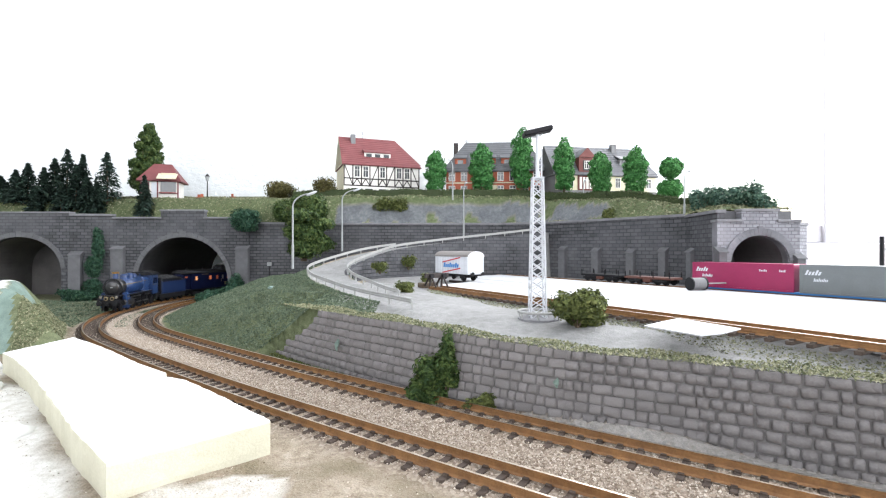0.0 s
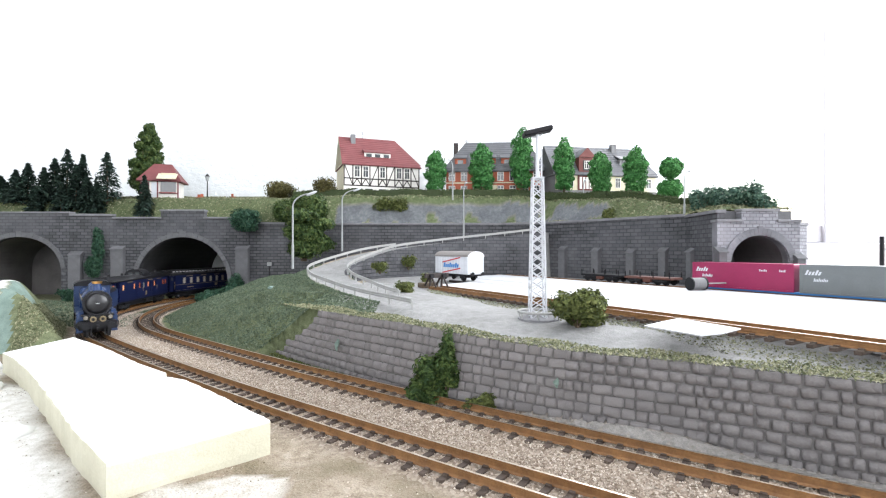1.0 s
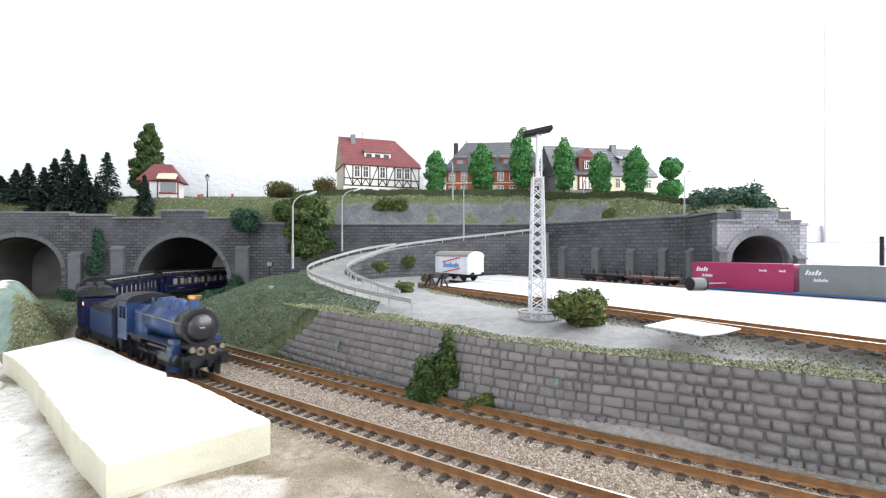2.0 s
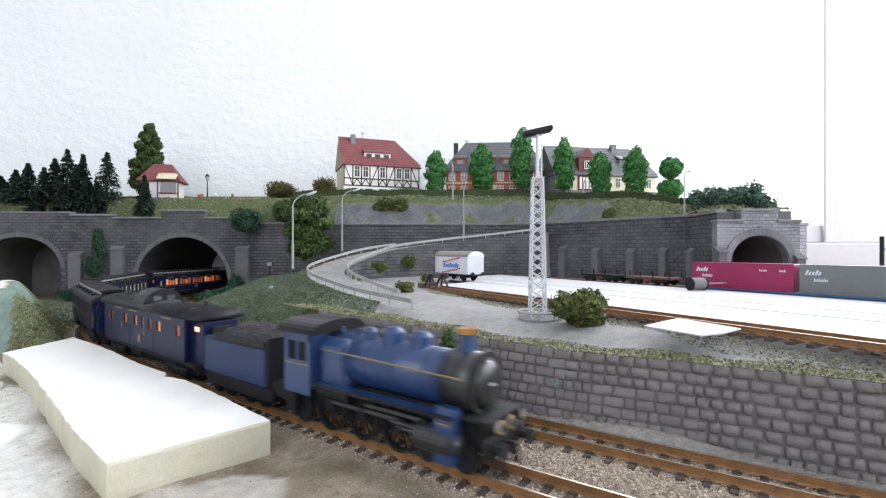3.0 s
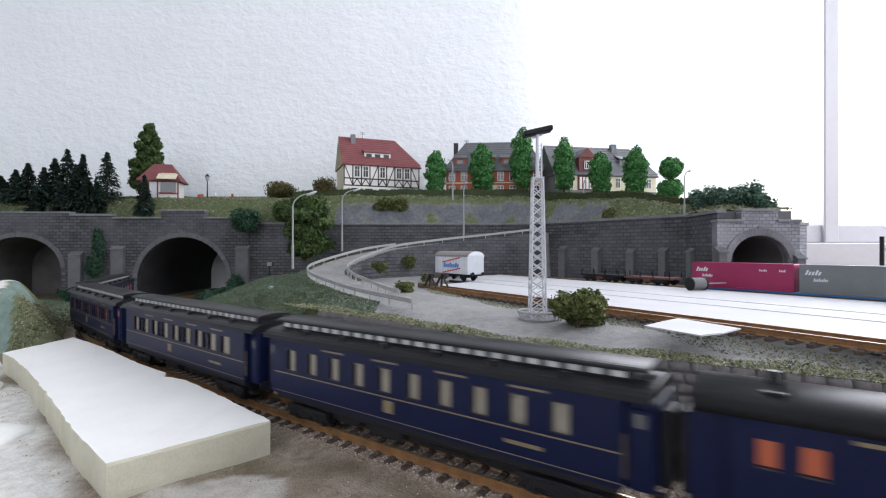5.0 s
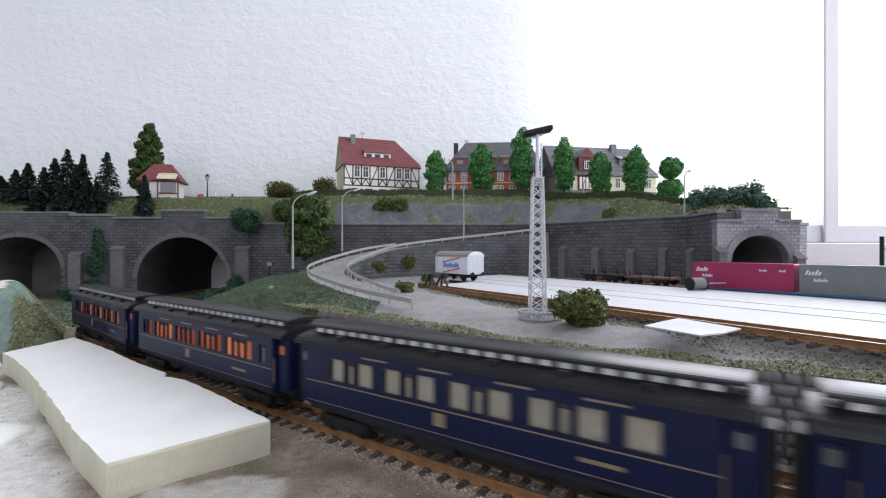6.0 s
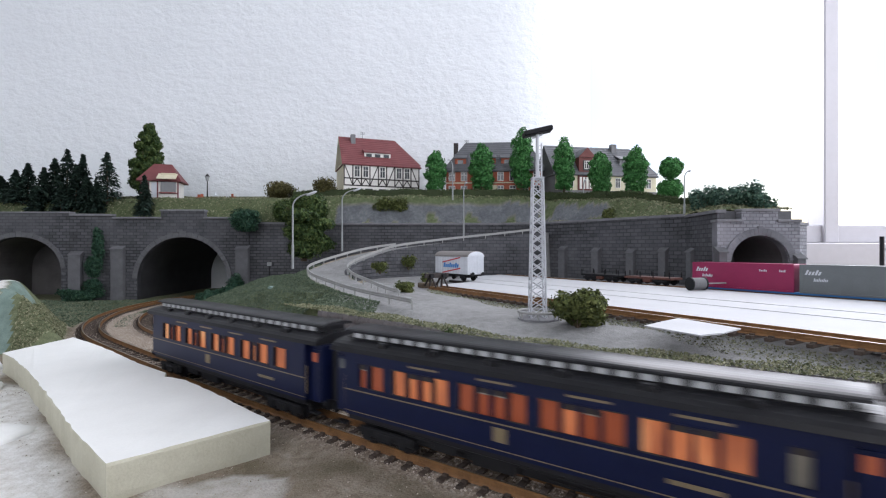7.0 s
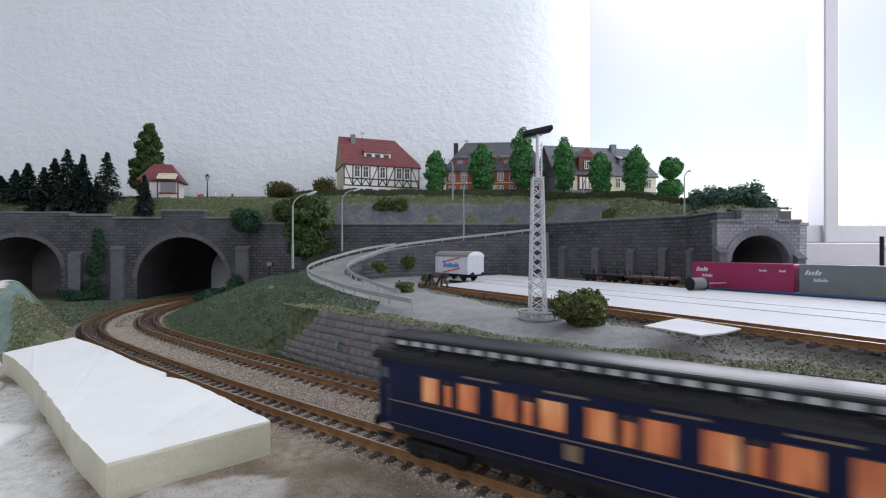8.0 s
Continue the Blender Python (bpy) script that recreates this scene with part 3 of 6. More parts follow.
def stone_front_wall():
    pts = FRONT_WALL
    w = thing("wall_front", "grey retaining wall of rough stone blocks", "wall", kind="structure")
    b = bmesh.new()
    for (ax, ay), (bx, by) in zip(pts[:-1], pts[1:]):
        z = lambda x: min(36 + 5 * float(step01(np.array((80 - x) / 120))), -6 + (x + 163) * 0.9)
        d = Vector((bx - ax, by - ay)).normalized()
        n = Vector((-d.y, d.x))
        lo = [b.verts.new((p[0], p[1], -10)) for p in ((ax, ay), (bx, by))]
        hi = [b.verts.new((p[0] + n.x * 8, p[1] + n.y * 8, z(p[0]))) for p in ((ax, ay), (bx, by))]
        lo2 = [b.verts.new((p[0] + n.x * 20, p[1] + n.y * 20, -10)) for p in ((ax, ay), (bx, by))]
        hi2 = [b.verts.new((p[0] + n.x * 20, p[1] + n.y * 20, z(p[0]))) for p in ((ax, ay), (bx, by))]
        b.faces.new((lo[0], lo[1], hi[1], hi[0]))
        b.faces.new((hi[0], hi[1], hi2[1], hi2[0]))
        b.faces.new((lo2[1], lo2[0], hi2[0], hi2[1]))
        b.faces.new((lo[0], hi[0], hi2[0], lo2[0]))
        b.faces.new((lo[1], lo2[1], hi2[1], hi[1]))
    part("backing", b, M_JOINT, w)
    return w


FRONT = stone_front_wall()


# ---- tracks ----


def track(name, line, s0, s1, label, rail_top=0.0):
    t = thing(name, label, "railway track", kind="structure")
    path = [(*on_line(line, s0 + i * (s1 - s0) / 160), 0) for i in range(161)]
    for side in (-8.7, 8.7):
        b = bmesh.new()
        prof = [(side + a, u + rail_top) for a, u in ((-1.3, -4.2), (1.3, -4.2), (0.5, -3.2), (0.4, -1.1), (0.6, -0.9), (0.6, 0), (-0.6, 0), (-0.6, -0.9), (-0.4, -1.1), (-0.5, -3.2))]
        extrude_profile(b, prof, path)
        for f in b.faces:
            if f.normal.z > 0.9 and f.calc_center_median().z > rail_top - 0.1:
                f.material_index = 1
        part("rail", b, [M_RAIL, M_RAILTOP], t, "brown weathered rail with a worn bright head")
    b = boxed(-1.7, 1.7, -15.6, 15.6, -2.2, 0, 0.3)
    for side in (-8.7, 8.7):
        for k in (-2.2, 2.2):
            box(b, -1.3, 1.3, side + k - 0.9, side + k + 0.9, 0, 0.8)
    first = part("sleeper", b, M_SLEEPER, t)
    n = int((s1 - s0) / 10.2)
    for i in range(n):
        s = s0 + (i + 0.5) * (s1 - s0) / n
        p, q = on_line(line, s - 2), on_line(line, s + 2)
        o = first if i == 0 else new("sleeper", first.data)
        o.parent = t
        o.matrix_basis = at(p.x, p.y, rail_top - 4.2, math.degrees(math.atan2(q.y - p.y, q.x - p.x)) + random.uniform(-1, 1))
    return t


track("track_outer", LINE_A, -760, 1000, "curved railway track with brown rails and dark sleepers")
track("track_inner", LINE_B, -680, 1000, "curved inner railway track with brown rails")


# ---- upper hill ----


def hill_height(X, Y):
    d, s, l = to_line(X, Y, [(-1500, 985), (-394, 985)] + REAR_WALL[:-1] + [(366, 650), (520, 640)])
    back = d * -s
    top = 96 + 0.103 * Y + 8 * step01((Y - 1020) / 60) * step01((X + 350) / 80)
    z = 148 + (top - 148) * step01((back - 6) / 54) + 2.5 * ridge(X, Y, 17, 0.7) + 2.0 * ridge(X, Y, 7, 0.1) * (back < 50) + np.clip(back - 60, 0, 200) * 0.02
    east = step01((X - 330) / 130)
    z = z - east * (z - 151) * 0.6
    return z, back


def make_hill():
    xs, ys = np.arange(-1400, 560, 6.0), np.arange(640, 1300, 6.0)
    X, Y = np.meshgrid(xs, ys)
    Z, back = hill_height(X, Y)
    nx, ny = len(xs), len(ys)
    idx = np.arange(nx * ny).reshape(ny, nx)
    q = np.stack([idx[:-1, :-1], idx[:-1, 1:], idx[1:, 1:], idx[1:, :-1]], -1).reshape(-1, 4)
    q = q[(back.ravel()[q] > 3).all(1) & ((X.ravel()[q] < 478) | (Y.ravel()[q] > 930)).all(1)]
    me = bpy.data.meshes.new("hill")
    me.from_pydata(np.stack([X, Y, Z], -1).reshape(-1, 3) * MM, [], q)
    cov = me.color_attributes.new("cover", "FLOAT_COLOR", "POINT")
    rgba = np.zeros((nx * ny, 4))
    rock = ridge(X, Y, 12, 0.2) > -0.55
    rgba[:, 1] = np.where(rock & (X > -230) & (X < 310) & (back < 44) & (back > 10), 0.05, 0.95).ravel()
    rgba[:, 2] = np.where(rock & (X > -230) & (X < 310) & (back < 44) & (back > 10), 1.0, 0.0).ravel()
    cov.data.foreach_set("color", rgba.ravel())
    me.materials.append(M_HILL)
    me.polygons.foreach_set("use_smooth", [True] * len(me.polygons))
    ob = new("ground_hill", me)
    me.update()
    tagged(ob, "grassy hill with grey rock slope above the stone walls", "ground", kind="structure")


make_hill()


def foam_board():
    o = [(-87, 245), (-135.5, 195.5), (-168.5, 225), (-211, 265), (-252, 305), (-294, 345), (-340, 385), (-367, 405),
         (-363, 477), (-320, 445), (-279, 411), (-227, 365), (-194, 341), (-189, 331), (-170, 322), (-138, 293)]
    t = thing("foam_board", "white foam board offcut lying on plaster beside the track", "board")
    rng = random.Random(12)
    ring = []
    for (ax, ay), (bx, by) in zip(o, o[1:] + o[:1]):
        n = max(1, int(math.hypot(bx - ax, by - ay) / 7))
        for k in range(n):
            j = rng.uniform(-0.3, 0.3) if k else 0
            ring.append((ax + (bx - ax) * k / n + j, ay + (by - ay) * k / n + j))
    b = bmesh.new()
    rows = []
    for z, pull in ((-8, 0.6), (-4, 0.2), (0, 0.3), (4, 0.0), (8.4, 0.0), (9.4, 0.9)):
        rows.append([b.verts.new((x + (pull + rng.uniform(-0.12, 0.12) * (z < 8)) * (0.4 if x < -200 else -0.4), y + rng.uniform(-0.12, 0.12) * (z < 8) + (pull if y < 300 else -pull) * 0.5, z + rng.uniform(-0.25, 0.25))) for x, y in ring])
    m = len(ring)
    for r0, r1 in zip(rows[:-1], rows[1:]):
        for i in range(m):
            f = b.faces.new((r0[i], r0[(i + 1) % m], r1[(i + 1) % m], r1[i]))
            f.material_index = 1
    b.faces.new(rows[-1])
    b.faces.new(rows[0][::-1])
    bmesh.ops.recalc_face_normals(b, faces=b.faces[:])
    part("board", b, [M_BOARD, M_FOAMEDGE], t)


foam_board()
# ---- plants ----


def leaf_mesh(name, pts, normals, size, mat, parent=None, spread=0.5, long=1.5, label=""):
    """One mesh of many small bent leaves at points, facing roughly along their normals."""
    n = len(pts)
    rng = np.random.RandomState(n)
    P, N = np.array(pts), np.array(normals) + rng.normal(0, spread, (n, 3))
    N /= np.linalg.norm(N, axis=1)[:, None] + 1e-9
    T = np.cross(N, rng.normal(0, 1, (n, 3)))
    T /= np.linalg.norm(T, axis=1)[:, None] + 1e-9
    B = np.cross(N, T)
    s = size * rng.uniform(0.6, 1.35, (n, 1))
    a, b, c, d = P - T * s * 0.5 * long, P - B * s * 0.4 + N * s * 0.15, P + T * s * 0.5 * long, P + B * s * 0.4 + N * s * 0.15
    V = np.stack([a, b, c, d], 1).reshape(-1, 3) * MM
    F = np.arange(4 * n).reshape(n, 4)
    me = bpy.data.meshes.new(name)
    me.from_pydata(V, [], np.concatenate([F[:, [0, 1, 2]], F[:, [0, 2, 3]]]))
    me.materials.append(mat)
    ob = new(name, me)
    if parent:
        ob.parent = parent
    if label:
        ob["label"] = label
    return ob


def blob_points(blobs, n, rng, fill=0.55):
    """Points in and on a set of ellipsoids, with lumps."""
    vol = np.array([b[3] * b[4] * b[5] for b in blobs]) ** 0.7
    pick = rng.choice(len(blobs), n, p=vol / vol.sum())
    D = rng.normal(0, 1, (n, 3))
    D /= np.linalg.norm(D, axis=1)[:, None]
    r = fill + (1.08 - fill) * rng.uniform(0, 1, (n, 1)) ** 0.6
    lump = 1 + 0.13 * np.sin(D[:, :1] * 7 + pick[:, None]) * np.cos(D[:, 1:2] * 6 + D[:, 2:] * 5)
    Bl = np.array(blobs)[pick]
    return Bl[:, :3] + D * r * lump * Bl[:, 3:6], D


def tree(name, label, category, x, y, z, h, w, mat, n=2200, size=2.6, trunk=0.16, seed=0, style="poplar", group=""):
    t = thing(name, label, category, at(x, y, z), group)
    rng = np.random.RandomState(seed + 11)
    b = bmesh.new()
    tube(b, (0, 0, -3), (0.6, 0, h * 0.55), w * 0.05 + 0.6, w * 0.03, 8)
    for k in range(5):
        a = k * 2.4
        z0 = h * (0.2 + 0.11 * k)
        tube(b, (0, 0, z0), (math.cos(a) * w * 0.3, math.sin(a) * w * 0.3, z0 + h * 0.16), w * 0.022 + 0.2, 0.25, 5)
    part("trunk", b, M_BARK, t)
    z0 = h * trunk
    blobs = []
    if style == "poplar":
        for k in range(7):
            f = k / 6
            r = w * 0.4 * (0.70 + 0.36 * math.sin(math.pi * (0.12 + 0.8 * f))) * (0.95 if k < 6 else 0.6)
            blobs.append((rng.uniform(-.07, .07) * w, rng.uniform(-.07, .07) * w, z0 + (h - z0) * (0.1 + 0.8 * f), r, r, (h - z0) * 0.12))
            for j in range(5):
                a = rng.uniform(0, 6.28)
                blobs.append((math.cos(a) * r * 0.9, math.sin(a) * r * 0.9, z0 + (h - z0) * (0.08 + 0.8 * f + rng.uniform(-0.05, 0.05)), r * 0.34, r * 0.34, (h - z0) * 0.055))
    elif style == "spire":
        for k in range(30):
            a, f = k * 2.4, (k + 0.5) / 30
            r = w * 0.5 * (1 - f) ** 0.7 * rng.uniform(0.35, 0.85)
            q = w * (0.09 + 0.10 * (1 - f))
            blobs.append((math.cos(a) * r, math.sin(a) * r, z0 + (h - z0) * (0.06 + 0.88 * f), q, q, q * 0.8))
    elif style == "broad":
        for k in range(13):
            a, f = rng.uniform(0, 6.28), (k + 0.5) / 13
            r = w * 0.5 * math.sin(math.pi * (0.22 + 0.66 * f)) * rng.uniform(0.25, 0.7)
            blobs.append((math.cos(a) * r, math.sin(a) * r, z0 + (h - z0) * (0.12 + 0.8 * f), w * rng.uniform(.19, .3), w * rng.uniform(.19, .3), h * rng.uniform(.09, .15)))
    elif style == "two":
        blobs = [(0, 0, z0 + (h - z0) * 0.27, w * 0.5, w * 0.5, h * 0.2), (0.04 * w, 0, z0 + (h - z0) * 0.76, w * 0.45, w * 0.45, h * 0.19)]
    else:
        for k in range(9):
            a = rng.uniform(0, 6.28)
            r = w * 0.28 * rng.uniform(0.2, 1)
            blobs.append((math.cos(a) * r, math.sin(a) * r, h * rng.uniform(0.25, 0.72), w * rng.uniform(.18, .3), w * rng.uniform(.18, .3), h * rng.uniform(.17, .3)))
    P, N = blob_points(blobs, int(n * 2.2), rng)
    P[:, 2] = np.maximum(P[:, 2], 0.3)
    leaf_mesh("crown", P, N, size * 1.45, mat, t, 0.4)
    return t


def conifer(x, y, z, h, w, seed=0, thin=1.0):
    t = thing("conifer", "dark green model conifer with drooping branches on the hill", "conifer", at(x, y, z), "conifers on the hill")
    rng = np.random.RandomState(seed)
    part("trunk", tube(bmesh.new(), (0, 0, -4), (0, 0, h * 0.95), h * 0.022, 0.3, 7), M_BARK, t)
    P, N = [], []
    for k in range(int(26 * thin)):
        f = (k + 0.5) / (26 * thin)
        r = w * 0.5 * (1 - f) ** 0.85 * rng.uniform(0.85, 1.12) + 0.8
        for j in range(int(9 + 13 * (1 - f))):
            a = rng.uniform(0, 6.28)
            rr = r * rng.uniform(0.75, 1.1)
            for q in (0.35, 0.6, 0.82, 1.0):
                P.append((math.cos(a) * rr * q, math.sin(a) * rr * q, h * (0.08 + 0.9 * f) - rr * q * 0.28 + rng.uniform(-1, 1)))
                N.append((math.cos(a) * 0.3, math.sin(a) * 0.3, 1))
    leaf_mesh("crown", P, N, 4.6, M_CONIFER, t, 0.45, 1.9)
    return t


def bush(label, x, y, z, w, h, mat, n=900, size=2.2, seed=0, name="bush", d=None, group=""):
    t = thing(name, label, "bush", at(x, y, z), group)
    rng = np.random.RandomState(seed + 3)
    d = d or w
    blobs = []
    for k in range(9):
        a, r = rng.uniform(0, 6.28), rng.uniform(0.1, 0.3)
        blobs.append((math.cos(a) * r * w, math.sin(a) * r * d, h * rng.uniform(0.18, 0.68), w * rng.uniform(.2, .3), d * rng.uniform(.2, .3), h * rng.uniform(.24, .34)))
    P, N = blob_points(blobs, int(n * 2.0), rng, 0.35)
    P[:, 2] = np.maximum(P[:, 2], 0.2)
    b = bmesh.new()
    for k in range(6):
        a = k * 1.1
        tube(b, (0, 0, -2), (math.cos(a) * w * 0.22, math.sin(a) * d * 0.22, h * 0.6), 0.7, 0.25, 5)
    part("twigs", b, M_BARK, t)
    leaf_mesh("foliage", P, N, size * 1.35, mat, t, 0.5, 1.5)
    return t


def ground_z(x, y):
    return float(ground_height(np.array([[float(x)]]), np.array([[float(y)]]))[0][0, 0])


def hill_z(x, y):
    return float(hill_height(np.array([[float(x)]]), np.array([[float(y)]]))[0][0, 0])


def plants():
    row = ((-18, 1090, 53, 268, "poplar"), (87, 1085, 62, 255, "poplar"), (174, 1076, 54, 227, "poplar"), (259, 1040, 50, 244, "poplar"), (318, 985, 52, 272, "poplar"),
           (372, 940, 52, 261, "poplar"), (414, 886, 42, 279, "two"))
    for i, (x, y, w, top, st) in enumerate(row):
        z = hill_z(x, y) - 1
        h = 96 + (441 - top) * y / 860 - z
        tree("broadleaf_tree", "bright green model tree with a columnar crown by the hedge", "tree", x, y, z, h, w, M_LEAF, 2600, 2.6, 0.13, i, st, "row of trees by the hedge")
    tree("broadleaf_tree", "large dark green tree behind the red kiosk", "tree", -680, 1125, hill_z(-680, 1125), 178, 106, M_BUSH, 5600, 3.6, 0.02, 40, "spire")
    for i, (px, top, w, y) in enumerate(((2, 312, 52, 1040), (28, 300, 44, 1030), (50, 288, 50, 1045), (78, 296, 44, 1030), (97, 280, 50, 1050), (119, 263, 56, 1035), (135, 290, 46, 1022),
                                         (147, 272, 40, 1050), (153, 310, 36, 1015), (190, 268, 62, 1030), (170, 320, 36, 1015), (256, 310, 36, 1012), (-25, 300, 60, 1040), (62, 330, 40, 1010), (108, 325, 44, 1008))):
        x = (px - 784) * y / 860
        z = hill_z(x, y) - 2
        conifer(x, y, z, 96 + (441 - top) * y / 860 - z, w * 1.15, i)
    tree("shrub_tree", "tall olive and dark green shrub beside the ramp", "shrub", -262, 915, 76, 122, 108, M_BUSH, 5200, 3.4, 0.03, 50, "broad")
    bush("dark teal bush hanging over the portal wall", -400, 976, 132, 70, 52, M_TEAL, 1800, 2.8, 2, d=40)
    bush("dark green bush on the wall top", -318, 1022, 152, 84, 58, M_BUSH, 1700, 3.0, 3)
    bush("brownish bush on the hill crest", -372, 1105, hill_z(-372, 1105) - 3, 80, 56, M_BROWNLEAF, 1300, 3.0, 4)
    bush("brownish bush beside the half-timbered house", -266, 1085, hill_z(-266, 1085) - 3, 64, 50, M_BROWNLEAF, 1000, 3.0, 5)
    bush("green bush on the rock slope", -110, 1040, 172, 80, 34, M_OLIVE, 1100, 2.8, 6, d=30)
    bush("olive bush at the foot of the lattice mast", 96, 347, 40, 44, 31, M_OLIVE, 2300, 2.0, 7)
    bush("small olive bush on the yard ground", -45, 560, 44, 24, 16, M_OLIVE, 480, 2.0, 8)
    bush("climbing green bush in the corner of the retaining wall", 2, 319, 6, 17, 40, M_BUSH, 900, 1.9, 9, d=10)
    bush("dark green bush at the foot of the retaining wall", -9, 320, -7, 27, 34, M_BUSH, 1500, 2.0, 12, d=16)
    bush("pale green weeds at the foot of the wall", 24, 306, -7, 26, 12, M_OLIVE, 600, 1.6, 10, d=12)
    for x, y, z, w, h, k in ((-62, 868, 60, 40, 34, 1), (-15, 905, 78, 30, 28, 2), (-100, 770, 58, 42, 26, 3), (-25, 740, 44, 24, 22, 4)):
        bush("small green bush growing at the ramp wall", x, y, z, w * 0.75, h * 0.75, M_OLIVE, 260, 2.2, 20 + k, d=18)
    for x, y, z, w, h, k in ((-706, 970, 0, 48, 40, 1), (-700, 972, 40, 36, 46, 2), (-690, 974, 78, 26, 66, 3), (-726, 960, -6, 66, 24, 4)):
        bush("dark ivy climbing the portal wall", x, y, z, w * 1.25, h, M_TEAL, 1100, 2.4, 30 + k, name="ivy", d=16)
    for x, y, z, w, h, k in ((-412, 960, 2, 46, 48, 1), (-440, 930, -4, 40, 26, 2), (-400, 900, 4, 40, 24, 3), (-410, 840, 6, 40, 18, 4)):
        bush("dark bush at the foot of the tunnel portal", x, y, z, w, h, M_TEAL, 800, 2.4, 50 + k, d=30)
    for i, (px, py, w, h, y) in enumerate(((1245, 372, 50, 42, 760), (1275, 366, 46, 36, 740), (1300, 366, 44, 40, 700), (1330, 364, 46, 42, 690), (1350, 375, 40, 36, 680), (1232, 360, 36, 30, 780), (1385, 398, 22, 16, 660))):
        k = y / 860
        bush("blue-green bush above the yard portal", (px - 784) * k, y, min(96 + (441 - py) * k, hill_z((px - 784) * k, y)) - 2, w, h, M_BLUEGREEN, 620, 2.4, 60 + i)
    bush("olive bush on the wall top", 300, 880, 150, 34, 22, M_OLIVE, 500, 2.4, 70)


plants()


def scatter(name, label, test, n, box4, size, mat, seed, zfun, lift=0.6, category="grass"):
    """Flock and tufts strewn over part of the ground."""
    rng = np.random.RandomState(seed)
    X, Y = rng.uniform(box4[0], box4[1], (1, n)), rng.uniform(box4[2], box4[3], (1, n))
    Z, keep = zfun(X, Y, test)
    P = np.stack([X[0], Y[0], Z[0] + lift * rng.uniform(0.2, 1.0, n)], 1)[keep[0]]
    N = np.tile([0.0, -0.5, 0.8], (len(P), 1))
    ob = leaf_mesh(name, P, N, size, mat, None, 0.8, 1.8)
    tagged(ob, label, category, kind="stuff")


def low_z(X, Y, test):
    z, inside, rb, dR, wR, high = ground_height(X, Y)
    return z, test(X, Y, z, inside, rb, dR, wR, high)


def up_z(X, Y, test):
    z, back = hill_height(X, Y)
    return z, test(X, Y, z, back)


def sR_right(X, Y):
    """True on the inner side of the ramp."""
    return to_line(X, Y, RAMP_LINE[:, :2])[1] > 0


def flock():
    scatter("wall_edge_grass", "dry olive grass along the top of the retaining wall", lambda X, Y, z, i, rb, dR, wR, h: (i > 5) & (i < 27 + 5 * np.sin(X / 9)) & (X > -160), 120000, (-160, 330, 110, 480), 1.25, M_TUFT, 1,
            lambda X, Y, test: (np.maximum(low_z(X, Y, test)[0], 36.3 + 5 * step01((80 - X) / 120)), low_z(X, Y, test)[1]), 0.8)
    scatter("bank_grass", "green and grey flock on the bank beside the track", lambda X, Y, z, i, rb, dR, wR, h: h & (X < -60) & (dR > wR + 2) & (z > -5) & (rb < 240) & (rb > 20) & ~((i > 22) & (X > -120) & (sR_right(X, Y))), 170000, (-480, -60, 400, 960), 1.35, M_GREENTUFT, 2, low_z, 1.0)
    scatter("mound_grass", "green flock on the mound beside the track", lambda X, Y, z, i, rb, dR, wR, h: ~h & (mound(X, Y) > 0.05) & (X < -400) & (Y < 690) & (X + 0.62 * (Y - 500) > -436), 60000, (-720, -400, 450, 690), 1.5, M_TUFT, 3, low_z, 1.0)
    scatter("portal_grass", "thin grass before the tunnel portals", lambda X, Y, z, i, rb, dR, wR, h: ~h & (Y > 640) & (Y < 975) & (to_line(X, Y, line_xy(LINE_A)[::8])[0] > 24) & (np.abs(rb) > 22), 26000, (-900, -380, 640, 975), 1.8, M_GREENTUFT, 4, low_z, 0.6)
    scatter("hill_grass", "olive grass on the hill", lambda X, Y, z, back: (back > 4) & ((X < -225) | (X > 310) | (back > 50) | (back < 12)), 90000, (-1000, 470, 650, 1180), 2.8, M_TUFT, 5, up_z, 1.0)
    scatter("wall_foot_weeds", "green weeds at the foot of the retaining wall", lambda X, Y, z, i, rb, dR, wR, h: (i < -0.5) & (i > -9) & (X < 30) & (X > -190), 26000, (-190, 30, 290, 520), 1.5, M_OLIVE, 6, low_z, 1.2)
    scatter("yard_gravel", "loose gravel and dry grass along the yard siding", lambda X, Y, z, i, rb, dR, wR, h: h & (np.abs(X * 0.849 + Y * 0.529 - 306 + 6 * np.sin(Y / 14)) < 17) & (Y < 600), 70000, (-60, 300, 130, 640), 1.0, M_TUFT, 7, low_z, 0.3, "gravel")


flock()


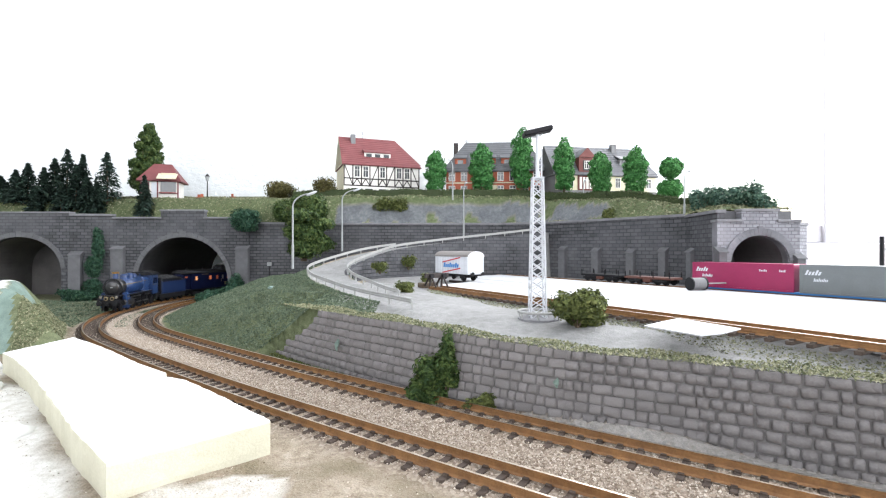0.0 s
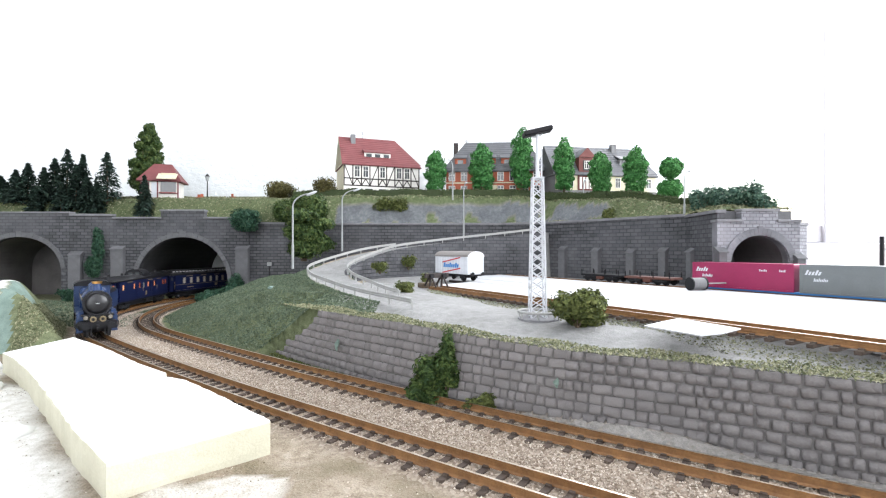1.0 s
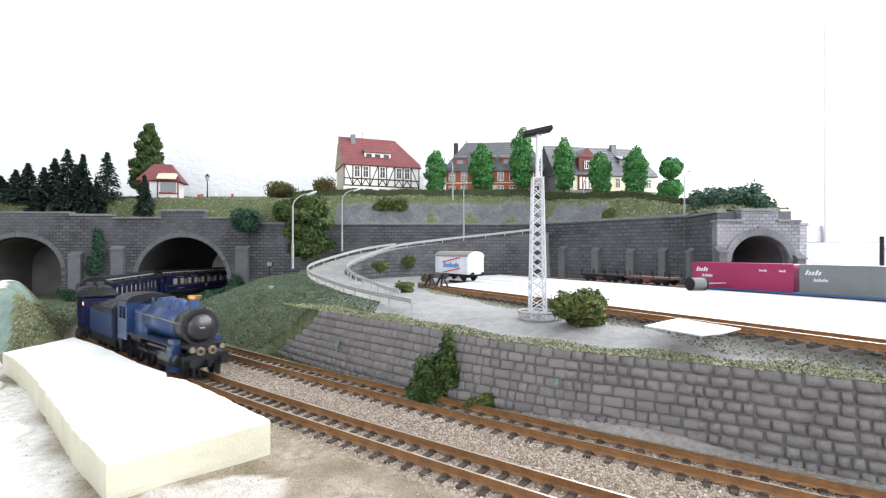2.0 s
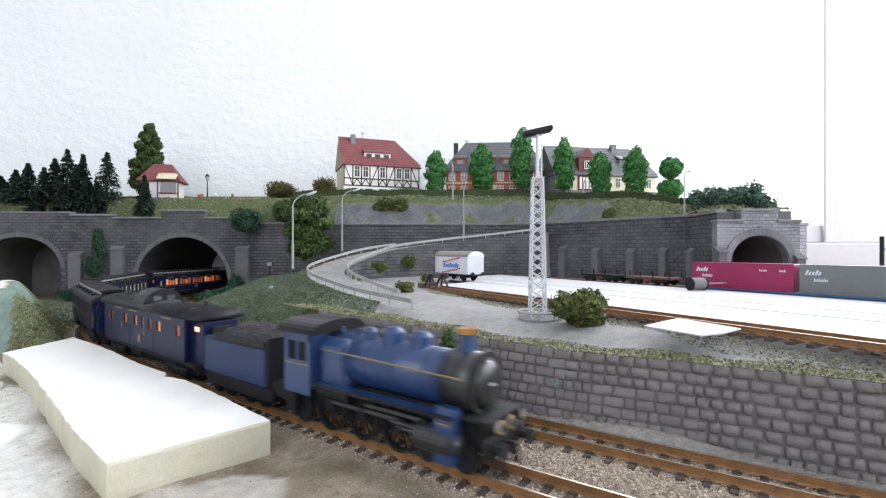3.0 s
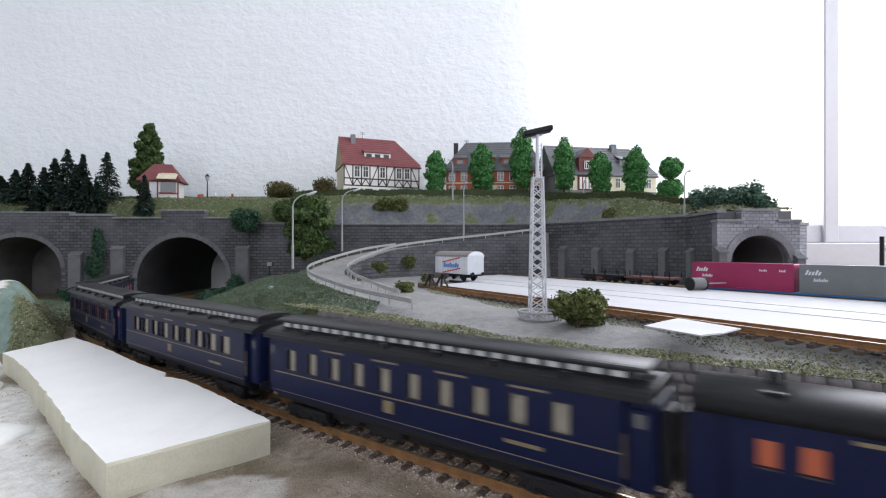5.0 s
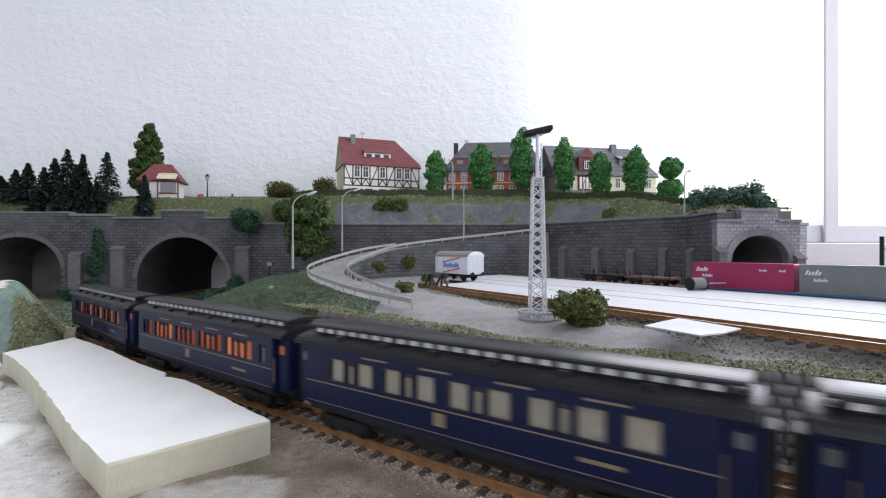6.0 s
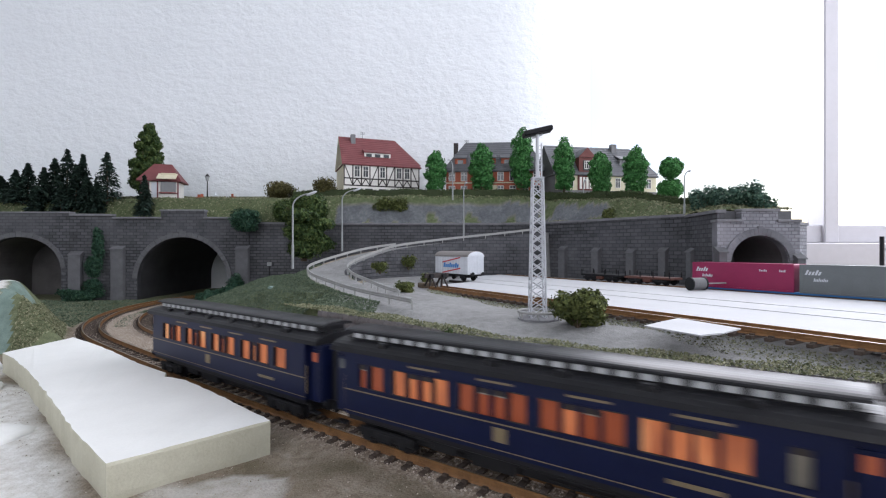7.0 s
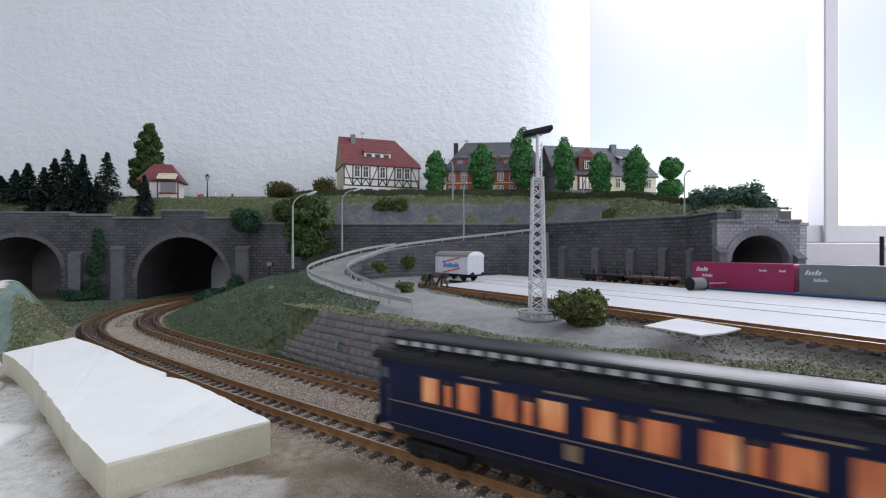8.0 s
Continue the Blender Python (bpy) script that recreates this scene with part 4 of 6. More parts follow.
def ballast():
    """Loose ballast stones beside and between the two tracks."""
    rng = np.random.RandomState(9)
    n = 90000
    s = rng.uniform(-300, 640, n)
    o = rng.uniform(-17, 88, n)
    base = np.array([[p.x, p.y] for p in (on_line(LINE_A, v) for v in np.linspace(-310, 650, 500))])
    tv = np.interp(s, np.linspace(-310, 650, 500), np.arange(500))
    i = tv.astype(int).clip(0, 497)
    f = (tv - i)[:, None]
    P = base[i] * (1 - f) + base[i + 1] * f
    T = base[i + 1] - base[i]
    T /= np.linalg.norm(T, axis=1)[:, None]
    P = P + np.stack([-T[:, 1], T[:, 0]], 1) * o[:, None]
    keep = (o < 78) & (rng.uniform(0, 1, n) < np.where((o > 14) & (o < 47), 1.0, np.where(np.abs(o) <= 14, 0.5, 0.6)))
    P = P[keep]
    r = rng.uniform(0.3, 0.75, len(P))
    low = -6.7 + 0.8 * ridge(P[:, 0], P[:, 1], 13, 0.3)
    near = np.minimum(np.abs(o[keep]), np.abs(o[keep] - 61))
    z = low + step01((21 - near) / 5) * (-5.25 - low) + rng.uniform(-0.2, 0.45, len(P))
    D = np.array([(1, 0, 0), (-1, 0, 0), (0, 1, 0), (0, -1, 0), (0, 0, 1)], float)
    V = np.stack([P[:, 0], P[:, 1], z], 1)[:, None, :] + D[None] * r[:, None, None] * rng.uniform(0.6, 1.3, (len(P), 5, 1))
    F = np.array([(0, 2, 4), (2, 1, 4), (1, 3, 4), (3, 0, 4)])
    F = (F[None] + 5 * np.arange(len(P))[:, None, None]).reshape(-1, 3)
    me = bpy.data.meshes.new("ballast")
    me.from_pydata(V.reshape(-1, 3) * MM, [], F)
    n_ = Nodes("ballast_stone", 0.9, spec=0.2)
    geo = n_.add("ShaderNodeNewGeometry")
    n_.colour(n_.ramp(geo.outputs["Random Per Island"], [(0.0, (0.18, 0.135, 0.10)), (0.5, (0.385, 0.32, 0.26)), (1.0, (0.62, 0.55, 0.475))]))
    me.materials.append(n_.mat)
    tagged(new("ballast", me), "pinkish grey fine ballast between the tracks", "gravel", kind="stuff")


ballast()


def sand_grit():
    """Grit and crumbs on the sandy ground before the tracks."""
    rng = np.random.RandomState(19)
    n = 26000
    X, Y = rng.uniform(-330, 260, n), rng.uniform(60, 470, n)
    off = X * ACROSS.x + Y * ACROSS.y
    keep = (off < 157) & (off > 60) & (rng.uniform(0, 1, n) < 0.25 + 0.6 * (ridge(X, Y, 21, 0.8) > 0.1))
    X, Y = X[keep], Y[keep]
    r = rng.uniform(0.15, 0.6, len(X))
    z = -7 + 0.8 * ridge(X, Y, 13, 0.3)
    D = np.array([(1, 0, 0), (-0.5, 0.9, 0), (-0.5, -0.9, 0), (0, 0, 0.9)])
    V = np.stack([X, Y, z], 1)[:, None, :] + D[None] * r[:, None, None] * rng.uniform(0.6, 1.3, (len(X), 4, 1))
    F = (np.array([(0, 1, 3), (1, 2, 3), (2, 0, 3)])[None] + 4 * np.arange(len(X))[:, None, None]).reshape(-1, 3)
    me = bpy.data.meshes.new("sand_grit")
    me.from_pydata(V.reshape(-1, 3) * MM, [], F)
    m = Nodes("grit", 0.95, spec=0.15)
    geo = m.add("ShaderNodeNewGeometry")
    m.colour(m.ramp(geo.outputs["Random Per Island"], [(0.0, (0.10, 0.075, 0.05)), (0.5, (0.34, 0.28, 0.21)), (1.0, (0.66, 0.60, 0.52))]))
    me.materials.append(m.mat)
    tagged(new("sand_grit", me), "brown and beige grit on the sandy ground", "gravel", kind="stuff")


sand_grit()


def hedge():
    t = thing("hedge", "long clipped dark green hedge before the houses", "hedge")
    line = smooth_line([(-330, 1076), (-120, 1072), (100, 1068), (195, 1050), (262, 1003), (335, 908), (408, 812), (420, 796)], 6)
    path = [(x, y, hill_z(x, y) - 2) for x, y in line]
    b = extrude_profile(bmesh.new(), [(-7, 0), (7, 0), (6, 14), (-6, 14)], path)
    part("core", b, M_HEDGE, t)
    rng = np.random.RandomState(5)
    P, N = [], []
    for k in range(12000):
        i = rng.randint(len(path) - 1)
        f = rng.uniform()
        p = Vector(path[i]).lerp(Vector(path[i + 1]), f)
        s = rng.uniform(-1, 1)
        P.append((p.x + s * 4, p.y + s * 7.5, p.z + rng.uniform(0, 16)))
        N.append((0, -0.7, 0.7))
    leaf_mesh("foliage", P, N, 2.6, M_HEDGE, t, 0.7)


hedge()

# ---- houses ----


def window_set(parent, x, y, z, w, h, rz=0.0, bars=1):
    """A white-framed window with its pane, on a wall that faces -y."""
    b = bmesh.new()
    f = 1.1
    for x0, x1, z0, z1 in ((-w / 2, w / 2, 0, f), (-w / 2, w / 2, h - f, h), (-w / 2, -w / 2 + f, 0, h), (w / 2 - f, w / 2, 0, h)):
        box(b, x0, x1, -1.0, 0.6, z0, z1)
    for k in range(bars):
        xc = -w / 2 + w * (k + 1) / (bars + 1)
        box(b, xc - 0.4, xc + 0.4, -0.8, 0.4, 0, h)
    box(b, -w / 2, w / 2, -0.7, 0.4, h * 0.62, h * 0.62 + 0.7)
    o = part("window", b, M_RENDER, parent, "white-framed window")
    o.matrix_basis = at(x, y, z, rz)
    part("pane", boxed(-w / 2 + 0.5, w / 2 - 0.5, -0.3, 0.3, 0.5, h - 0.5), M_PANE, o)


def roof_part(parent, L, W, eave, ridge_z, left, right, over, mat, gable_mat):
    """A thick pitched roof; left and right give how far each end of the ridge is drawn in (0: a plain gable)."""
    b = bmesh.new()
    x, y = L / 2 + over, W / 2 + over
    drop = over * (ridge_z - eave) / (W / 2)
    base = [b.verts.new(p) for p in ((-x, -y, eave - drop), (x, -y, eave - drop), (x, y, eave - drop), (-x, y, eave - drop))]
    top = [b.verts.new((-x + left, 0, ridge_z)), b.verts.new((x - right, 0, ridge_z))]
    b.faces.new((base[0], base[1], top[1], top[0]))
    b.faces.new((base[2], base[3], top[0], top[1]))
    l, r = b.faces.new((base[3], base[0], top[0])), b.faces.new((base[1], base[2], top[1]))
    l.material_index, r.material_index = 0 if left else 1, 0 if right else 1
    b.faces.new((base[3], base[2], base[1], base[0]))
    g = bmesh.ops.extrude_face_region(b, geom=b.faces[:])
    for v in b.verts:
        if v in set(g["geom"]):
            v.co.z += 1.6
    bmesh.ops.recalc_face_normals(b, faces=b.faces[:])
    return part("roof", b, [mat, gable_mat], parent)


def tile_rows(parent, L, W, eave, ridge_z, left, right, over, mat):
    """Courses of roof tiles as low steps along the front slope."""
    n = 13
    x = L / 2 + over
    for k in range(n):
        f0, f1 = k / n, (k + 1) / n
        y0, z0 = -(W / 2) * (1 - f0), eave + (ridge_z - eave) * f0
        y1, z1 = -(W / 2) * (1 - f1), eave + (ridge_z - eave) * f1
        b = bmesh.new()
        xl0, xl1, xr0, xr1 = -x + left * f0, -x + left * f1, x - right * f0, x - right * f1
        vs = [b.verts.new(p) for p in ((xl0, y0, z0 + 2.6), (xr0, y0, z0 + 2.6), (xr1, y1, z1 + 1.8), (xl1, y1, z1 + 1.8), (xl0, y0, z0 + 1.2), (xr0, y0, z0 + 1.2))]
        b.faces.new(vs[:4])
        b.faces.new((vs[4], vs[5], vs[1], vs[0]))
        part("tile_course", b, mat, parent)


def dormer(parent, x, y, z, w, h, d, wall, roof, windows=1, shed=True):
    o = part("dormer", boxed(-w / 2, w / 2, 0, d, 0, h), wall, parent)
    o.matrix_basis = at(x, y, z)
    b = bmesh.new()
    if shed:
        extrude_profile(b, [(3, h), (-d, h + d * 0.5), (-d, h + d * 0.5 + 1.6), (3, h + 1.6)][::-1], [(w / 2 + 2, 0, 0), (-w / 2 - 2, 0, 0)])
    else:
        vs = [b.verts.new(p) for p in ((-w / 2 - 2, -2, h - 1), (w / 2 + 2, -2, h - 1), (0, -2, h + w * 0.55), (-w / 2 - 2, d, h - 1), (w / 2 + 2, d, h - 1), (0, d, h + w * 0.55))]
        for q in ((0, 3, 5, 2), (1, 2, 5, 4), (0, 1, 4, 3)):
            b.faces.new([vs[i] for i in q])
        f = b.faces.new((vs[0], vs[2], vs[1]))
        f.material_index = 1
    part("dormer_roof", b, [roof, wall], o)
    for k in range(windows):
        ww = w / (windows + 0.4)
        p = part("dormer_window", boxed(-ww * 0.35, ww * 0.35, -0.8, 0.4, h * 0.25, h * 0.8), M_PANE, o)
        p.matrix_basis = at(-w / 2 + w * (k + 0.5) / windows, 0, 0)


def antenna(parent, x, y, z, h):
    b = bmesh.new()
    tube(b, (x, y, z), (x, y, z + h), 0.5, 0.4, 6)
    for k in range(4):
        box(b, x - 5, x + 5, y - 0.3, y + 0.3, z + h - 1 - k * 1.8, z + h - 0.5 - k * 1.8)
    part("antenna", b, M_GREYWALL, parent)


def beam(parent, x0, z0, x1, z1, y, w=2.0, mat=None):
    d = Vector((x1 - x0, 0, z1 - z0))
    b = boxed(-d.length / 2, d.length / 2, -0.6, 0.4, -w / 2, w / 2)
    o = part("beam", b, mat or M_TIMBER, parent)
    o.matrix_basis = Matrix.Translation(Vector(((x0 + x1) / 2, y, (z0 + z1) / 2)) * MM) @ Matrix.Rotation(-math.atan2(z1 - z0, x1 - x0), 4, "Y")


def red_house():
    L, W, eave, rz = 168, 104, 62, 126
    t = thing("half_timbered_house", "half-timbered house with white walls and red roof", "house", at(-158, 1170, 225, 20) @ Matrix.Scale(1.055, 4))
    b = boxed(-L / 2, L / 2, -W / 2, W / 2, -8, eave)
    part("wall", b, M_RENDER, t, "white rendered wall")
    part("gable", boxed(-L / 2 - 0.6, -L / 2 + 0.5, -W / 2, W / 2, 0, eave), M_CREAM, t, "cream rendered end wall")
    roof_part(t, L, W, eave, rz, 0, 48, 4, M_REDROOF, M_CREAM)
    tile_rows(t, L, W, eave, rz, 0, 48, 4, M_REDROOF)
    part("chimney", boxed(-62, -52, -14, -4, rz - 20, rz + 6, 0.5), M_GREYWALL, t)
    antenna(t, -34, 0, rz, 16)
    dormer(t, -8, -40, eave + 14, 58, 12, 34, M_RENDER, M_REDROOF, 3)
    y = -W / 2
    z0, z1 = 14, eave - 2
    for z in (z0, 29, z1):
        beam(t, -L / 2, z, L / 2, z, y, 2.6)
    n = 9
    xs = [-L / 2 + 1 + (L - 2) * k / n for k in range(n + 1)]
    for k, x in enumerate(xs):
        beam(t, x, z0, x, z1, y, 2.4)
    for k in range(n):
        a, c = xs[k], xs[k + 1]
        if k in (1, 2, 4, 6, 7):
            window_set(t, (a + c) / 2, y - 0.4, 32, 12, 24)
            beam(t, a, z0, (a + c) / 2, 29, y)
            beam(t, c, z0, (a + c) / 2, 29, y)
        else:
            beam(t, a, z0, c, z1, y) if k % 2 else beam(t, c, z0, a, z1, y)
    for k in range(5):
        o = part("cellar_window", boxed(-8, 8, -0.7, 0.4, 0, 7), M_PANE, t)
        o.matrix_basis = at(-60 + k * 30, y, 1)
    for k in range(4):
        o = part("beam", boxed(-1.2, 1.2, -0.6, 0.4, 14, eave - 2), M_TIMBER, t)
        o.matrix_basis = at(L / 2, -W / 2 + 8 + k * 20, 0, 90)


red_house()


def orange_house():
    L, W, eave, rz = 205, 104, 58, 124
    t = thing("apartment_house", "orange brick house with a dark slate roof and dormers", "house", at(120, 1163, 217, -4) @ Matrix.Scale(1.065, 4))
    part("wall", boxed(-L / 2, L / 2, -W / 2, W / 2, -8, eave), M_ORANGE, t)
    part("band", boxed(-L / 2 - 0.7, L / 2 + 0.7, -W / 2 - 0.8, -W / 2 + 0.4, 27, 29.5), M_CREAM, t, "pale string course")
    roof_part(t, L, W, eave, rz, 46, 30, 5, M_SLATE, M_ORANGE)
    tile_rows(t, L, W, eave, rz, 46, 30, 5, M_SLATE)
    part("chimney", boxed(-88, -78, -18, -8, eave + 20, rz - 2, 0.5), M_TIMBER, t)
    antenna(t, -60, 0, rz, 8)
    for x in (-72, -8, 28):
        dormer(t, x, -44, eave + 8, 24, 16, 34, M_ORANGE, M_SLATE, 1)
    for x in (-90, -64, -38, -12, 14, 40, 66, 90):
        window_set(t, x, -W / 2 - 0.3, 32, 14, 20)
        window_set(t, x, -W / 2 - 0.3, 4, 14, 18)
    part("porch", boxed(-30, 6, -W / 2 - 10, -W / 2, -6, 22, 0.5), M_CREAM, t)


orange_house()


def grey_house():
    L, W, eave, rz = 218, 96, 48, 108
    t = thing("apartment_house", "cream house with grey roof and half-timbered dormer", "house", at(353, 1131, 209, 11) @ Matrix.Scale(1.12, 4))
    part("wall", boxed(-L / 2, L / 2, -W / 2, W / 2, -8, eave), M_CREAM, t)
    part("base", boxed(-L / 2 - 0.8, L / 2 + 0.8, -W / 2 - 0.9, -W / 2 + 0.5, -8, 14), M_GREYWALL, t, "grey stone base")
    part("gable", boxed(-L / 2 - 0.7, -L / 2 + 0.5, -W / 2, W / 2, -8, eave), M_GREYWALL, t, "dark grey end wall")
    roof_part(t, L, W, eave, rz, 0, 34, 4, M_SLATE, M_GREYWALL)
    tile_rows(t, L, W, eave, rz, 0, 34, 4, M_SLATE)
    part("chimney", boxed(32, 44, -10, 0, rz - 16, rz + 8, 0.5), M_GREYWALL, t)
    dormer(t, -42, -48, eave - 4, 34, 36, 46, M_REDTIMBER, M_SLATE, 1, shed=False)
    part("timber_front", boxed(-62, -22, -W / 2 - 1.2, -W / 2 + 0.4, 14, eave - 4), M_REDTIMBER, t, "dark red timbered front")
    for x in (-56, -49, -42, -35, -28):
        o = part("panel", boxed(-2.4, 2.4, -0.4, 0.4, 17, eave - 8), M_RENDER, t)
        o.matrix_basis = at(x, -W / 2 - 1.2, 0)
    window_set(t, -42, -49, eave + 8, 13, 16, bars=2)
    dormer(t, 50, -34, eave + 20, 26, 12, 26, M_GREYWALL, M_SLATE, 1)
    for x in (-92, -76, 2, 24, 46, 70, 92):
        window_set(t, x, -W / 2 - 0.3, 20, 11, 20)
    for x in (10, 40, 75):
        o = part("cellar_window", boxed(-5, 5, -0.7, 0.4, 2, 9), M_PANE, t)
        o.matrix_basis = at(x, -W / 2 - 0.9, 0)


grey_house()


def kiosk():
    t = thing("kiosk", "small white kiosk with red hipped roof and awning", "kiosk", at(-619, 1075, 206, 14))
    part("wall", boxed(-36, 36, -24, 24, -8, 44), M_RENDER, t)
    roof_part(t, 72, 48, 46, 76, 26, 26, 8, M_REDROOF, M_RENDER)
    part("counter", boxed(2, 32, -25.5, -23, 14, 38), M_PANE, t, "dark serving hatch")
    part("counter_shelf", boxed(0, 34, -31, -23, 10, 13, 0.5), M_REDROOF, t)
    b = bmesh.new()
    extrude_profile(b, [(0, 52), (-16, 40), (-16, 41), (0, 53.5)], [(-2, -25, 0), (36, -25, 0)])
    part("awning", b, M_CREAM, t, "cream awning")
    part("sign", boxed(4, 34, -30, -29, 44, 54, 0.4), M_CREAM, t, "pale advertising sign")
    for x in (-10, -26):
        part("door" if x > -20 else "side_window", boxed(x - 6, x + 6, -24.8, -23.5, 2 if x > -20 else 14, 34), M_REDROOF if x < -20 else M_WAGONWHITE, t)
    for x in (-36, -4, 36):
        part("corner_post", boxed(x - 1.3, x + 1.3, -25, -23, -4, 44), M_REDROOF, t)
    part("flower_box", boxed(-32, -20, -27, -24, 10, 13), M_REDROOF, t)


kiosk()


def cafe():
    for i, (px, col) in enumerate(((351, M_ORANGE), (358, M_ORANGE), (384, M_WAGONWHITE), (403, M_WAGONWHITE), (413, M_ORANGE))):
        y = 1062
        x = (px - 784) * y / 860
        z = hill_z(x, y) - 0.5
        t = thing("garden_chair", "tiny bright garden chair on the grass by the kiosk", "chair", at(x, y, z, i * 40), "garden chairs")
        part("seat", boxed(-3, 3, -3, 3, 4.5, 5.5), col, t)
        part("backrest", boxed(-3, 3, 2.4, 3, 5, 11), col, t)
        for a in (-2.5, 2.5):
            for c in (-2.5, 2.5):
                part("leg", boxed(a - 0.4, a + 0.4, c - 0.4, c + 0.4, -1, 5), col, t)


cafe()


def park_lamp():
    t = thing("park_lamp", "black old-fashioned lantern post on the hill", "lamp", at(-514, 1060, 208))
    part("post", tube(bmesh.new(), (0, 0, -4), (0, 0, 36), 1.6, 1.0, 8), M_BLACK, t)
    part("lantern", tube(bmesh.new(), (0, 0, 36), (0, 0, 46), 2.6, 4.6, 6), M_LAMPGREY, t, "grey lantern glass")
    part("cap", tube(bmesh.new(), (0, 0, 46), (0, 0, 52), 5.6, 0.6, 6), M_BLACK, t)


park_lamp()

# ---- street furniture ----


def street_lamp(x, y, z, h, arm, rz, r=1.3):
    t = thing("street_lamp", "grey street lamp with a curved arm beside the road", "street lamp", at(x, y, z, rz), "street lamps")
    b = bmesh.new()
    tube(b, (0, 0, -3), (0, 0, h * 0.3), r * 1.25, r * 1.25, 8)
    tube(b, (0, 0, h * 0.3), (0, 0, h * 0.82), r * 0.9, r * 0.75, 8)
    prev = Vector((0, 0, h * 0.82))
    for k in range(1, 7):
        a = k / 6 * math.pi / 2.3
        p = Vector((arm * (1 - math.cos(a)) * 1.1, 0, h * 0.82 + h * 0.18 * math.sin(a)))
        tube(b, prev, p, r * 0.7, r * 0.65, 8)
        prev = p
    part("pole", b, M_LAMPGREY, t)
    b = bmesh.new()
    bmesh.ops.create_uvsphere(b, u_segments=10, v_segments=6, radius=1)
    for v in b.verts:
        v.co = Vector((v.co.x * arm * 0.34, v.co.y * r * 1.9, v.co.z * r * 1.3))
    bmesh.ops.rotate(b, verts=b.verts, cent=(0, 0, 0), matrix=Matrix.Rotation(-0.4, 3, "Y"))
    bmesh.ops.translate(b, verts=b.verts, vec=prev + Vector((arm * 0.2, 0, r * 0.3)))
    part("head", b, M_MASTWHITE, t, "pale lamp head", smooth=True)


for row in ((-222, 718, 70, 108, 26, 0, 1.6), (-188, 905, 95, 112, 26, 10, 1.5), (41, 962, 122, 104, 8, -60, 1.5), (283, 980, 150, 84, 6, -70, 1.3), (375, 755, 144, 74, 10, 20, 1.3), (20, 1003, 200, 80, -8, 0, 1.3)):
    street_lamp(*row)


def lattice_mast():
    t = thing("lattice_mast", "white lattice floodlight mast on a round concrete base", "light mast", at(74.6, 384, ground_z(74.6, 380) + 0.6))
    b = bmesh.new()
    tube(b, (0, -4, -6), (0, -4, 0.6), 16.5, 16, 28)
    part("base", b, M_CAP, t, "round concrete base")
    b = bmesh.new()
    for k in range(28):
        a0, a1 = k / 28 * 6.2832, (k + 1) / 28 * 6.2832
        tube(b, (15.4 * math.cos(a0), 15.4 * math.sin(a0) - 4, 5.6), (15.4 * math.cos(a1), 15.4 * math.sin(a1) - 4, 5.6), 1.1, 1.1, 6)
        if k % 4 == 0:
            tube(b, (15.4 * math.cos(a0), 15.4 * math.sin(a0) - 4, 0), (15.4 * math.cos(a0), 15.4 * math.sin(a0) - 4, 5.6), 0.6, 0.6, 6)
    part("guard_ring", b, M_GUARD, t, "grey ring rail")
    H, w0, w1 = 110, 6.0, 3.9
    c = lambda k, z: Vector(((w0 + (w1 - w0) * z / H) * (1, -1, -1, 1)[k], (w0 + (w1 - w0) * z / H) * (1, 1, -1, -1)[k], z))
    for k in range(4):
        part("corner_bar", tube(bmesh.new(), c(k, 0), c(k, H), 0.75, 0.7, 6), M_MASTWHITE, t)
    n = 15
    for i in range(n):
        z0, z1 = H * i / n, H * (i + 1) / n
        for k in range(4):
            j = (k + 1) % 4
            b = bmesh.new()
            tube(b, c(k, z0), c(j, z1), 0.42, 0.42, 5)
            tube(b, c(j, z0), c(k, z1), 0.42, 0.42, 5)
            part("brace", b, M_MASTWHITE, t)
    part("platform", boxed(-4.6, 4.6, -4.6, 4.6, H - 0.4, H + 0.8), M_MASTWHITE, t)
    part("top_pole", tube(bmesh.new(), (0, 0, H), (0, 0, 146), 1.5, 1.3, 10), M_MASTWHITE, t)
    b = bmesh.new()
    for s in (-1, 1):
        tube(b, (3.2, s * 1.5, H), (3.2, s * 1.5, H + 28), 0.35, 0.35, 5)
    for k in range(9):
        tube(b, (3.2, -1.5, H + 2 + 3 * k), (3.2, 1.5, H + 2 + 3 * k), 0.3, 0.3, 5)
        tube(b, (0, 0, H + 2 + 3 * k), (3.2, 0, H + 2 + 3 * k), 0.25, 0.25, 4)
    part("ladder", b, M_MASTWHITE, t)
    b = boxed(-11.5, 11.5, -6, 6, -2, 2, 0.8)
    head = part("floodlight", b, M_BLACK, t, "dark floodlight head")
    head.matrix_basis = pose(0, 0, 0.147, 0, -13, 0)
    part("bracket", tube(bmesh.new(), (-4, 0, 142), (4, 0, 145), 0.8, 0.8, 6), M_MASTWHITE, t)


lattice_mast()


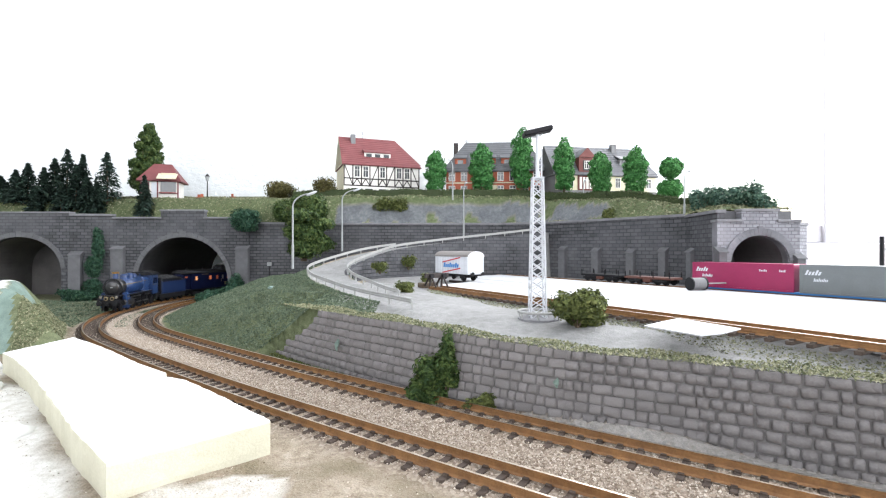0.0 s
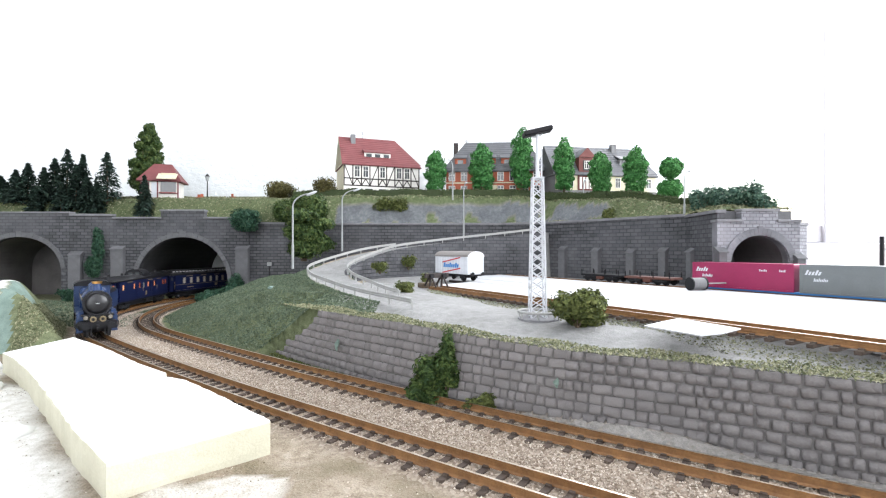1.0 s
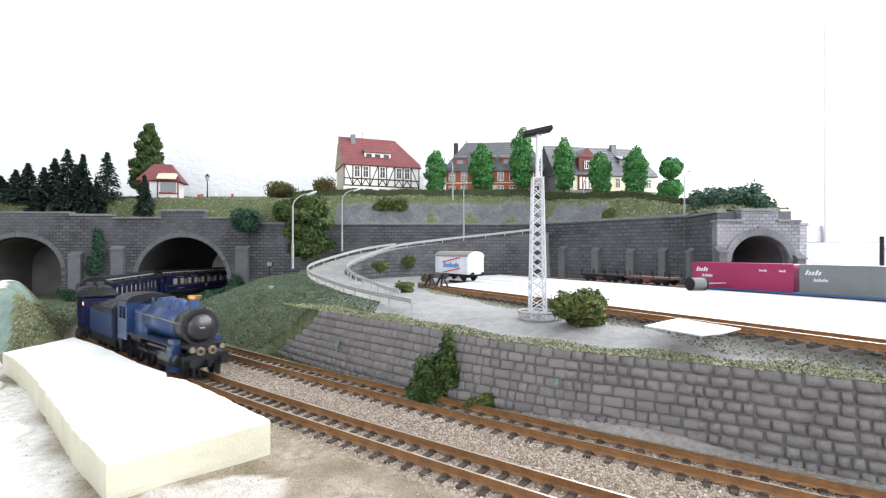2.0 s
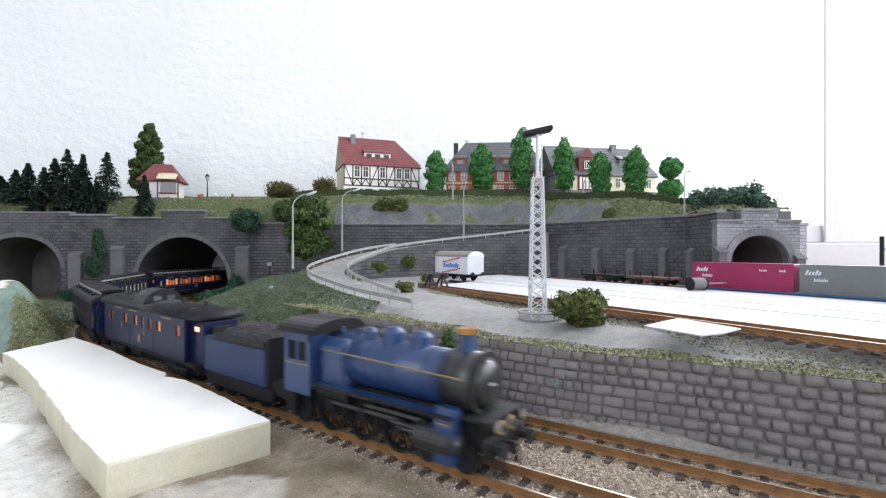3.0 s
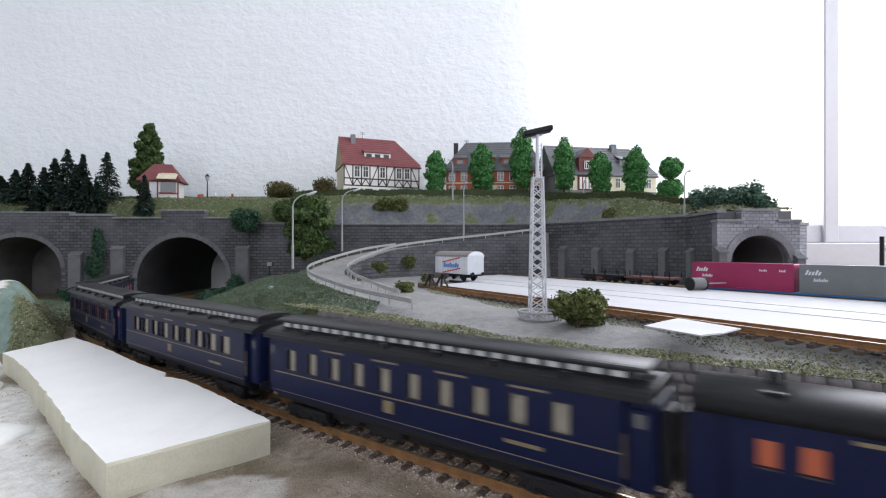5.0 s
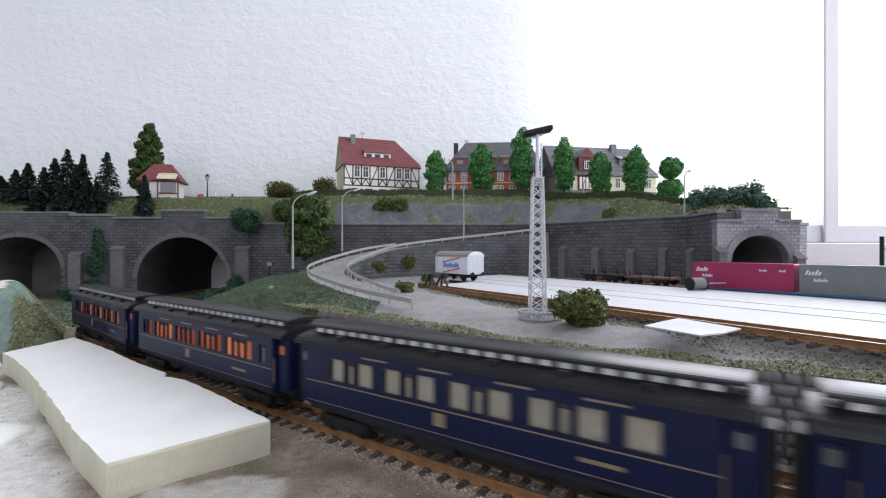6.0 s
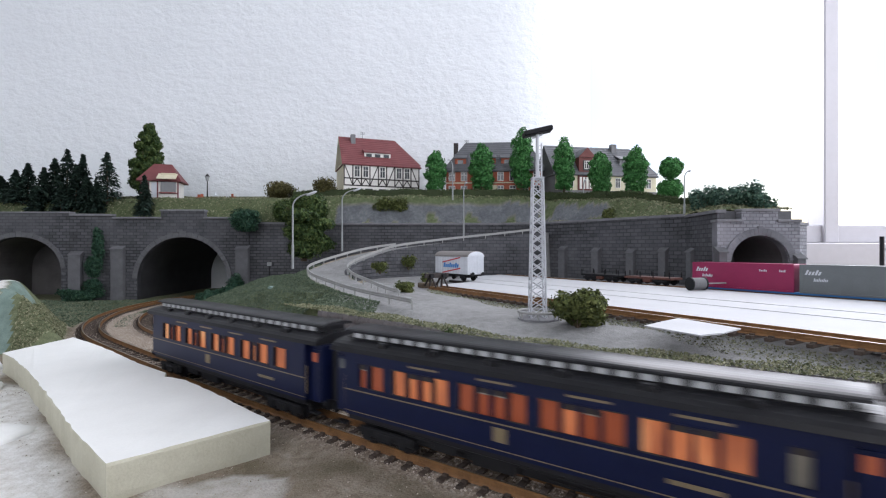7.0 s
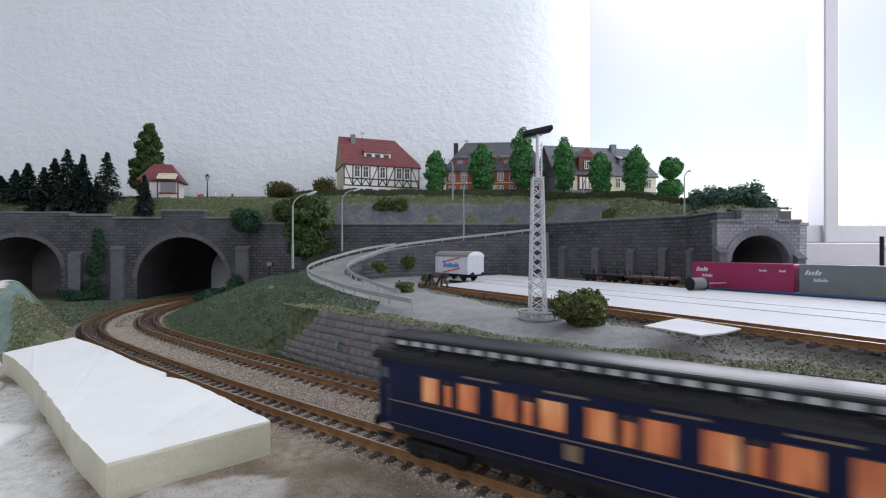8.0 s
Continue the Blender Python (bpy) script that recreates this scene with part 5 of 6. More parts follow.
def guard_rail(side, i0, i1, label):
    t = thing("guard_rail", label, "guard rail")
    R = RAMP_LINE[i0:i1]
    path = []
    for i, (x, y, z, hw) in enumerate(R):
        d = Vector(R[min(i + 1, len(R) - 1)][:2]) - Vector(R[max(i - 1, 0)][:2])
        d.normalize()
        p = Vector((x, y)) + Vector((-d.y, d.x)) * side * (hw + 1)
        path.append((p.x, p.y, z))
    prof = [(-0.4, 5.5), (0.4, 5.5), (0.9, 6.6), (0.4, 7.6), (0.9, 8.6), (0.4, 9.6), (-0.4, 9.6)]
    part("beam", extrude_profile(bmesh.new(), prof, path), M_GUARD, t)
    for p in path[::3]:
        part("post", boxed(p[0] - 0.8, p[0] + 0.8, p[1] - 0.8, p[1] + 0.8, p[2] - 3, p[2] + 8), M_GUARD, t)


guard_rail(1, 0, 52, "pale grey guard rail round the outside of the ramp")
guard_rail(-1, 6, 73, "pale grey guard rail along the inside of the ramp")

# ---- yard: siding, boards, wagons ----
YD, YN = Vector((0.529, -0.849)), Vector((0.849, 0.529))


def yard(off, a):
    return YN * off + YD * a


def yard_line(off, a0, a1):
    p, q = yard(off, a0), yard(off, a1)
    L = (q - p).length
    return [(0.0, p), (L / 2, (p + q) / 2), (L, q)]


sid = yard_line(318, -530, 160)
track("track_siding", sid, 0, 688, "rusty yard siding with brown rails", 49.5)
cont_line = yard_line(583, -760, 80)
track("track_goods", cont_line, 0, 838, "goods track behind the white boards", 48)


def white_boards():
    for o0, o1, a0, a1 in ((334, 409.8, -560, 170), (414.2, 458.3, -640, 200), (462.7, 568, -690, 220)):
        c = [yard(o0, a0 + random.uniform(-8, 8)), yard(o1, a0 - 20), yard(o1, a1), yard(o0, a1)]
        t = thing("foam_sheet", "white foam sheet laid between the yard tracks", "sheet", group="white sheets on the yard")
        b = prism(bmesh.new(), [tuple(p) for p in c], 40, 48.2)
        part("sheet", b, M_SHEET, t)
    # full-width dark strip in each gap, the groove's shade put into its colour
    for o in (412, 460.5):
        t = thing("groove_strip", "dark strip for the shaded rail groove between white sheets", "rail")
        path = [(*yard(o, -640 + k * 40), 0) for k in range(21)]
        part("rail", extrude_profile(bmesh.new(), [(-2.0, 43), (2.0, 43), (2.0, 47.4), (-2.0, 47.4)], path), M_TIMBER, t)
    c = [Vector(p) for p in ((119.6, 289), (136, 257), (152, 264), (171, 279), (155, 320), (138, 306))]
    t = thing("foam_sheet", "small white foam sheet beside the siding", "sheet", group="white sheets on the yard")
    part("sheet", prism(bmesh.new(), [tuple(p) for p in c], 49.7, 50.5), M_SHEET, t)


white_boards()


def wheelset(parent, x, r, gauge=16.5, z=None, mat=None, spokes=False):
    b = bmesh.new()
    for s in (-1, 1):
        y = s * gauge / 2
        tube(b, (0, y, 0), (0, y + s * 2.4, 0), r, r, 20)
        tube(b, (0, y - s * 0.2, 0), (0, y + s * 0.5, 0), r + 0.8, r + 0.8, 20)
    tube(b, (0, -gauge / 2 - 3, 0), (0, gauge / 2 + 3, 0), 1.2, 1.2, 8)
    o = part("wheelset", b, mat or M_BLACK, parent)
    o.matrix_basis = at(x, 0, r if z is None else z)
    return o


def bars(parent, name, x0, z0, y, n, h, w, mat, gap=0.35, slant=0.0, label="", outward=-1):
    """Writing that is not spelled out: a row of slanted bars."""
    for k in range(n):
        b = boxed(-w * (1 - gap) / 2, w * (1 - gap) / 2, -0.12, 0.12, 0, h * (0.7 + 0.3 * ((k * 7) % 3 == 0)))
        for v in b.verts:
            v.co.x += v.co.z * slant
        o = part(name, b, mat, parent, label)
        o.matrix_basis = at(x0 + (k + 0.5) * w, y, z0)


def container_wagon(name, label, off, a_mid, L, mat, lettering):
    p = yard(off, a_mid)
    t = thing(name, label, "container", at(p.x, p.y, 50, math.degrees(math.atan2(YD.y, YD.x))))
    b = boxed(-L / 2, L / 2, -14, 14, 0, 29.5, 0.6)
    part("body", b, mat, t)
    for s in (-1, 1):
        for x in (-L / 2 + 1, L / 2 - 1):
            part("corner_post", boxed(x - 1.1, x + 1.1, s * 14 - 0.7, s * 14 + 0.7, 0, 29.6), mat, t)
        part("bottom_rail", boxed(-L / 2, L / 2, s * 14 - 0.5, s * 14 + 0.5, -0.2, 1.6), mat, t)
        part("top_rail", boxed(-L / 2, L / 2, s * 14 - 0.5, s * 14 + 0.5, 28.4, 29.8), mat, t)
    part("door", boxed(-L / 2 - 0.6, -L / 2 + 0.2, -12.5, 12.5, 2, 28), mat, t)
    bars(t, "logo_bar", -L / 2 + 4, 19, -14.35, 5, 5.2, 2.9, lettering, slant=0.4, label="white slanted logo bars")
    bars(t, "lettering_bar", -L / 2 + 12, 12.5, -14.35, 9, 3.4, 1.4, lettering, slant=0.2)
    if mat is M_CRIMSON:
        bars(t, "lettering_bar", L / 2 - 34, 21, -14.35, 5, 2.4, 1.6, M_WAGONWHITE)
        bars(t, "lettering_bar", L / 2 - 14, 21, -14.35, 4, 2.4, 1.6, M_WAGONWHITE)
    w = thing("flat_wagon", "low flat wagon carrying a container on the goods track", "wagon", at(p.x, p.y, 48, math.degrees(math.atan2(YD.y, YD.x))))
    part("frame", boxed(-L / 2 - 3, L / 2 + 3, -13, 13, -0.2, 1.9, 0.3), M_LOGOBLUE, w)
    return t


container_wagon("container", "crimson goods container with white lettering on a wagon", 602, -296, 111, M_CRIMSON, M_WAGONWHITE)
container_wagon("container", "dark grey goods container with white lettering on a wagon", 602, -171, 128, M_GREYCONT, M_WAGONWHITE)


def empty_flats():
    for i, a in enumerate((-415, -495)):
        p = yard(598, a)
        t = thing("flat_wagon", "empty dark low flat wagon beside the stone wall", "wagon", at(p.x, p.y, 48, math.degrees(math.atan2(YD.y, YD.x))), "empty flat wagons")
        part("frame", boxed(-36, 36, -13, 13, 7, 10, 0.4), M_RUSTBROWN if i == 0 else M_BLACK, t)
        for x in (-26, -14, 14, 26):
            wheelset(t, x, 4.6)
        for x in (-20, 20):
            for s in (-1, 1):
                part("bogie_frame", boxed(x - 11, x + 11, s * 13 - 1, s * 13 + 1, 3, 6, 0.4), M_BLACK, t)
        for x in (-34, -10, 10, 34):
            for s in (-1, 1):
                part("stake", boxed(x - 0.5, x + 0.5, s * 13 - 0.5, s * 13 + 0.5, 9, 17), M_BLACK, t)
        part("brake_box", boxed(-6, 6, -13.5, -9, 3, 7, 0.4), M_RUSTBROWN, t)


empty_flats()


def reefer():
    p = yard(412, -625)
    t = thing("refrigerator_wagon", "white two-axle refrigerator wagon with grey arched roof", "wagon", at(p.x + 5, p.y + 2, 48.6, -57))
    L = 88
    part("body", boxed(-L / 2, L / 2, -15, 15, 10, 36, 0.4), M_WAGONWHITE, t)
    b = bmesh.new()
    prof = [(15.8 * math.cos(math.pi * k / 10), 36 + 8.5 * math.sin(math.pi * k / 10)) for k in range(11)]
    part("roof", extrude_profile(b, prof, [(-L / 2 - 1, 0, 0), (L / 2 + 1, 0, 0)]), M_WAGONROOF, t, "brownish grey roof", smooth=False)
    b = bmesh.new()
    prof = [(14.6 * math.cos(math.pi * k / 10), 36 + 7.6 * math.sin(math.pi * k / 10)) for k in range(11)]
    part("end_wall", extrude_profile(b, prof, [(-L / 2 - 1.3, 0, 0), (L / 2 + 1.3, 0, 0)]), M_WAGONWHITE, t, "white arched end")
    for s in (-1, 1):
        for k in range(12):
            x = -L / 2 + 4 + k * 7.3
            part("plank_strip", boxed(x - 0.25, x + 0.25, s * 15 - 0.35, s * 15 + 0.35, 11, 35), M_WAGONWHITE, t)
    for k in range(6):
        y = -12.5 + k * 5
        part("end_strip", boxed(L / 2 + 1.0, L / 2 + 1.7, y - 0.3, y + 0.3, 10, 40 - abs(y) * 0.2), M_WAGONWHITE, t)
    for z0, sl, m in ((30, -0.0, M_LOGORED), (14, 0.0, M_LOGORED)):
        b = boxed(-22, 26, -15.6, -15.2, z0, z0 + 1.8)
        for v in b.verts:
            v.co.z += (v.co.x - 2) * 0.16
        part("logo_stripe", b, m, t, "red logo stripe")
    bars(t, "logo_bar", -20, 19.5, -15.5, 8, 7, 5.2, M_LOGOBLUE, 0.25, 0.3, "blue logo bars")
    part("underframe", boxed(-L / 2 + 1, L / 2 - 1, -12, 12, 7.5, 10), M_BLACK, t)
    for x in (-26, 26):
        wheelset(t, x, 5.4)
        for s in (-1, 1):
            part("axle_box", boxed(x - 5, x + 5, s * 12 - 1, s * 12 + 1.4, 3.5, 9, 0.5), M_BLACK, t)
    for s in (-1, 1):
        for x in (-L / 2, L / 2):
            b = tube(bmesh.new(), (x, s * 9, 11), (x + (5 if x > 0 else -5), s * 9, 11), 1.0, 1.0, 8)
            tube(b, (x + (5 if x > 0 else -5), s * 9, 11), (x + (5.8 if x > 0 else -5.8), s * 9, 11), 2.6, 2.6, 12)
            part("buffer", b, M_BLACK, t)


reefer()


def buffer_stop():
    p = yard(318, -528)
    t = thing("buffer_stop", "dark brown rail-built buffer stop at the siding's end", "buffer stop", at(p.x, p.y, 49.5, -58))
    for s in (-8.5, 8.5):
        b = bmesh.new()
        tube(b, (-14, s, -2), (2, s, 15), 1.4, 1.4, 6)
        tube(b, (0, s, -2), (2, s, 16), 1.4, 1.4, 6)
        tube(b, (16, s, -1), (2, s, 14), 1.2, 1.2, 6)
        part("strut", b, M_TIMBER, t)
    part("beam", boxed(0.5, 4, -17, 17, 10, 16, 0.5), M_TIMBER, t)
    for s in (-9, 9):
        part("buffer", tube(bmesh.new(), (4, s, 13), (8, s, 13), 2.8, 2.8, 12), M_BLACK, t)
    part("gravel_box", boxed(-26, -12, -12, 12, -4, 3, 1.0), M_BARK, t)


buffer_stop()


def loose_wheel():
    p = yard(548, -322)
    t = thing("cable_drum", "dark grey drum with a thin rod lying on the sheet", "drum", pose(p.x * MM, p.y * MM, 0.0558, 0, 0, 12))
    part("drum", tube(bmesh.new(), (-10, 0, 0), (8, 0, 0), 7.0, 7.0, 22), M_GREYWALL, t)
    for x in (-10, 8):
        part("flange", tube(bmesh.new(), (x - 0.8, 0, 0), (x + 0.8, 0, 0), 7.6, 7.6, 22), M_BLACK, t)
    part("hub", tube(bmesh.new(), (8, 0, 0), (11, 0, 0), 3.0, 2.2, 12), M_LAMPGREY, t)
    part("rod", tube(bmesh.new(), (11, 0, 0), (36, -3, 0.4), 0.8, 0.8, 6), M_LAMPGREY, t)


loose_wheel()


def loose_bits():
    p = yard(334, -25)
    t = thing("point_lever", "pale lever rod with a dark knob on the sheet", "lever", at(p.x + 20, p.y + 20, 48.2, 4))
    part("rod", tube(bmesh.new(), (-34, 0, 0.8), (0, 0, 1.4), 0.8, 0.8, 6), M_LAMPGREY, t)
    part("knob", tube(bmesh.new(), (0, -2, 1.8), (5, -2, 1.8), 2.0, 2.0, 10), M_BLACK, t)
    t = thing("dark_post", "dark slim signal post beyond the containers", "post", at(560, 620, 20))
    part("post", tube(bmesh.new(), (0, 0, 0), (0, 0, 92), 2.6, 2.4, 8), M_BLACK, t)
    part("arm", boxed(0, 12, -0.8, 0.8, 74, 77), M_LAMPGREY, t)
    for x, y, z, s, rz in ((-88, 402, 17, 4.2, -43), (66, 283, 18, 2.6, -30)):
        b = bmesh.new()
        vs = [b.verts.new((s * rr * math.cos(a), 0.4 * math.sin(3 * a), s * 1.5 * rr * math.sin(a))) for a, rr in ((k / 14 * 6.2832, 0.45 + 0.35 * ((k * 5) % 4) / 3) for k in range(14))]
        f = b.faces.new(vs)
        g = bmesh.ops.extrude_face_region(b, geom=[f])
        bmesh.ops.translate(b, verts=[v for v in g["geom"] if isinstance(v, bmesh.types.BMVert)], vec=(0, 0.8, 0))
        bmesh.ops.recalc_face_normals(b, faces=b.faces[:])
        o = link_mesh("paint_smear", b, M_BLUEWEB)
        o.matrix_basis = pose(x * MM, y * MM, z * MM, -10, 0, rz)
        tagged(o, "turquoise smear of paint on the retaining wall", "smear")


loose_bits()


def signal_cabinet():
    t = thing("relay_post", "small grey relay box on a post by the portal", "box", at(-352, 985, 60))
    part("post", tube(bmesh.new(), (0, 0, -40), (0, 0, 4), 1.0, 1.0, 6), M_BLACK, t)
    part("box", boxed(-4, 4, -3, 3, 2, 9, 0.6), M_LAMPGREY, t)


signal_cabinet()


def plaster_lumps():
    """Dried plaster and paper at the table's edge beside the board."""
    rng = np.random.RandomState(4)
    for i, (x, y, w, d, h) in enumerate(((-352, 352, 60, 40, 8), (-250, 262, 50, 34, 6), (-400, 400, 70, 50, 8), (-226, 640, 30, 10, 3))):
        b = bmesh.new()
        bmesh.ops.create_uvsphere(b, u_segments=28, v_segments=14, radius=1)
        for v in b.verts:
            k = 1 + 0.22 * noise.noise(v.co * 1.7 + Vector((i * 3, 0, 0))) + 0.08 * noise.noise(v.co * 5)
            v.co = Vector((v.co.x * w / 2 * k, v.co.y * d / 2 * k, max(v.co.z, -0.2) * h * k))
        o = link_mesh("plaster_lump", b, M_BOARD if i < 3 else M_BLUEWEB, True)
        o.matrix_basis = at(x, y, -8 if i < 3 else ground_z(x, y) - 0.8, i * 37)
        tagged(o, "lump of dried white modelling plaster on the table" if i < 3 else "turquoise painted plaster on the grassy bank", "plaster", "plaster lumps")


plaster_lumps()
# ---- train ----


def coach_side(b, L, spans, z0, z1, zb, zt, y, th=1.0):
    """A coach side with openings cut through it between z0 and z1."""
    y0, y1 = sorted((y, y - th if y > 0 else y + th))
    box(b, -L / 2, L / 2, y0, y1, zb, z0)
    box(b, -L / 2, L / 2, y0, y1, z1, zt)
    x = -L / 2
    for a, c in spans:
        if a > x + 0.05:
            box(b, x, a, y0, y1, z0, z1)
        x = c
    box(b, x, L / 2, y0, y1, z0, z1)


def bogie(t, x, rows=2):
    for s in (-1, 1):
        b = bmesh.new()
        box(b, x - 17, x + 17, s * 13 - 0.9, s * 13 + 0.9, 4.2, 8.4, 0.4)
        for k in (-11, 11):
            box(b, x + k - 3, x + k + 3, s * 13 - 1.6, s * 13 + 1.6, 2.6, 8.0, 0.5)
        box(b, x - 5, x + 5, s * 13 - 1.6, s * 13 + 1.6, 3.2, 7.0, 0.4)
        part("bogie_frame", b, M_BLACK, t)
    return [(wheelset(t, x + k, 5.4), 5.4) for k in (-11, 11)]


SPIN, RODS = [], []


def buffers(t, x, s2):
    for s in (-1, 1):
        b = tube(bmesh.new(), (x, s * 10, 12), (x + s2 * 4, s * 10, 12), 1.2, 1.2, 8)
        tube(b, (x + s2 * 4, s * 10, 12), (x + s2 * 4.8, s * 10, 12), 2.7, 2.7, 12)
        part("buffer", b, M_BLACK, t)


def roof_profile(w, z0, z1, n=12):
    return [(w * math.cos(math.pi * k / n), z0 + (z1 - z0) * math.sin(math.pi * k / n) ** 0.75) for k in range(n + 1)]


def coach(label, spans, lit, name="coach", clere=True):
    """A bogie coach in blue and gold. lit: for each window True, False or None (dim)."""
    L = 216
    t = thing(name, label, "coach", group="coaches of the blue train")
    b = bmesh.new()
    for y in (-16.4, 16.4):
        coach_side(b, L - 22, spans, 26.6, 37.6, 13.5, 42, y)
    box(b, -L / 2 + 11, L / 2 - 11, -15, 15, 13.5, 15)
    for s in (-1, 1):
        box(b, s * (L / 2 - 11) - 0.5, s * (L / 2 - 11) + 0.5, -15.4, 15.4, 13.5, 42)
    part("body", b, M_COACHBLUE, t)
    for s in (-1, 1):
        x0 = s * (L / 2 - 11)
        b = bmesh.new()
        box(b, min(x0, x0 + s * 10), max(x0, x0 + s * 10), -12.6, 12.6, 13.0, 41.6, 0.5)
        v = part("vestibule", b, M_COACHBLUE, t)
        for q in (-1, 1):
            part("door", boxed(x0 + s * 5 - 3.6, x0 + s * 5 + 3.6, q * 12.9 - 0.4, q * 12.9 + 0.4, 13, 39, 0.2), M_COACHBLUE, v)
            part("door_window", boxed(x0 + s * 5 - 2.0, x0 + s * 5 + 2.0, q * 13.2 - 0.3, q * 13.2 + 0.3, 33, 37.5), M_LITDIM if lit[0] is not False and s > 0 else M_PANE, v)
            part("step", boxed(x0 + s * 5 - 4, x0 + s * 5 + 4, q * 13 - 1.5, q * 13 + 1.5, 7, 8), M_BLACK, v)
            part("handrail", tube(bmesh.new(), (x0 + s * 0.6, q * 15.6, 17), (x0 + s * 0.6, q * 15.6, 31), 0.3, 0.3, 5), M_GOLD, v)
        part("gangway", boxed(min(x0 + s * 10, x0 + s * 14), max(x0 + s * 10, x0 + s * 14), -6.5, 6.5, 13, 38, 0.6), M_BLACK, t)
        buffers(t, x0 + s * 8, s)
    for y in (-16.4, 16.4):
        s = -1 if y < 0 else 1
        for z, h in ((24.6, 0.5), (15.0, 0.3)):
            part("gold_line", boxed(-L / 2 + 11.2, L / 2 - 11.2, y - 0.12, y + 0.12, z, z + h), M_GOLD, t)
        for (a, c), on in zip(spans, lit):
            bw = bmesh.new()
            f = 0.35
            for q in ((a, c, 26.6, 26.6 + f), (a, c, 37.6 - f, 37.6), (a, a + f, 26.6, 37.6), (c - f, c, 26.6, 37.6)):
                box(bw, q[0], q[1], y - 0.25, y + 0.25, q[2], q[3])
            w = part("window", bw, M_COACHBLUE if c - a < 7 else M_TIMBER, t)
            m = M_CURTAIN if on is False else (M_LIT if on else M_LITDIM)
            n = 5
            bc = bmesh.new()
            for k in range(n * 2):
                x0, x1 = a + (c - a) * k / (n * 2), a + (c - a) * (k + 1) / (n * 2)
                d0, d1 = (0.0, 0.5) if k % 2 else (0.5, 0.0)
                yy = y - s * 1.5
                bc.faces.new([bc.verts.new(p) for p in ((x0, yy + d0, 26.0), (x1, yy + d1, 26.0), (x1, yy + d1, 38.2), (x0, yy + d0, 38.2))])
            part("curtain", bc, m, w)
            if c - a < 7.2 and len(spans) > 11:
                part("valance", boxed(a, c, y - s * 0.9 - 0.15, y - s * 0.9 + 0.15, 35.0, 37.6), M_TIMBER, w)
                part("lamp_glow", boxed(a + 1, c - 1, y - s * 1.2 - 0.15, y - s * 1.2 + 0.15, 34.4, 35.6), M_LIT if on else M_CURTAIN, w)
        part("crest", boxed(-12.5, -6.5, y - 0.2, y + 0.2, 18.0, 23.4, 0.15), M_GOLD, t, "gold crest")
        for x0 in (-56, -20, 18, 54):
            part("lettering_bar", boxed(x0, x0 + 16, y - 0.12, y + 0.12, 39.6, 40.4), M_GOLD, t)
        part("lettering_bar", boxed(52, 68, y - 0.15, y + 0.15, 19, 20.4), M_GOLD, t)
    b = extrude_profile(bmesh.new(), roof_profile(17.2, 42, 47.2), [(-L / 2 + 1, 0, 0), (L / 2 - 1, 0, 0)])
    part("roof", b, M_ROOF, t, "dark grey roof")
    if clere:
        c = part("clerestory", boxed(-L / 2 + 9, L / 2 - 9, -9, 9, 44, 50.2, 0.4), M_ROOF, t)
        b = extrude_profile(bmesh.new(), roof_profile(10.6, 50, 52), [(-L / 2 + 4, 0, 0), (L / 2 - 4, 0, 0)])
        part("clerestory_roof", b, M_ROOF, c)
        for y in (-9.2, 9.2):
            for k in range(24):
                x = -L / 2 + 13 + k * 8.2
                part("vent", boxed(x - 2.6, x + 2.6, y - 0.3, y + 0.3, 47.4, 49.4), M_STEELGREY, c)
        for k in range(6):
            for y in (-13.0, 13.0):
                x = -75 + k * 30
                part("roof_vent", boxed(x - 2.5, x + 2.5, y - 1.6, y + 1.6, 44.6, 47.4, 0.4), M_ROOF, t)
        for s in (-1, 1):
            e = boxed(s * (L / 2 - 9) - 7, s * (L / 2 - 9) + 7, -9, 9, 43, 47, 1.5)
            part("roof_end", e, M_ROOF, t)
    # this black box also stands in for the shade beneath the coach
    part("underframe", boxed(-L / 2 + 13, L / 2 - 13, -11.5, 11.5, 9.0, 13.4, 0.5), M_BLACK, t)
    part("battery_box", boxed(-26, -4, -13, 13, 5, 13.4, 0.5), M_BLACK, t)
    part("tool_box", boxed(-46, -32, -13, 13, 6, 13.4, 0.5), M_BLACK, t)
    # black block added as shade between the bogies, not a real part
    part("shade_block", boxed(-L / 2 + 16, L / 2 - 16, -9, 9, 4.5, 9.2, 0.5), M_BLACK, t)
    part("solebar", boxed(-L / 2 + 12, L / 2 - 12, -15.6, 15.6, 11.0, 13.6, 0.3), M_BLACK, t)
    part("truss", boxed(-60, 60, -14, -13, 9.5, 10.5), M_BLACK, t)
    part("truss", boxed(-60, 60, 13, 14, 9.5, 10.5), M_BLACK, t)
    part("gas_tank", tube(bmesh.new(), (10, -9, 9.5), (40, -9, 9.5), 3.4, 3.4, 14), M_BLACK, t)
    for x in (-73, 73):
        SPIN.extend(bogie(t, x))
    return t


def grouped():
    """Groups of a wide, a narrow and a wide window, and one wide window at the end."""
    out = []
    for k in range(4):
        x = -79 + k * 37.0
        out += [(x, x + 10.5), (x + 12.2, x + 17.4), (x + 19, x + 30)]
    return out + [(68, 80)]


def singles():
    return [(-85.1 + k * 17.4, -77.6 + k * 17.4) for k in range(10)]


def dining():
    """Two small windows, four groups of four, and a pantry window."""
    out = [(-87.4, -82), (-80, -71)]
    for k in range(4):
        x = -65.7 + k * 36.4
        out += [(x, x + 8), (x + 8.9, x + 15.4), (x + 16.2, x + 22.8), (x + 23.7, x + 31.6)]
    return out + [(84, 89.5)]


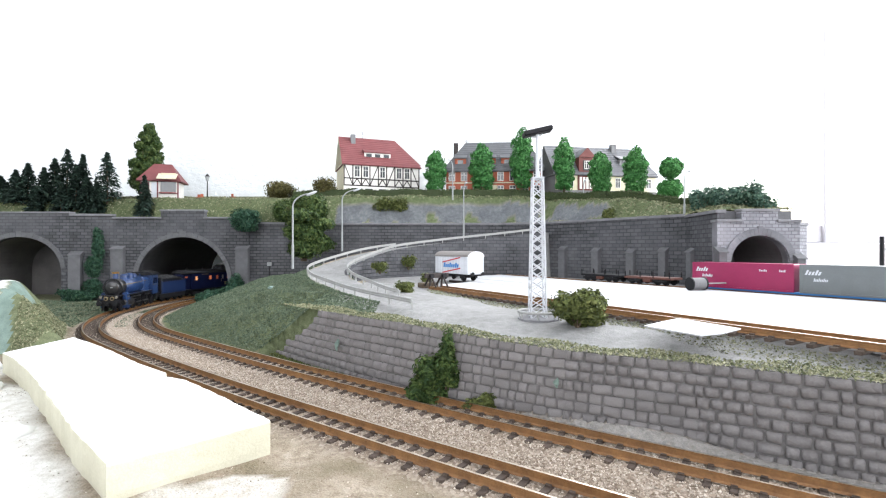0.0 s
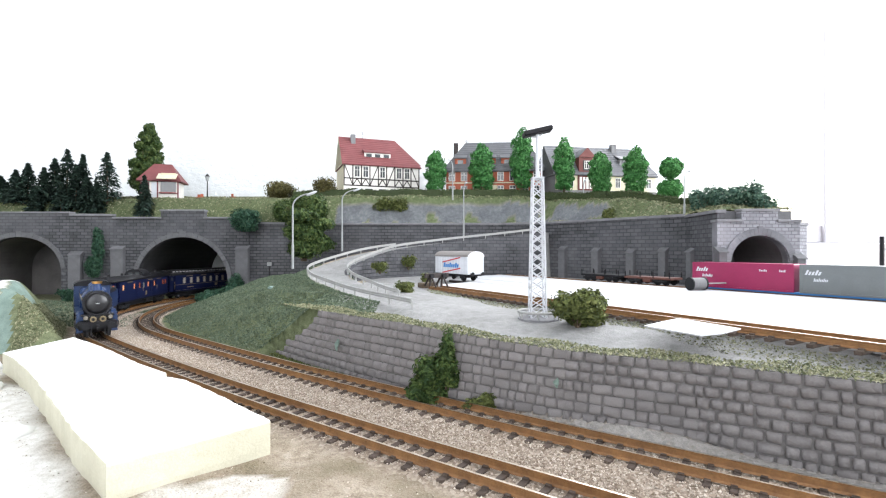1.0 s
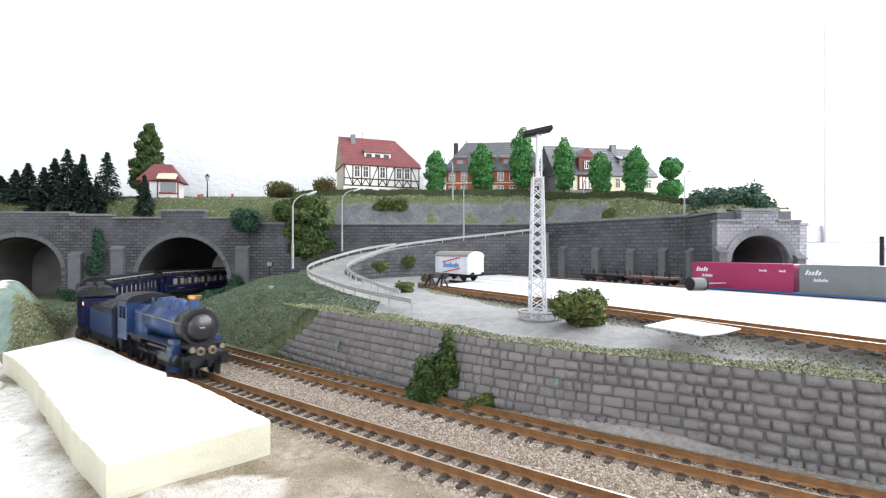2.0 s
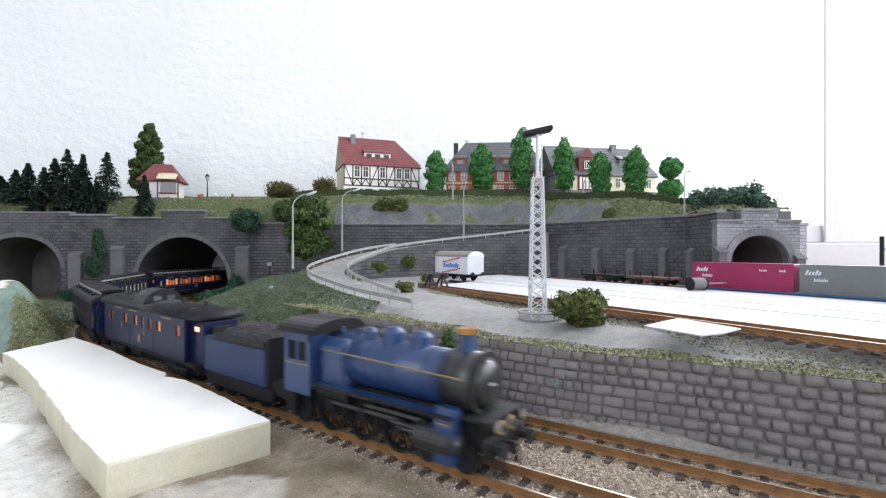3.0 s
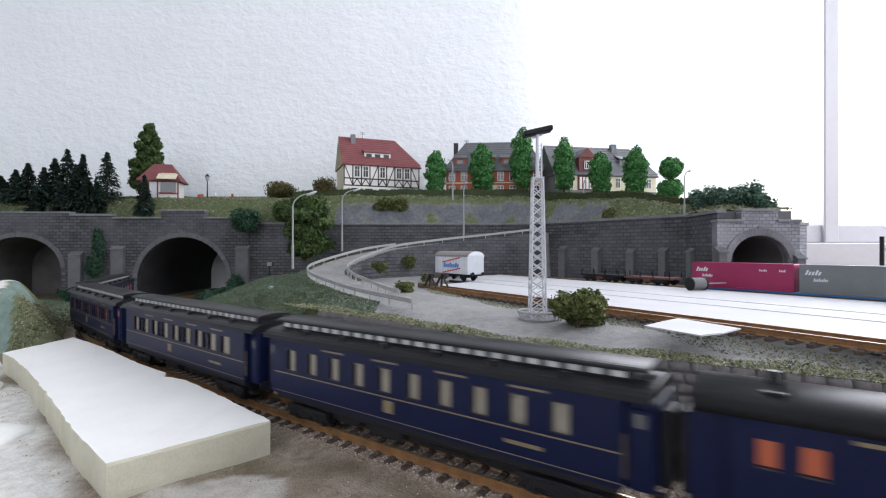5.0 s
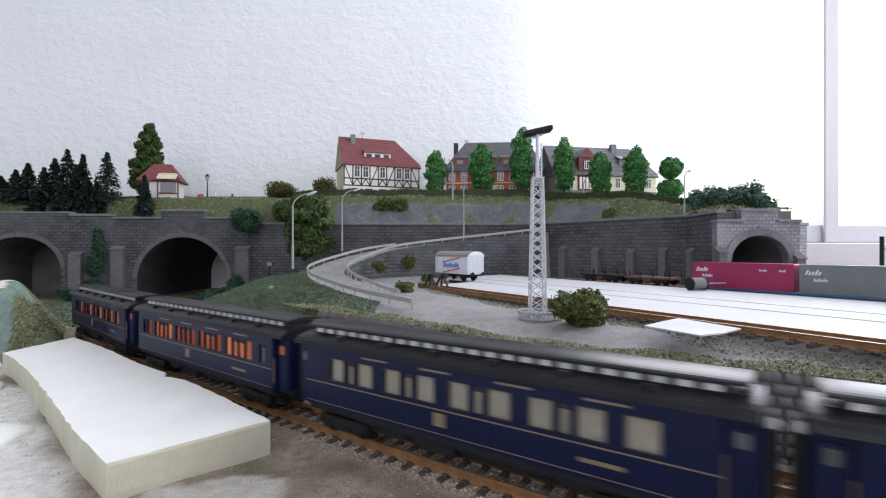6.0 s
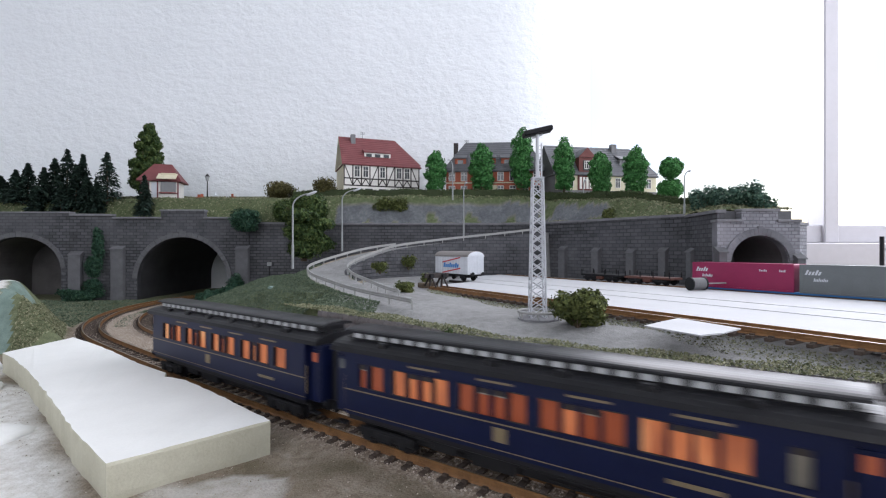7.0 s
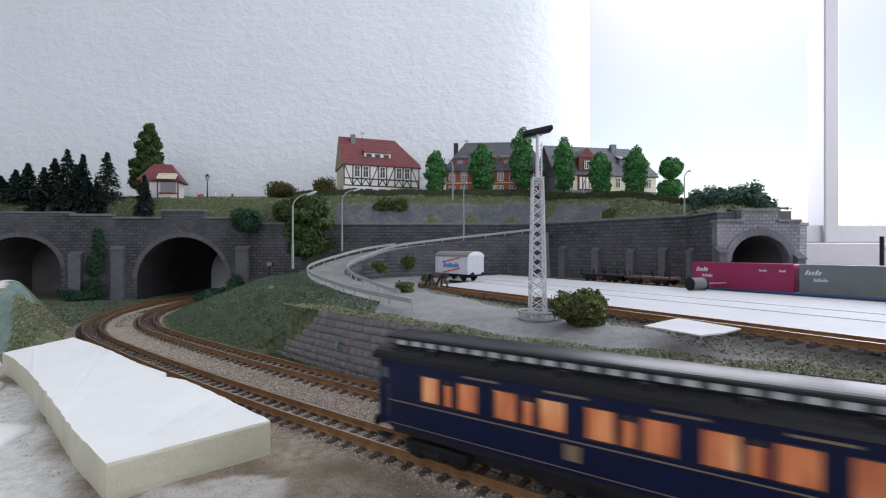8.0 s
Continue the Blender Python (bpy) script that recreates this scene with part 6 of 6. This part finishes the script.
def baggage():
    L = 188
    t = thing("baggage_car", "dark blue baggage car with an arched roof cupola", "baggage car", group="")
    spans = [(-80, -75), (-69.5, -64), (-35.2, -29.2), (-11, -5.2), (4.6, 9.8), (19.4, 25), (37, 43.4), (72.4, 78.2)]
    b = bmesh.new()
    for y in (-16.4, 16.4):
        coach_side(b, L - 14, spans, 29.6, 36.9, 13.5, 42, y)
    box(b, -L / 2 + 7, L / 2 - 7, -15, 15, 13.5, 15)
    for s in (-1, 1):
        box(b, s * (L / 2 - 7) - 0.5, s * (L / 2 - 7) + 0.5, -15.4, 15.4, 13.5, 42)
    part("body", b, M_COACHBLUE, t)
    for y in (-16.4, 16.4):
        s = -1 if y < 0 else 1
        for (a, c), k in zip(spans, range(9)):
            w = part("window", boxed(a - 0.5, c + 0.5, y - 0.25 - (0.2 if s < 0 else -0.2), y - (0.2 if s < 0 else -0.2) + 0.25, 29.0, 29.5), M_TIMBER, t)
            part("pane", boxed(a, c, y - s * 1.2 - 0.2, y - s * 1.2 + 0.2, 29.0, 37.4), M_CURTAIN if k == 4 else (M_LIT if k in (2, 3, 6, 7) else M_LITDIM), w)
        for x in (-32, 20):
            d = part("sliding_door", boxed(x - 11, x + 10.5, y - 0.22, y + 0.22, 14, 28.6, 0.15), M_COACHBLUE, t)
            part("handle", boxed(x - 9, x - 8, y + s * 0.3 - 0.3, y + s * 0.3 + 0.3, 24, 30), M_GOLD, d)
        for x0 in (-58, -24, 46):
            part("lettering_bar", boxed(x0, x0 + 17, y - 0.15, y + 0.15, 39.6, 40.7), M_GOLD, t)
        part("crest", boxed(-1.8, 2.6, y - 0.45, y + 0.45, 17.5, 23.5, 0.1), M_GOLD, t, "gold crest")
        # vestibule window whose pane itself glows; no lamp is built behind it
        part("vestibule_window", boxed(94.5, 99.5, s * 12.2 - 0.4, s * 12.2 + 0.4, 34.6, 37.4), M_LITWINDOW if s < 0 else M_LITDIM, t, "brightly lit vestibule window")
    for s in (-1, 1):
        x0 = s * (L / 2 - 7)
        d = 19 if s > 0 else 12
        part("vestibule", boxed(min(x0, x0 + s * d), max(x0, x0 + s * d), -12, 12, 13, 41, 0.5), M_COACHBLUE, t)
        part("gangway", boxed(min(x0 + s * d, x0 + s * d + s * 3), max(x0 + s * d, x0 + s * d + s * 3), -6.5, 6.5, 13, 38, 0.5), M_BLACK, t)
        buffers(t, x0 + s * (d - 2), s)
    b = extrude_profile(bmesh.new(), roof_profile(17.2, 42, 49.0), [(-L / 2 - 4, 0, 0), (L / 2 + 11, 0, 0)])
    part("roof", b, M_ROOF, t, "dark grey arched roof", True)
    b = extrude_profile(bmesh.new(), [(15.6 * math.cos(math.pi * k / 12), 41 + 16.0 * math.sin(math.pi * k / 12) ** 0.8) for k in range(13)], [(-21, 0, 0), (5, 0, 0)])
    c = part("cupola", b, M_ROOF, t, "raised arched guard's cupola")
    for y in (-5, 5):
        part("cupola_window", boxed(4.8, 5.5, y - 3, y + 3, 48.5, 52), M_PANE, c)
    for k in range(5):
        x = -76 + k * 40
        if not -30 < x < 12:
            part("roof_vent", tube(bmesh.new(), (x, 0, 48), (x, 0, 52.5), 2.2, 1.6, 10), M_ROOF, t)
        part("roof_vent", boxed(x - 3, x + 3, -11, -8, 45.5, 48.5, 0.4), M_ROOF, t)
    part("battery_box", boxed(-30, -8, -13, 13, 5, 13.4, 0.5), M_BLACK, t)
    # black block added as the shade under the baggage car
    part("shade_block", boxed(-L / 2 + 8, L / 2, -9, 9, 4.5, 13.4, 0.5), M_BLACK, t)
    part("solebar", boxed(-L / 2 + 7, L / 2 + 8, -15.6, 15.6, 11.0, 13.6, 0.3), M_BLACK, t)
    part("truss", boxed(-55, 55, -14, -13, 9.5, 10.5), M_BLACK, t)
    for x in (-62, 66):
        SPIN.extend(bogie(t, x))
    return t


def locomotive():
    t = thing("steam_locomotive", "blue express steam locomotive with brass chimney cap and gold lines", "locomotive")
    # boiler, firebox and smokebox
    b = bmesh.new()
    tube(b, (-34, 0, 31), (45, 0, 31), 11.4, 10.8, 32)
    part("boiler", b, M_BLUE, t, "blue boiler", True)
    part("firebox", boxed(-33, -12, -11.8, 11.8, 18, 41, 3.0), M_BLUE, t)
    part("smokebox", tube(bmesh.new(), (45, 0, 31), (61, 0, 31), 11.5, 11.4, 32), M_SMOKEBOX, t, "black smokebox", True)
    d = part("smokebox_door", tube(bmesh.new(), (61, 0, 31), (64, 0, 31), 10.6, 6.5, 28), M_SMOKEBOX, t, "shiny black smokebox door", True)
    part("door_rim", tube(bmesh.new(), (60.4, 0, 31), (61.6, 0, 31), 11.9, 11.9, 28), M_BLACK, d)
    part("door_handle", boxed(63.8, 64.8, -1.4, 1.4, 30.7, 31.3), M_STEELGREY, d)
    for x in (-12, 0, 17, 36):
        part("boiler_band", tube(bmesh.new(), (x - 0.5, 0, 31), (x + 0.5, 0, 31), 11.45, 11.35, 32, caps=False), M_BLUE, t)
    for x, r, h in ((-7, 3.0, 46.4), (8.5, 5.4, 47.8), (26, 5.2, 47.4)):
        b = bmesh.new()
        tube(b, (x, 0, 38), (x, 0, h - 2), r + 0.6, r, 20)
        tube(b, (x, 0, h - 2), (x, 0, h), r, r * 0.55, 20)
        part("dome", b, M_BLUE, t, smooth=False)
    b = tube(bmesh.new(), (52, 0, 40), (52, 0, 49), 3.6, 3.1, 20)
    c = part("chimney", b, M_BLUE, t)
    part("chimney_cap", tube(bmesh.new(), (52, 0, 48.8), (52, 0, 51), 3.9, 4.4, 20), M_BRASS, c, "copper chimney cap")
    for x in (-27, -15):
        part("safety_valve", tube(bmesh.new(), (x, 0, 41), (x, 0, 45), 1.1, 0.8, 8), M_BLUE, t)
    for s in (-1, 1):
        part("handrail", tube(bmesh.new(), (-30, s * 11.6, 36), (58, s * 11.6, 34), 0.42, 0.42, 6), M_GOLD, t, "gold handrail")
        part("running_board", boxed(-32, 56, min(s * 10, s * 16.5), max(s * 10, s * 16.5), 20.2, 21.4, 0.2), M_BLUE, t)
        part("board_edge", boxed(-32, 56, s * 16.5 - 0.2, s * 16.5 + 0.2, 20.0, 21.5), M_BLACK, t)
        # front skirt, cylinder and its gold lining
        b = bmesh.new()
        extrude_profile(b, [(s * 11, 4), (s * 16.5, 4), (s * 16.5, 17), (s * 15.0, 24), (s * 11, 24)][:: 1 if s > 0 else -1], [(47, 0, 0), (57, 0, 0)])
        part("front_skirt", b, M_BLUE, t)
        part("cylinder", tube(bmesh.new(), (36, s * 12.5, 11), (56, s * 12.5, 11), 5.4, 5.4, 20), M_SMOKEBOX, t)
        part("cylinder_cover", tube(bmesh.new(), (57, s * 12.5, 11), (59, s * 12.5, 11), 4.2, 3.0, 20), M_SMOKEBOX, t)
        part("name_plate", boxed(49, 55, s * 16.7 - 0.2, s * 16.7 + 0.2, 18, 18.8), M_GOLD, t)
        # cab sides
        b = bmesh.new()
        y0, y1 = sorted((s * 16.2, s * 15.2))
        box(b, -54, -33, y0, y1, 15, 30)
        box(b, -54, -51, y0, y1, 30, 42)
        box(b, -44, -42.6, y0, y1, 30, 42)
        box(b, -36, -33, y0, y1, 30, 42)
        box(b, -54, -33, y0, y1, 39, 43)
        cab = part("cab_side", b, M_BLUE, t)
        part("cab_line", boxed(-53, -34, s * 16.3 - 0.15, s * 16.3 + 0.15, 28.4, 29), M_GOLD, cab)
        part("cab_step", boxed(-53, -46, s * 14 - 2, s * 14 + 2, 6, 15, 0.3), M_BLACK, t)
        # slide bars, crosshead and rods
        part("slide_bar", boxed(20, 40, s * 13 - 0.8, s * 13 + 0.8, 12.6, 13.6), M_RODS, t)
        part("piston_rod", boxed(24, 46, s * 12.6 - 0.5, s * 12.6 + 0.5, 10.4, 11.6), M_RODS, t)
        RODS.append(part("coupling_rod", boxed(-26, 24, s * 12 - 0.4, s * 12 + 0.4, 9.8, 11.4), M_RODS, t))
        part("valve_gear", boxed(4, 38, s * 13.4 - 0.5, s * 13.4 + 0.5, 16, 17.4), M_RODS, t)
        part("air_tank", tube(bmesh.new(), (-30, s * 12, 17.5), (-8, s * 12, 17.5), 2.6, 2.6, 12), M_BLACK, t)
        # lamps on the buffer beam
        part("head_lamp", tube(bmesh.new(), (69, s * 9.6, 19), (73, s * 9.6, 19), 2.0, 2.3, 16), M_BLACK, t)
        part("lamp_glass", tube(bmesh.new(), (73, s * 9.6, 19), (73.5, s * 9.6, 19), 1.9, 1.6, 16), M_LAMPWHITE, t, "pale lamp glass")
        b = tube(bmesh.new(), (71, s * 10, 11.5), (76, s * 10, 11.5), 1.5, 1.5, 10)
        tube(b, (76, s * 10, 11.5), (77, s * 10, 11.5), 3.1, 3.1, 16)
        part("buffer", b, M_BLACK, t)
        part("front_roundel", tube(bmesh.new(), (70.8, s * 3.8, 17.2), (71.6, s * 3.8, 17.2), 2.8, 2.4, 16), M_GOLD, t, "gilt piston cover")
        part("roundel_hub", tube(bmesh.new(), (71.4, s * 3.8, 17.2), (71.9, s * 3.8, 17.2), 1.5, 1.3, 12), M_BLACK, t)
        part("rail_guard", boxed(70, 71.4, s * 8 - 0.8, s * 8 + 0.8, 1.2, 9), M_BLACK, t)
        part("brake_hose", tube(bmesh.new(), (72.5, s * 5.5, 9), (73.5, s * 5.5, 2.5), 0.6, 0.6, 6), M_BLACK, t)
    part("cab_front", boxed(-34, -32.6, -15.2, 15.2, 18, 43), M_BLUE, t)
    part("cab_roof", extrude_profile(bmesh.new(), roof_profile(16.8, 42.6, 48.4), [(-60, 0, 0), (-30, 0, 0)]), M_ROOF, t, "dark arched cab roof")
    part("front_platform", boxed(56, 70, -13, 13, 20, 21.2, 0.2), M_BLACK, t)
    part("buffer_beam", boxed(69, 71, -15, 15, 8, 15.4, 0.3), M_BLACK, t)
    part("front_frame", boxed(55, 70, -7, 7, 8, 21), M_BLACK, t)
    part("coupling", boxed(71, 76, -1, 1, 8, 12), M_BLACK, t)
    part("frame", boxed(-54, 60, -6.5, 6.5, 6, 21), M_BLACK, t)
    part("ash_pan", boxed(-38, -22, -9, 9, 9, 19, 1), M_BLACK, t)
    for x in (-24, -1, 22):
        SPIN.append((driver(t, x, 10.6), 10.6))
    for x in (38, 58):
        SPIN.append((wheelset(t, x, 5.3), 5.3))
    SPIN.append((wheelset(t, -46, 6.8), 6.8))
    return t


def driver(t, x, r):
    """A spoked driving wheelset."""
    b = bmesh.new()
    for s in (-1, 1):
        y = s * 8.3
        for k in range(28):
            a0, a1 = k / 28 * 6.2832, (k + 1) / 28 * 6.2832
            q = []
            for rr in (r - 1.4, r):
                for yy in (y, y + s * 2.6):
                    for aa in (a0, a1):
                        q.append(b.verts.new((rr * math.cos(aa), yy, rr * math.sin(aa))))
            for f in ((0, 1, 5, 4), (2, 6, 7, 3), (4, 5, 7, 6), (0, 2, 3, 1)):
                b.faces.new([q[i] for i in f])
        for k in range(14):
            a = k / 14 * 6.2832
            tube(b, (2 * math.cos(a), y + s * 1.2, 2 * math.sin(a)), ((r - 1) * math.cos(a), y + s * 1.2, (r - 1) * math.sin(a)), 0.5, 0.4, 5)
        tube(b, (0, y, 0), (0, y + s * 2.8, 0), 2.6, 2.6, 14)
        tube(b, (3.4, y + s * 2, 0), (3.4, y + s * 4.4, 0), 1.2, 1.2, 10)
    tube(b, (0, -8, 0), (0, 8, 0), 1.5, 1.5, 8)
    bmesh.ops.remove_doubles(b, verts=b.verts, dist=0.001)
    o = part("driving_wheelset", b, M_BLACK, t)
    o.matrix_basis = at(x, 0, r)
    return o


def tender():
    t = thing("tender", "blue locomotive tender heaped with black coal", "tender")
    part("tank", boxed(-35.2, 35.2, -15.6, 15.6, 12, 33, 1.0), M_BLUE_SHADED, t)
    for s in (-1, 1):
        part("coal_board", boxed(-22, 35, s * 15 - 0.5, s * 15 + 0.5, 32, 36.5, 0.2), M_BLACK, t)
        part("edge_line", boxed(-34, 34, s * 15.7 - 0.15, s * 15.7 + 0.15, 31.6, 32.1), M_BLACK, t)
        part("frame", boxed(-34, 40, s * 13.4 - 0.8, s * 13.4 + 0.8, 5, 12, 0.3), M_BLACK, t)
        part("ladder", boxed(-36.4, -35.2, s * 9 - 2, s * 9 + 2, 12, 33), M_BLACK, t)
    b = bmesh.new()
    bmesh.ops.create_grid(b, x_segments=36, y_segments=18, size=1)
    for v in b.verts:
        f = 1 - v.co.x ** 4 * 0.7 - v.co.y ** 2 * 0.7
        v.co = Vector((v.co.x * 28 + 6, v.co.y * 14.2, 34.5 + 7 * max(f, -0.2) + 1.3 * noise.noise(Vector((v.co.x * 9, v.co.y * 5, 0)))))
    part("coal", b, M_COAL, t, "heap of black coal")
    part("front_wall", boxed(35, 37, -14, 14, 12, 38, 0.3), M_BLACK, t)
    part("water_hatch", tube(bmesh.new(), (-29, 0, 33), (-29, 0, 36), 4, 4, 14), M_BLACK, t)
    part("buffer_beam", boxed(-37, -35, -14, 14, 8, 14, 0.3), M_BLACK, t)
    for s in (-1, 1):
        part("tail_lamp", tube(bmesh.new(), (-37.6, s * 11, 17), (-36, s * 11, 17), 2, 2, 10), M_LAMPWHITE, t)
    for x in (-28, -12, 10, 26):
        SPIN.append((wheelset(t, x, 5.7), 5.7))
    part("floor_plate", boxed(36, 54, -12.5, 12.5, 9, 16), M_BLACK, t)
    return t


G = grouped()
CARS = [locomotive(), tender(), baggage(),
        coach("blue coach with single windows and unlit cream curtains", singles(), [False] * 10),
        coach("blue sleeping coach with grouped windows and cream curtains", G, [False] * len(G)),
        coach("blue dining coach with brightly lit orange windows", dining(), [None, None] + [True, True, True, True, None, None, None, None, None, True, None, None, True, True, True, True] + [False]),
        coach("blue sleeping coach with warm lit windows, last of the train", G, [True] * 13)]
for car, size in zip(CARS, ((1.04, 1.14, 1.18), (1.03, 1.1, 1.14), (1, 1.05, 1.09), (1, 1.05, 1.07), (1, 1.05, 1.07), (1, 1.05, 1.07), (1, 1.05, 1.07))):
    car.scale = size
LENGTHS = [150, 80, 180, 216, 216, 216, 216]
PLACES = [167, 53.5, -97, -312, -537, -762, -987]

# ---- stones of the retaining wall ----


def wall_stones():
    variants = []
    for k in range(12):
        b = bmesh.new()
        bmesh.ops.create_grid(b, x_segments=4, y_segments=3, size=0.5)
        tilt = (random.uniform(-0.25, 0.25), random.uniform(-0.25, 0.25))
        for v in b.verts:
            ex, ey = abs(v.co.x) > 0.49, abs(v.co.y) > 0.49
            x, y = v.co.x, v.co.y
            v.co.x = x * (1.0 if ex else 1.62) + random.uniform(-0.025, 0.025)
            v.co.y = y * (1.0 if ey else 2.05) + random.uniform(-0.03, 0.03)
            v.co.z = -0.35 if ex or ey else 1.0 + x * tilt[0] + y * tilt[1] + random.uniform(-0.12, 0.12)
            if ex and ey:
                v.co.x *= 0.9
                v.co.y *= 0.86
        bmesh.ops.recalc_face_normals(b, faces=b.faces[:])
        if sum(f.normal.z for f in b.faces) < 0:
            bmesh.ops.reverse_faces(b, faces=b.faces[:])
        me = bpy.data.meshes.new("stone")
        for f in b.faces:
            f.smooth = True
        b.to_mesh(me)
        b.free()
        me.materials.append(M_BLOCK)
        variants.append(me)
    count = 0
    rest_v, rest_f = [], []
    H = 5.2
    for (ax, ay), (bx, by) in zip(FRONT_WALL[:-1], FRONT_WALL[1:]):
        d = Vector((bx - ax, by - ay))
        L = d.length
        d.normalize()
        n = Vector((-d.y, d.x))
        for r in range(8):
            x = -random.uniform(0, 6)
            while x < L:
                w = random.choice((random.uniform(5, 8), random.uniform(7.5, 12)))
                x0, x1 = max(x, -1.5), min(x + w, L + 1.5)
                x += w
                if x1 - x0 < 2.5:
                    continue
                c = (x0 + x1) / 2
                px = ax + d.x * c
                top = 36 + 5 * float(step01(np.array((80 - px) / 120)))
                hgt = (top + 9) / 8
                zc = -9 + hgt * (r + 0.5)
                back = 8 * (zc + 10) / (top + 10)
                o = Vector((ax, ay)) + d * c + n * (back - 0.4)
                out = Vector((-n.x, -n.y, 8 / (top + 10))).normalized()
                along = Vector((d.x, d.y, 0))
                up = out.cross(along)
                m = Matrix((along * (x1 - x0 - 0.85), up * (hgt - 0.4), out * random.uniform(1.2, 2.1))).transposed().to_4x4()
                m.translation = Vector((o.x, o.y, zc))
                m = Matrix.Scale(MM, 4) @ m @ Matrix.Rotation(random.uniform(-0.07, 0.07), 4, "Z")
                me = variants[random.randrange(12)]
                if zc > -6 + (px + 163) * 0.9:
                    continue
                if -160 < px < 175 and count < 300 and (r > 1 or px > -60):
                    ob = new("stone", me)
                    ob.parent = FRONT
                    ob.matrix_basis = m
                    count += 1
                else:
                    k = len(rest_v)
                    rest_v.extend(m @ v.co for v in me.vertices)
                    rest_f.extend(tuple(k + i for i in p.vertices) for p in me.polygons)
    me = bpy.data.meshes.new("stones_rest")
    me.from_pydata(rest_v, [], rest_f)
    me.polygons.foreach_set("use_smooth", [True] * len(me.polygons))
    me.materials.append(M_BLOCK)
    ob = new("stonework", me)
    ob.parent = FRONT
    ob["kind"] = "stuff"


wall_stones()

# ---- what moves ----


def joint(t):
    """The length along the track of the coupling between tender and baggage car."""
    return 204 + 254.5 * (t - 2.8)


def motions():
    for ob, L, mid in zip(CARS, LENGTHS, PLACES):
        rows = []
        for k in range(33):
            t = k * 0.25
            c = joint(t) + mid
            p, q = on_line(LINE_A, c - L * 0.34), on_line(LINE_A, c + L * 0.34)
            m = (p + q) / 2
            rows.append((t, at(m.x, m.y, 0, math.degrees(math.atan2(q.y - p.y, q.x - p.x)))))
        walk(ob, rows)
    for ob, r in SPIN:
        if r > 8:
            base = ob.matrix_basis.copy()
            walk(ob, [(k / 30, base @ Matrix.Rotation(joint(k / 30) / r, 4, "Y")) for k in range(241)])
    for rod in RODS:
        rows = []
        for k in range(241):
            a = joint(k / 30) / 10.6
            rows.append((k / 30, at(3.4 * math.cos(a), 0, -3.4 * math.sin(a))))
        walk(rod, rows)


motions()
